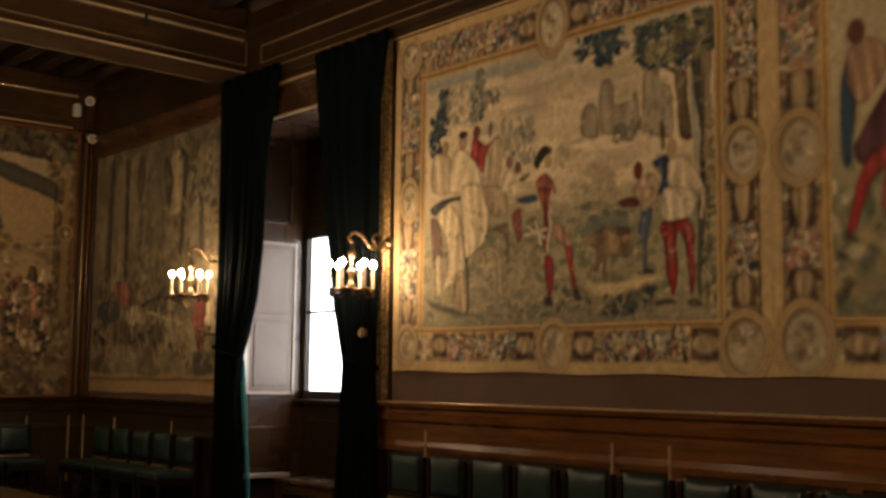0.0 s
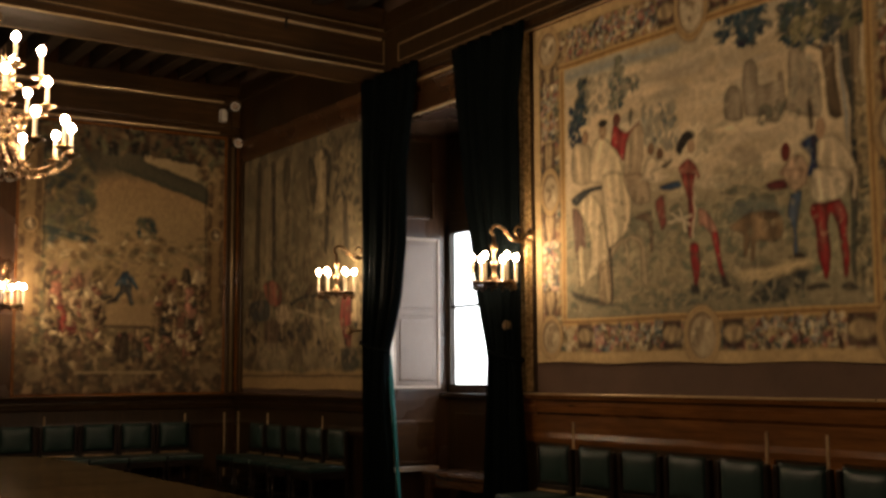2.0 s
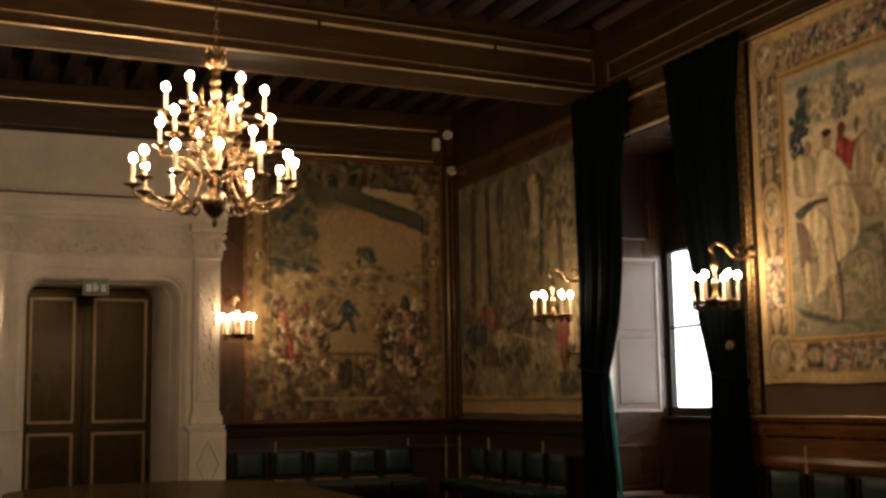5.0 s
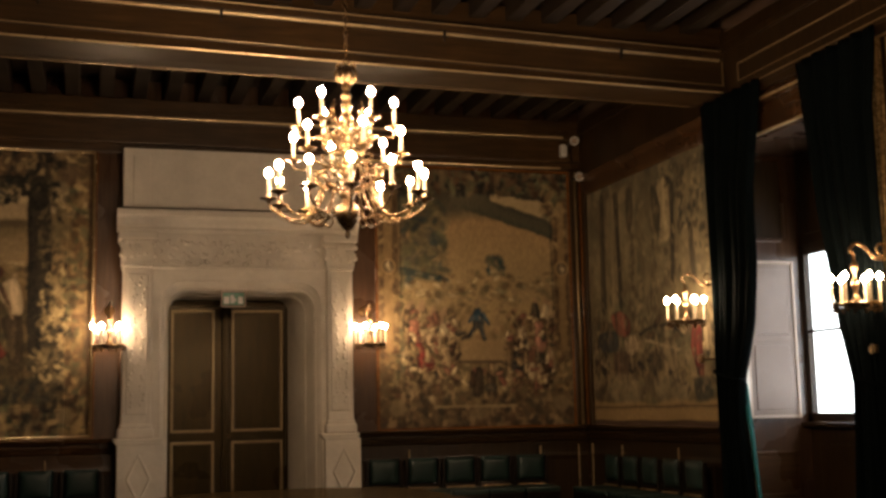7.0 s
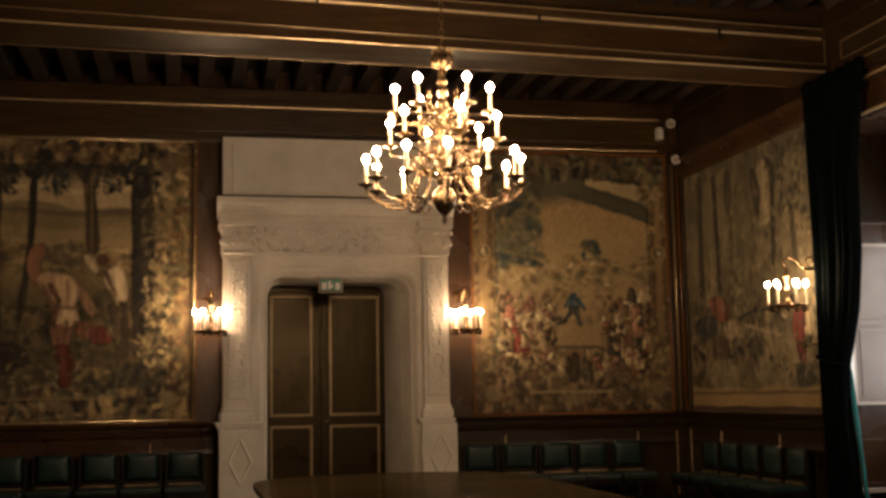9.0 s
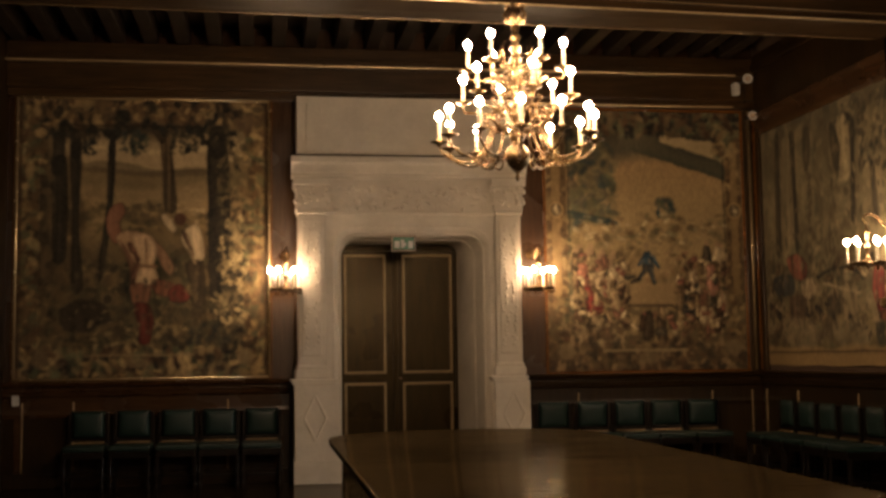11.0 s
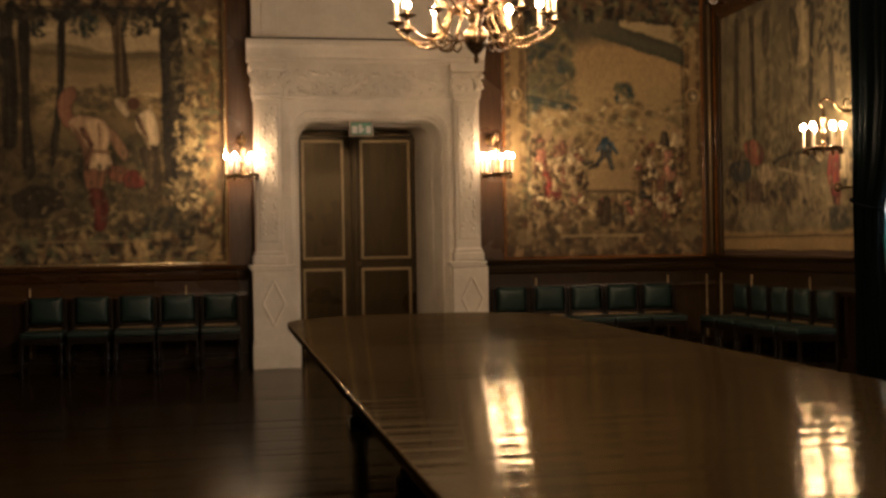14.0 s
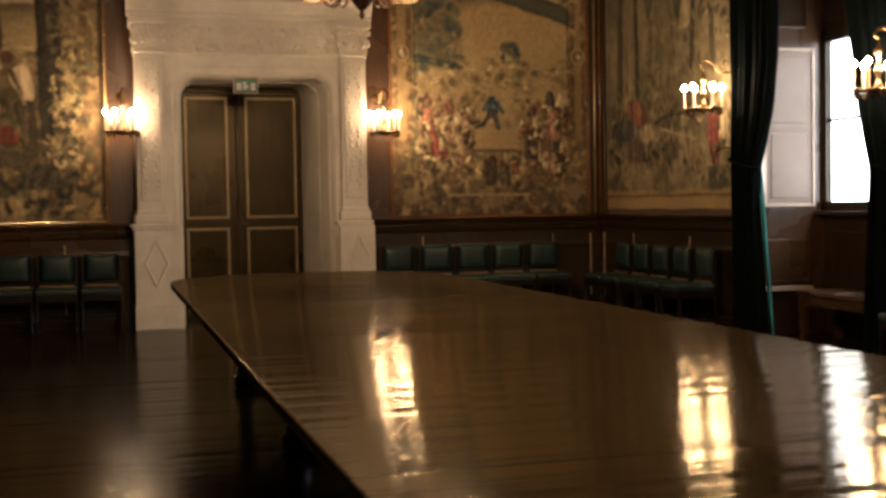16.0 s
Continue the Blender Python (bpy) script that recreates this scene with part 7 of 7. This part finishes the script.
cut, y = random.Random(31), -2.39
while y < 9.40:
    wide = cut.choice((0.10, 0.115, 0.13, 0.15, 0.17))
    y1 = min(y + wide, 9.435)
    ob = table_part("top_board", top_board(y, y1, wide * cut.uniform(0.003, 0.0068), wide * cut.uniform(-0.004, 0.004)), TABLE)
    ob.data.shade_smooth()
    y = y1
table_part("frame_rail", boxes(((0.85, -2.2, 0.58), (0.90, 8.5, 0.685)), bevel=0.004), CHAIRWOOD)
table_part("frame_rail", boxes(((2.20, -2.2, 0.58), (2.25, 8.5, 0.685)), bevel=0.004), CHAIRWOOD)
for y in (-1.6, 1.0, 3.5, 6.0, 8.3):
    table_part("trestle_foot", boxes(((0.86, y - 0.06, 0), (2.24, y + 0.06, 0.09)), bevel=0.02), CHAIRWOOD)
    table_part("trestle_head", boxes(((0.80, y - 0.05, 0.60), (2.30, y + 0.05, 0.684)), bevel=0.01), CHAIRWOOD)
    for x in (0.94, 2.16):
        table_part("trestle_post", lathe(bmesh.new(), [(0.06, 0.09), (0.06, 0.14), (0.035, 0.17), (0.055, 0.28), (0.065, 0.36), (0.04, 0.46), (0.035, 0.5), (0.055, 0.53), (0.055, 0.60)], (x, y, 0), 14), CHAIRWOOD)

# ---- chairs ----


def chair():
    c = empty("dining_chair")
    tagged(c, "dark wooden chair with green leather seat and low back", "chair", "chairs along the walls")
    part("seat", boxes(((-0.205, -0.22, 0.40), (0.205, 0.18, 0.455)), bevel=0.018), LEATHER, c, "green leather seat")
    part("seat_frame", boxes(((-0.20, -0.215, 0.33), (0.20, 0.20, 0.40)), bevel=0.006), CHAIRWOOD, c)
    # stuffed back cushion: fullest above its middle, pinched to its seam
    bm, n = bmesh.new(), 10
    bulge = lambda a, b: (1 - abs(a) ** 3.2) ** 0.5 * (1 - abs(b) ** 3.2) ** 0.5  # noqa: E731
    for side, depth in ((-1, 0.038), (1, 0.020)):
        grid = []
        for r in range(n + 1):
            b = 2 * r / n - 1
            pinch = 1 - 0.03 * (1 - b * b)
            grid.append([bm.verts.new((0.172 * a * pinch, 0.178 + side * depth * bulge(a, b) * (1 + 0.12 * b), 0.655 + 0.145 * b * (1 - 0.04 * (1 - a * a))))
                         for a in (2 * q / n - 1 for q in range(n + 1))])
        for r in range(n):
            for q in range(n):
                quad = (grid[r][q], grid[r][q + 1], grid[r + 1][q + 1], grid[r + 1][q])
                face = bm.faces.new(quad if side < 0 else quad[::-1])
                face.smooth = True
    bmesh.ops.remove_doubles(bm, verts=bm.verts[:], dist=0.0005)
    part("backrest", bm, LEATHER, c, "padded green leather back")
    part("back_rail", boxes(((-0.185, 0.165, 0.485), (0.185, 0.20, 0.515)), bevel=0.005), CHAIRWOOD, c)
    part("nail_trim", boxes(((-0.165, 0.135, 0.462), (0.165, 0.163, 0.478)), bevel=0.004), DULL_GILT, c, "worn gilded edge trim")
    for x in (-0.19, 0.19):
        part("back_post", boxes(((x - 0.018, 0.165, 0.0), (x + 0.018, 0.203, 0.782)), bevel=0.008), CHAIRWOOD, c)
        part("leg", lathe(bmesh.new(), [(0.02, 0), (0.024, 0.04), (0.015, 0.07), (0.024, 0.16), (0.017, 0.24), (0.024, 0.28), (0.024, 0.34)], (x, -0.19, 0), 10), CHAIRWOOD, c)
        part("side_stretcher", boxes(((x - 0.012, -0.18, 0.10), (x + 0.012, 0.17, 0.13)), bevel=0.004), CHAIRWOOD, c)
    part("stretcher", boxes(((-0.18, -0.01, 0.102), (0.18, 0.015, 0.128)), bevel=0.004), CHAIRWOOD, c)
    return c


first = chair()
rng = random.Random(21)
spots = [(x + 0.16, NORTH - 0.32, 0) for x in (-1.51, -1.05, -0.62, -0.18)] + [(x + 0.17, NORTH - 0.32, 0) for x in (3.01, 3.46, 3.89, 4.31, 4.74)]
spots += [(EAST - 0.32, y, -90) for y in (10.25, 10.72, 11.18, 11.64, 12.10)]
spots += [(EAST - 0.32, y, -90) for y in (6.87, 6.42, 5.965, 5.525, 5.055, 4.60, 4.145, 3.69, 3.24, 2.78)]
first.matrix_world = pose(-1.81, NORTH - 0.32, 0)
for x, y, r in spots:
    copy_thing(first, pose(x, y, 0, 0, 0, r + rng.uniform(-1.2, 1.2)))

# ---- lights ----


def bulb_mesh(bm, p, r=0.024):
    return lathe(bm, [(0.007, 0.0), (r * 0.75, r * 0.5), (r, r * 1.15), (r * 0.88, r * 1.65), (r * 0.5, r * 2.05), (0.004, r * 2.35)], p, 10)


def candle(parent, p, tall, lit=BULB):
    c = part("candle", lathe(bmesh.new(), [(0.0125, 0), (0.0125, tall), (0.009, tall + 0.006)], p, 10), IVORY, parent)
    part("bulb", bulb_mesh(bmesh.new(), (p[0], p[1], p[2] + tall + 0.004)), lit, c, "glowing warm bulb", True)


PAN = [(0.004, -0.022), (0.012, -0.020), (0.016, -0.010), (0.036, -0.003), (0.056, 0.005), (0.058, 0.009), (0.022, 0.006), (0.017, 0.03), (0.004, 0.032)]


def chandelier(place):
    c = empty("chandelier", pose(*place))
    tagged(c, "large three-tiered brass chandelier with lit candle bulbs", "chandelier")
    stem = [(0.0, 0.0), (0.012, 0.01), (0.018, 0.03), (0.010, 0.05), (0.03, 0.07), (0.065, 0.11), (0.078, 0.15), (0.076, 0.19), (0.05, 0.225), (0.03, 0.24), (0.045, 0.26), (0.055, 0.29), (0.035, 0.33), (0.028, 0.37), (0.05, 0.40), (0.058, 0.44), (0.035, 0.48), (0.026, 0.52), (0.045, 0.56), (0.05, 0.60),
            (0.03, 0.64), (0.022, 0.68), (0.034, 0.70), (0.05, 0.74), (0.036, 0.78), (0.02, 0.81), (0.034, 0.84), (0.036, 0.86), (0.02, 0.88), (0.032, 0.905), (0.034, 0.92), (0.018, 0.94), (0.028, 0.965), (0.026, 0.98), (0.014, 1.0), (0.012, 1.02)]
    part("stem", lathe(bmesh.new(), stem, (0, 0, 0), 20), BRASS, c, "turned brass stem with round bowl", True)
    bm = bmesh.new()
    for k in range(9):
        a = k * math.tau / 9
        d = Vector((math.cos(a), math.sin(a), 0))
        tube(bm, spline([d * 0.02 + Vector((0, 0, 1.0)), d * 0.055 + Vector((0, 0, 1.02)), d * 0.07 + Vector((0, 0, 1.06)), d * 0.045 + Vector((0, 0, 1.10)), d * 0.065 + Vector((0, 0, 1.115))], 4), 0.010, 6)
    lathe(bm, [(0.02, 1.0), (0.05, 1.03), (0.045, 1.07), (0.02, 1.1)], (0, 0, 0), 12)
    part("crown", bm, BRASS, c, "pierced brass crown", True)
    bm = bmesh.new()
    n = int((CEIL - place[2] - 1.09) / 0.045)
    for k in range(n):
        z = 1.10 + k * 0.045
        ring = [((0.013 * math.cos(a) if k % 2 else 0), (0 if k % 2 else 0.013 * math.cos(a)), z + 0.028 * math.sin(a)) for a in np.linspace(0, math.tau, 11)]
        tube(bm, ring, 0.004, 5)
    part("chain", bm, BRASS, c)
    tiers = ((12, 0.485, 0.250, 0.30, -0.095, 0.110, 3.0), (6, 0.345, 0.515, 0.44, -0.05, 0.096, 17.0), (6, 0.30, 0.705, 0.62, -0.045, 0.110, 30.0))
    for count, r, z, root, dip, tall, turn in tiers:
        for k in range(count):
            a = radians(turn - 102.3) + k * math.tau / count
            d = Vector((math.cos(a), math.sin(a), 0))
            s = Vector((-d.y, d.x, 0))
            up = lambda h: Vector((0, 0, h))  # noqa: E731
            lo = z + dip - 0.02
            bm = tube(bmesh.new(), spline([d * 0.04 + up(root), d * r * 0.30 + up(root + 0.035), d * r * 0.42 + up((root + lo) / 2), d * r * 0.58 + up(lo - 0.005), d * r * 0.82 + up(lo + 0.008), d * r * 0.97 + up(z - 0.055), d * r + up(z - 0.02)], 6), lambda t: 0.0095 - 0.0022 * t, 7)
            tube(bm, spline([d * r * 0.55 + up(lo - 0.002), d * r * 0.44 + up(lo - 0.03), d * r * 0.34 + up(lo + 0.0), d * r * 0.40 + up(lo + 0.035), d * r * 0.46 + up(lo + 0.02)], 4), lambda t: 0.007 - 0.002 * t, 6)
            tube(bm, spline([d * r * 0.28 + up(root + 0.03), d * r * 0.38 + s * 0.03 + up(root + 0.06), d * r * 0.46 + s * 0.012 + up(root + 0.09), d * r * 0.40 + up(root + 0.10)], 4), 0.006, 6)
            arm = part("arm", bm, BRASS, c, "scrolled brass arm", True)
            part("drip_pan", lathe(bmesh.new(), PAN, tuple(d * r + up(z)), 14), BRASS, arm, smooth=True)
            candle(c, tuple(d * r + up(z + 0.026)), tall)
    for k in range(6):
        a = k * math.tau / 6 + 0.5
        d = Vector((math.cos(a), math.sin(a), 0))
        bm = tube(bmesh.new(), spline([d * 0.03 + Vector((0, 0, 0.72)), d * 0.09 + Vector((0, 0, 0.74)), d * 0.105 + Vector((0, 0, 0.80)), d * 0.10 + Vector((0, 0, 0.88))], 5), lambda t: 0.011 * (1 - t) + 0.002, 6)
        part("spike", bm, BRASS, c, smooth=True)
        bm = tube(bmesh.new(), spline([d * 0.04 + Vector((0, 0, 0.55)), d * 0.12 + Vector((0, 0, 0.56)), d * 0.16 + Vector((0, 0, 0.61)), d * 0.12 + Vector((0, 0, 0.65)), d * 0.09 + Vector((0, 0, 0.61))], 5), 0.008, 6)
        part("scroll", bm, BRASS, c, smooth=True)
        bm = tube(bmesh.new(), spline([d * 0.05 + Vector((0, 0, 0.30)), d * 0.15 + Vector((0, 0, 0.33)), d * 0.20 + Vector((0, 0, 0.40)), d * 0.15 + Vector((0, 0, 0.44)), d * 0.11 + Vector((0, 0, 0.39))], 5), 0.008, 6)
        part("scroll", bm, BRASS, c, smooth=True)
    return c


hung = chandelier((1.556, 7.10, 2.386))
# second chandelier, out of view, assumed here to light the near wall
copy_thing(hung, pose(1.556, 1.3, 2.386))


def sconce():
    """A brass wall light: a scrolled bracket out of the wall at +y, from which a ring of candle bulbs hangs at the origin."""
    c = empty("wall_sconce")
    tagged(c, "brass wall light with lit candle bulbs hung from a scrolled bracket", "wall light", "wall lights")
    bm = tube(bmesh.new(), spline([(0, 0.33, 0.19), (0, 0.26, 0.14), (0, 0.17, 0.15), (0, 0.10, 0.22), (0, 0.02, 0.245), (0, -0.03, 0.20), (0, 0.0, 0.165)], 7), lambda t: 0.016 - 0.005 * t, 8)
    tube(bm, spline([(0, 0.25, 0.15), (0, 0.20, 0.20), (0, 0.23, 0.25), (0, 0.28, 0.22), (0, 0.25, 0.19)], 6), 0.009, 7)
    part("bracket", bm, BRASS, c, "scrolled brass bracket", True)
    rose = part("wall_rose", lathe(bmesh.new(), [(0.055, 0), (0.055, 0.012), (0.035, 0.02), (0.03, 0.035), (0.01, 0.045)], (0, 0, 0), 16), BRASS, c, smooth=True)
    rose.matrix_basis = pose(0, 0.355, 0.19, 90, 0, 0)
    part("stem", lathe(bmesh.new(), [(0.0, -0.25), (0.014, -0.235), (0.02, -0.215), (0.012, -0.20), (0.03, -0.185), (0.036, -0.165), (0.02, -0.14), (0.014, -0.10), (0.026, -0.07), (0.03, -0.05), (0.014, -0.02), (0.012, 0.03), (0.026, 0.06), (0.03, 0.085), (0.014, 0.11), (0.010, 0.165)], (0, 0, 0), 14), BRASS, c, smooth=True)
    bm = bmesh.new()
    ring = [(0.160 * math.cos(a), 0.160 * math.sin(a), -0.20 + 0.006 * math.sin(6 * a)) for a in np.linspace(0, math.tau, 37)]
    tube(bm, ring, 0.013, 7)
    for k in range(12):
        a = k * math.tau / 12
        d = Vector((math.cos(a), math.sin(a), 0))
        tube(bm, spline([d * 0.15 + Vector((0, 0, -0.205)), d * 0.172 + Vector((0, 0, -0.23)), d * 0.155 + Vector((0, 0, -0.25)), d * 0.14 + Vector((0, 0, -0.23))], 4), 0.008, 6)
    part("tray_ring", bm, BRASS, c, "pierced brass ring", True)
    part("tray", lathe(bmesh.new(), [(0.01, -0.228), (0.07, -0.226), (0.14, -0.214), (0.168, -0.200), (0.166, -0.196), (0.13, -0.208), (0.01, -0.218)], (0, 0, 0), 24), BRASS, c, "shallow brass tray", True)
    for k in range(6):
        a = k * math.tau / 6
        d = Vector((math.cos(a), math.sin(a), 0))
        part("arm", tube(bmesh.new(), spline([d * 0.02 + Vector((0, 0, -0.17)), d * 0.07 + Vector((0, 0, -0.215)), d * 0.13 + Vector((0, 0, -0.20))], 5), 0.008, 6), BRASS, c, smooth=True)
        candle(c, tuple(d * 0.168 + Vector((0, 0, -0.188))), 0.155, SMALL_BULB)
    return c


lamp = sconce()
lamp.matrix_world = pose(0.235, NORTH - 0.40, 2.25)
for x, y, z, r in ((2.985, NORTH - 0.40, 2.25, 0), (EAST - 0.385, 9.81, 2.29, -90), (EAST - 0.385, 7.27, 2.215, -90)):
    copy_thing(lamp, pose(x, y, z, 0, 0, r))

# ---- small fixtures ----
for x, z in ((5.43, 4.41), (5.585, 4.04)):
    spot = empty("ceiling_spotlight", pose(x, NORTH - (0.5 if z > 4.3 else 0.25), z))
    tagged(spot, "small round white spotlight fixed high in the corner", "spotlight", "corner spotlights")
    face = pose(0, -0.035, 0, 90, 0, -22)
    can = part("can", lathe(bmesh.new(), [(0.02, -0.075), (0.040, -0.07), (0.046, -0.02), (0.046, 0.0)], (0, 0, 0), 20), IRON, spot, "dark metal body", True)
    ring = part("ring", lathe(bmesh.new(), [(0.046, -0.012), (0.052, -0.010), (0.054, 0.0), (0.050, 0.008), (0.036, 0.006), (0.034, -0.004)], (0, 0, 0), 22), WHITEPLASTIC, spot, "pale round rim", True)
    lens = part("lens", lathe(bmesh.new(), [(0.034, -0.004), (0.03, 0.001), (0.018, 0.005), (0, 0.006)], (0, 0, 0), 18), SHUTTER_RIM, spot, "dull glass lens", True)
    for ob in (can, ring, lens):
        ob.matrix_basis = face
    part("mount", boxes(((-0.012, 0.02, -0.012), (0.012, 0.37 if z > 4.3 else 0.22, 0.012)), bevel=0.003), IRON, spot)
speaker = empty("alarm_box", pose(5.40, NORTH - 0.25, 4.35))
tagged(speaker, "small pale rectangular alarm box on the cornice", "alarm box")
part("case", boxes(((-0.035, -0.05, -0.07), (0.035, 0.04, 0.07)), bevel=0.008), WHITEPLASTIC, speaker)
part("cable", tube(bmesh.new(), [(0.10, 0, 0.05), (0.11, 0.0, -0.05), (0.11, 0.01, -0.18)], 0.007, 6), IRON, speaker)
socket = mesh_object("wall_switch", boxes(((WEST + 0.10, NORTH - 0.075, 0.86), (WEST + 0.17, NORTH - 0.03, 0.97)), bevel=0.006), WHITEPLASTIC)
tagged(socket, "small white switch box on the panelling", "switch")

# ---- floor, its boards last ----
floor = mesh_object("floor", boxes(((WEST - 0.4, SOUTH - 0.4, -0.2), (EAST + 0.95, NORTH + 0.9, -0.022))), FLOORWOOD)
structure(floor, "dark waxed oak board floor with soft reflections", "floor")
span_x = EAST + 0.9 - WEST
board_mesh = None
for k in range(int((NORTH + 0.75 - SOUTH) / 0.18)):
    if board_mesh is None:
        bm = bmesh.new()
        rows = []
        for q in (-1, -0.5, 0, 0.5, 1):
            z = 0.0007 * (1 - q * q)
            rows.append([bm.verts.new((x, 0.0885 + 0.0882 * q, z)) for x in (0.0, span_x)])
        for lo, hi in zip(rows, rows[1:]):
            bm.faces.new((lo[0], lo[1], hi[1], hi[0]))

        first_board = part("floor_board", bm, FLOORWOOD, floor, smooth=True)
        board_mesh, board = first_board.data, first_board
    else:
        board = new("floor_board", board_mesh)
        board.parent = floor
    board.matrix_basis = pose(WEST - 0.0, SOUTH + k * 0.18, rng.uniform(-0.0012, 0.0), rng.uniform(-0.6, 0.6), 0, 0)
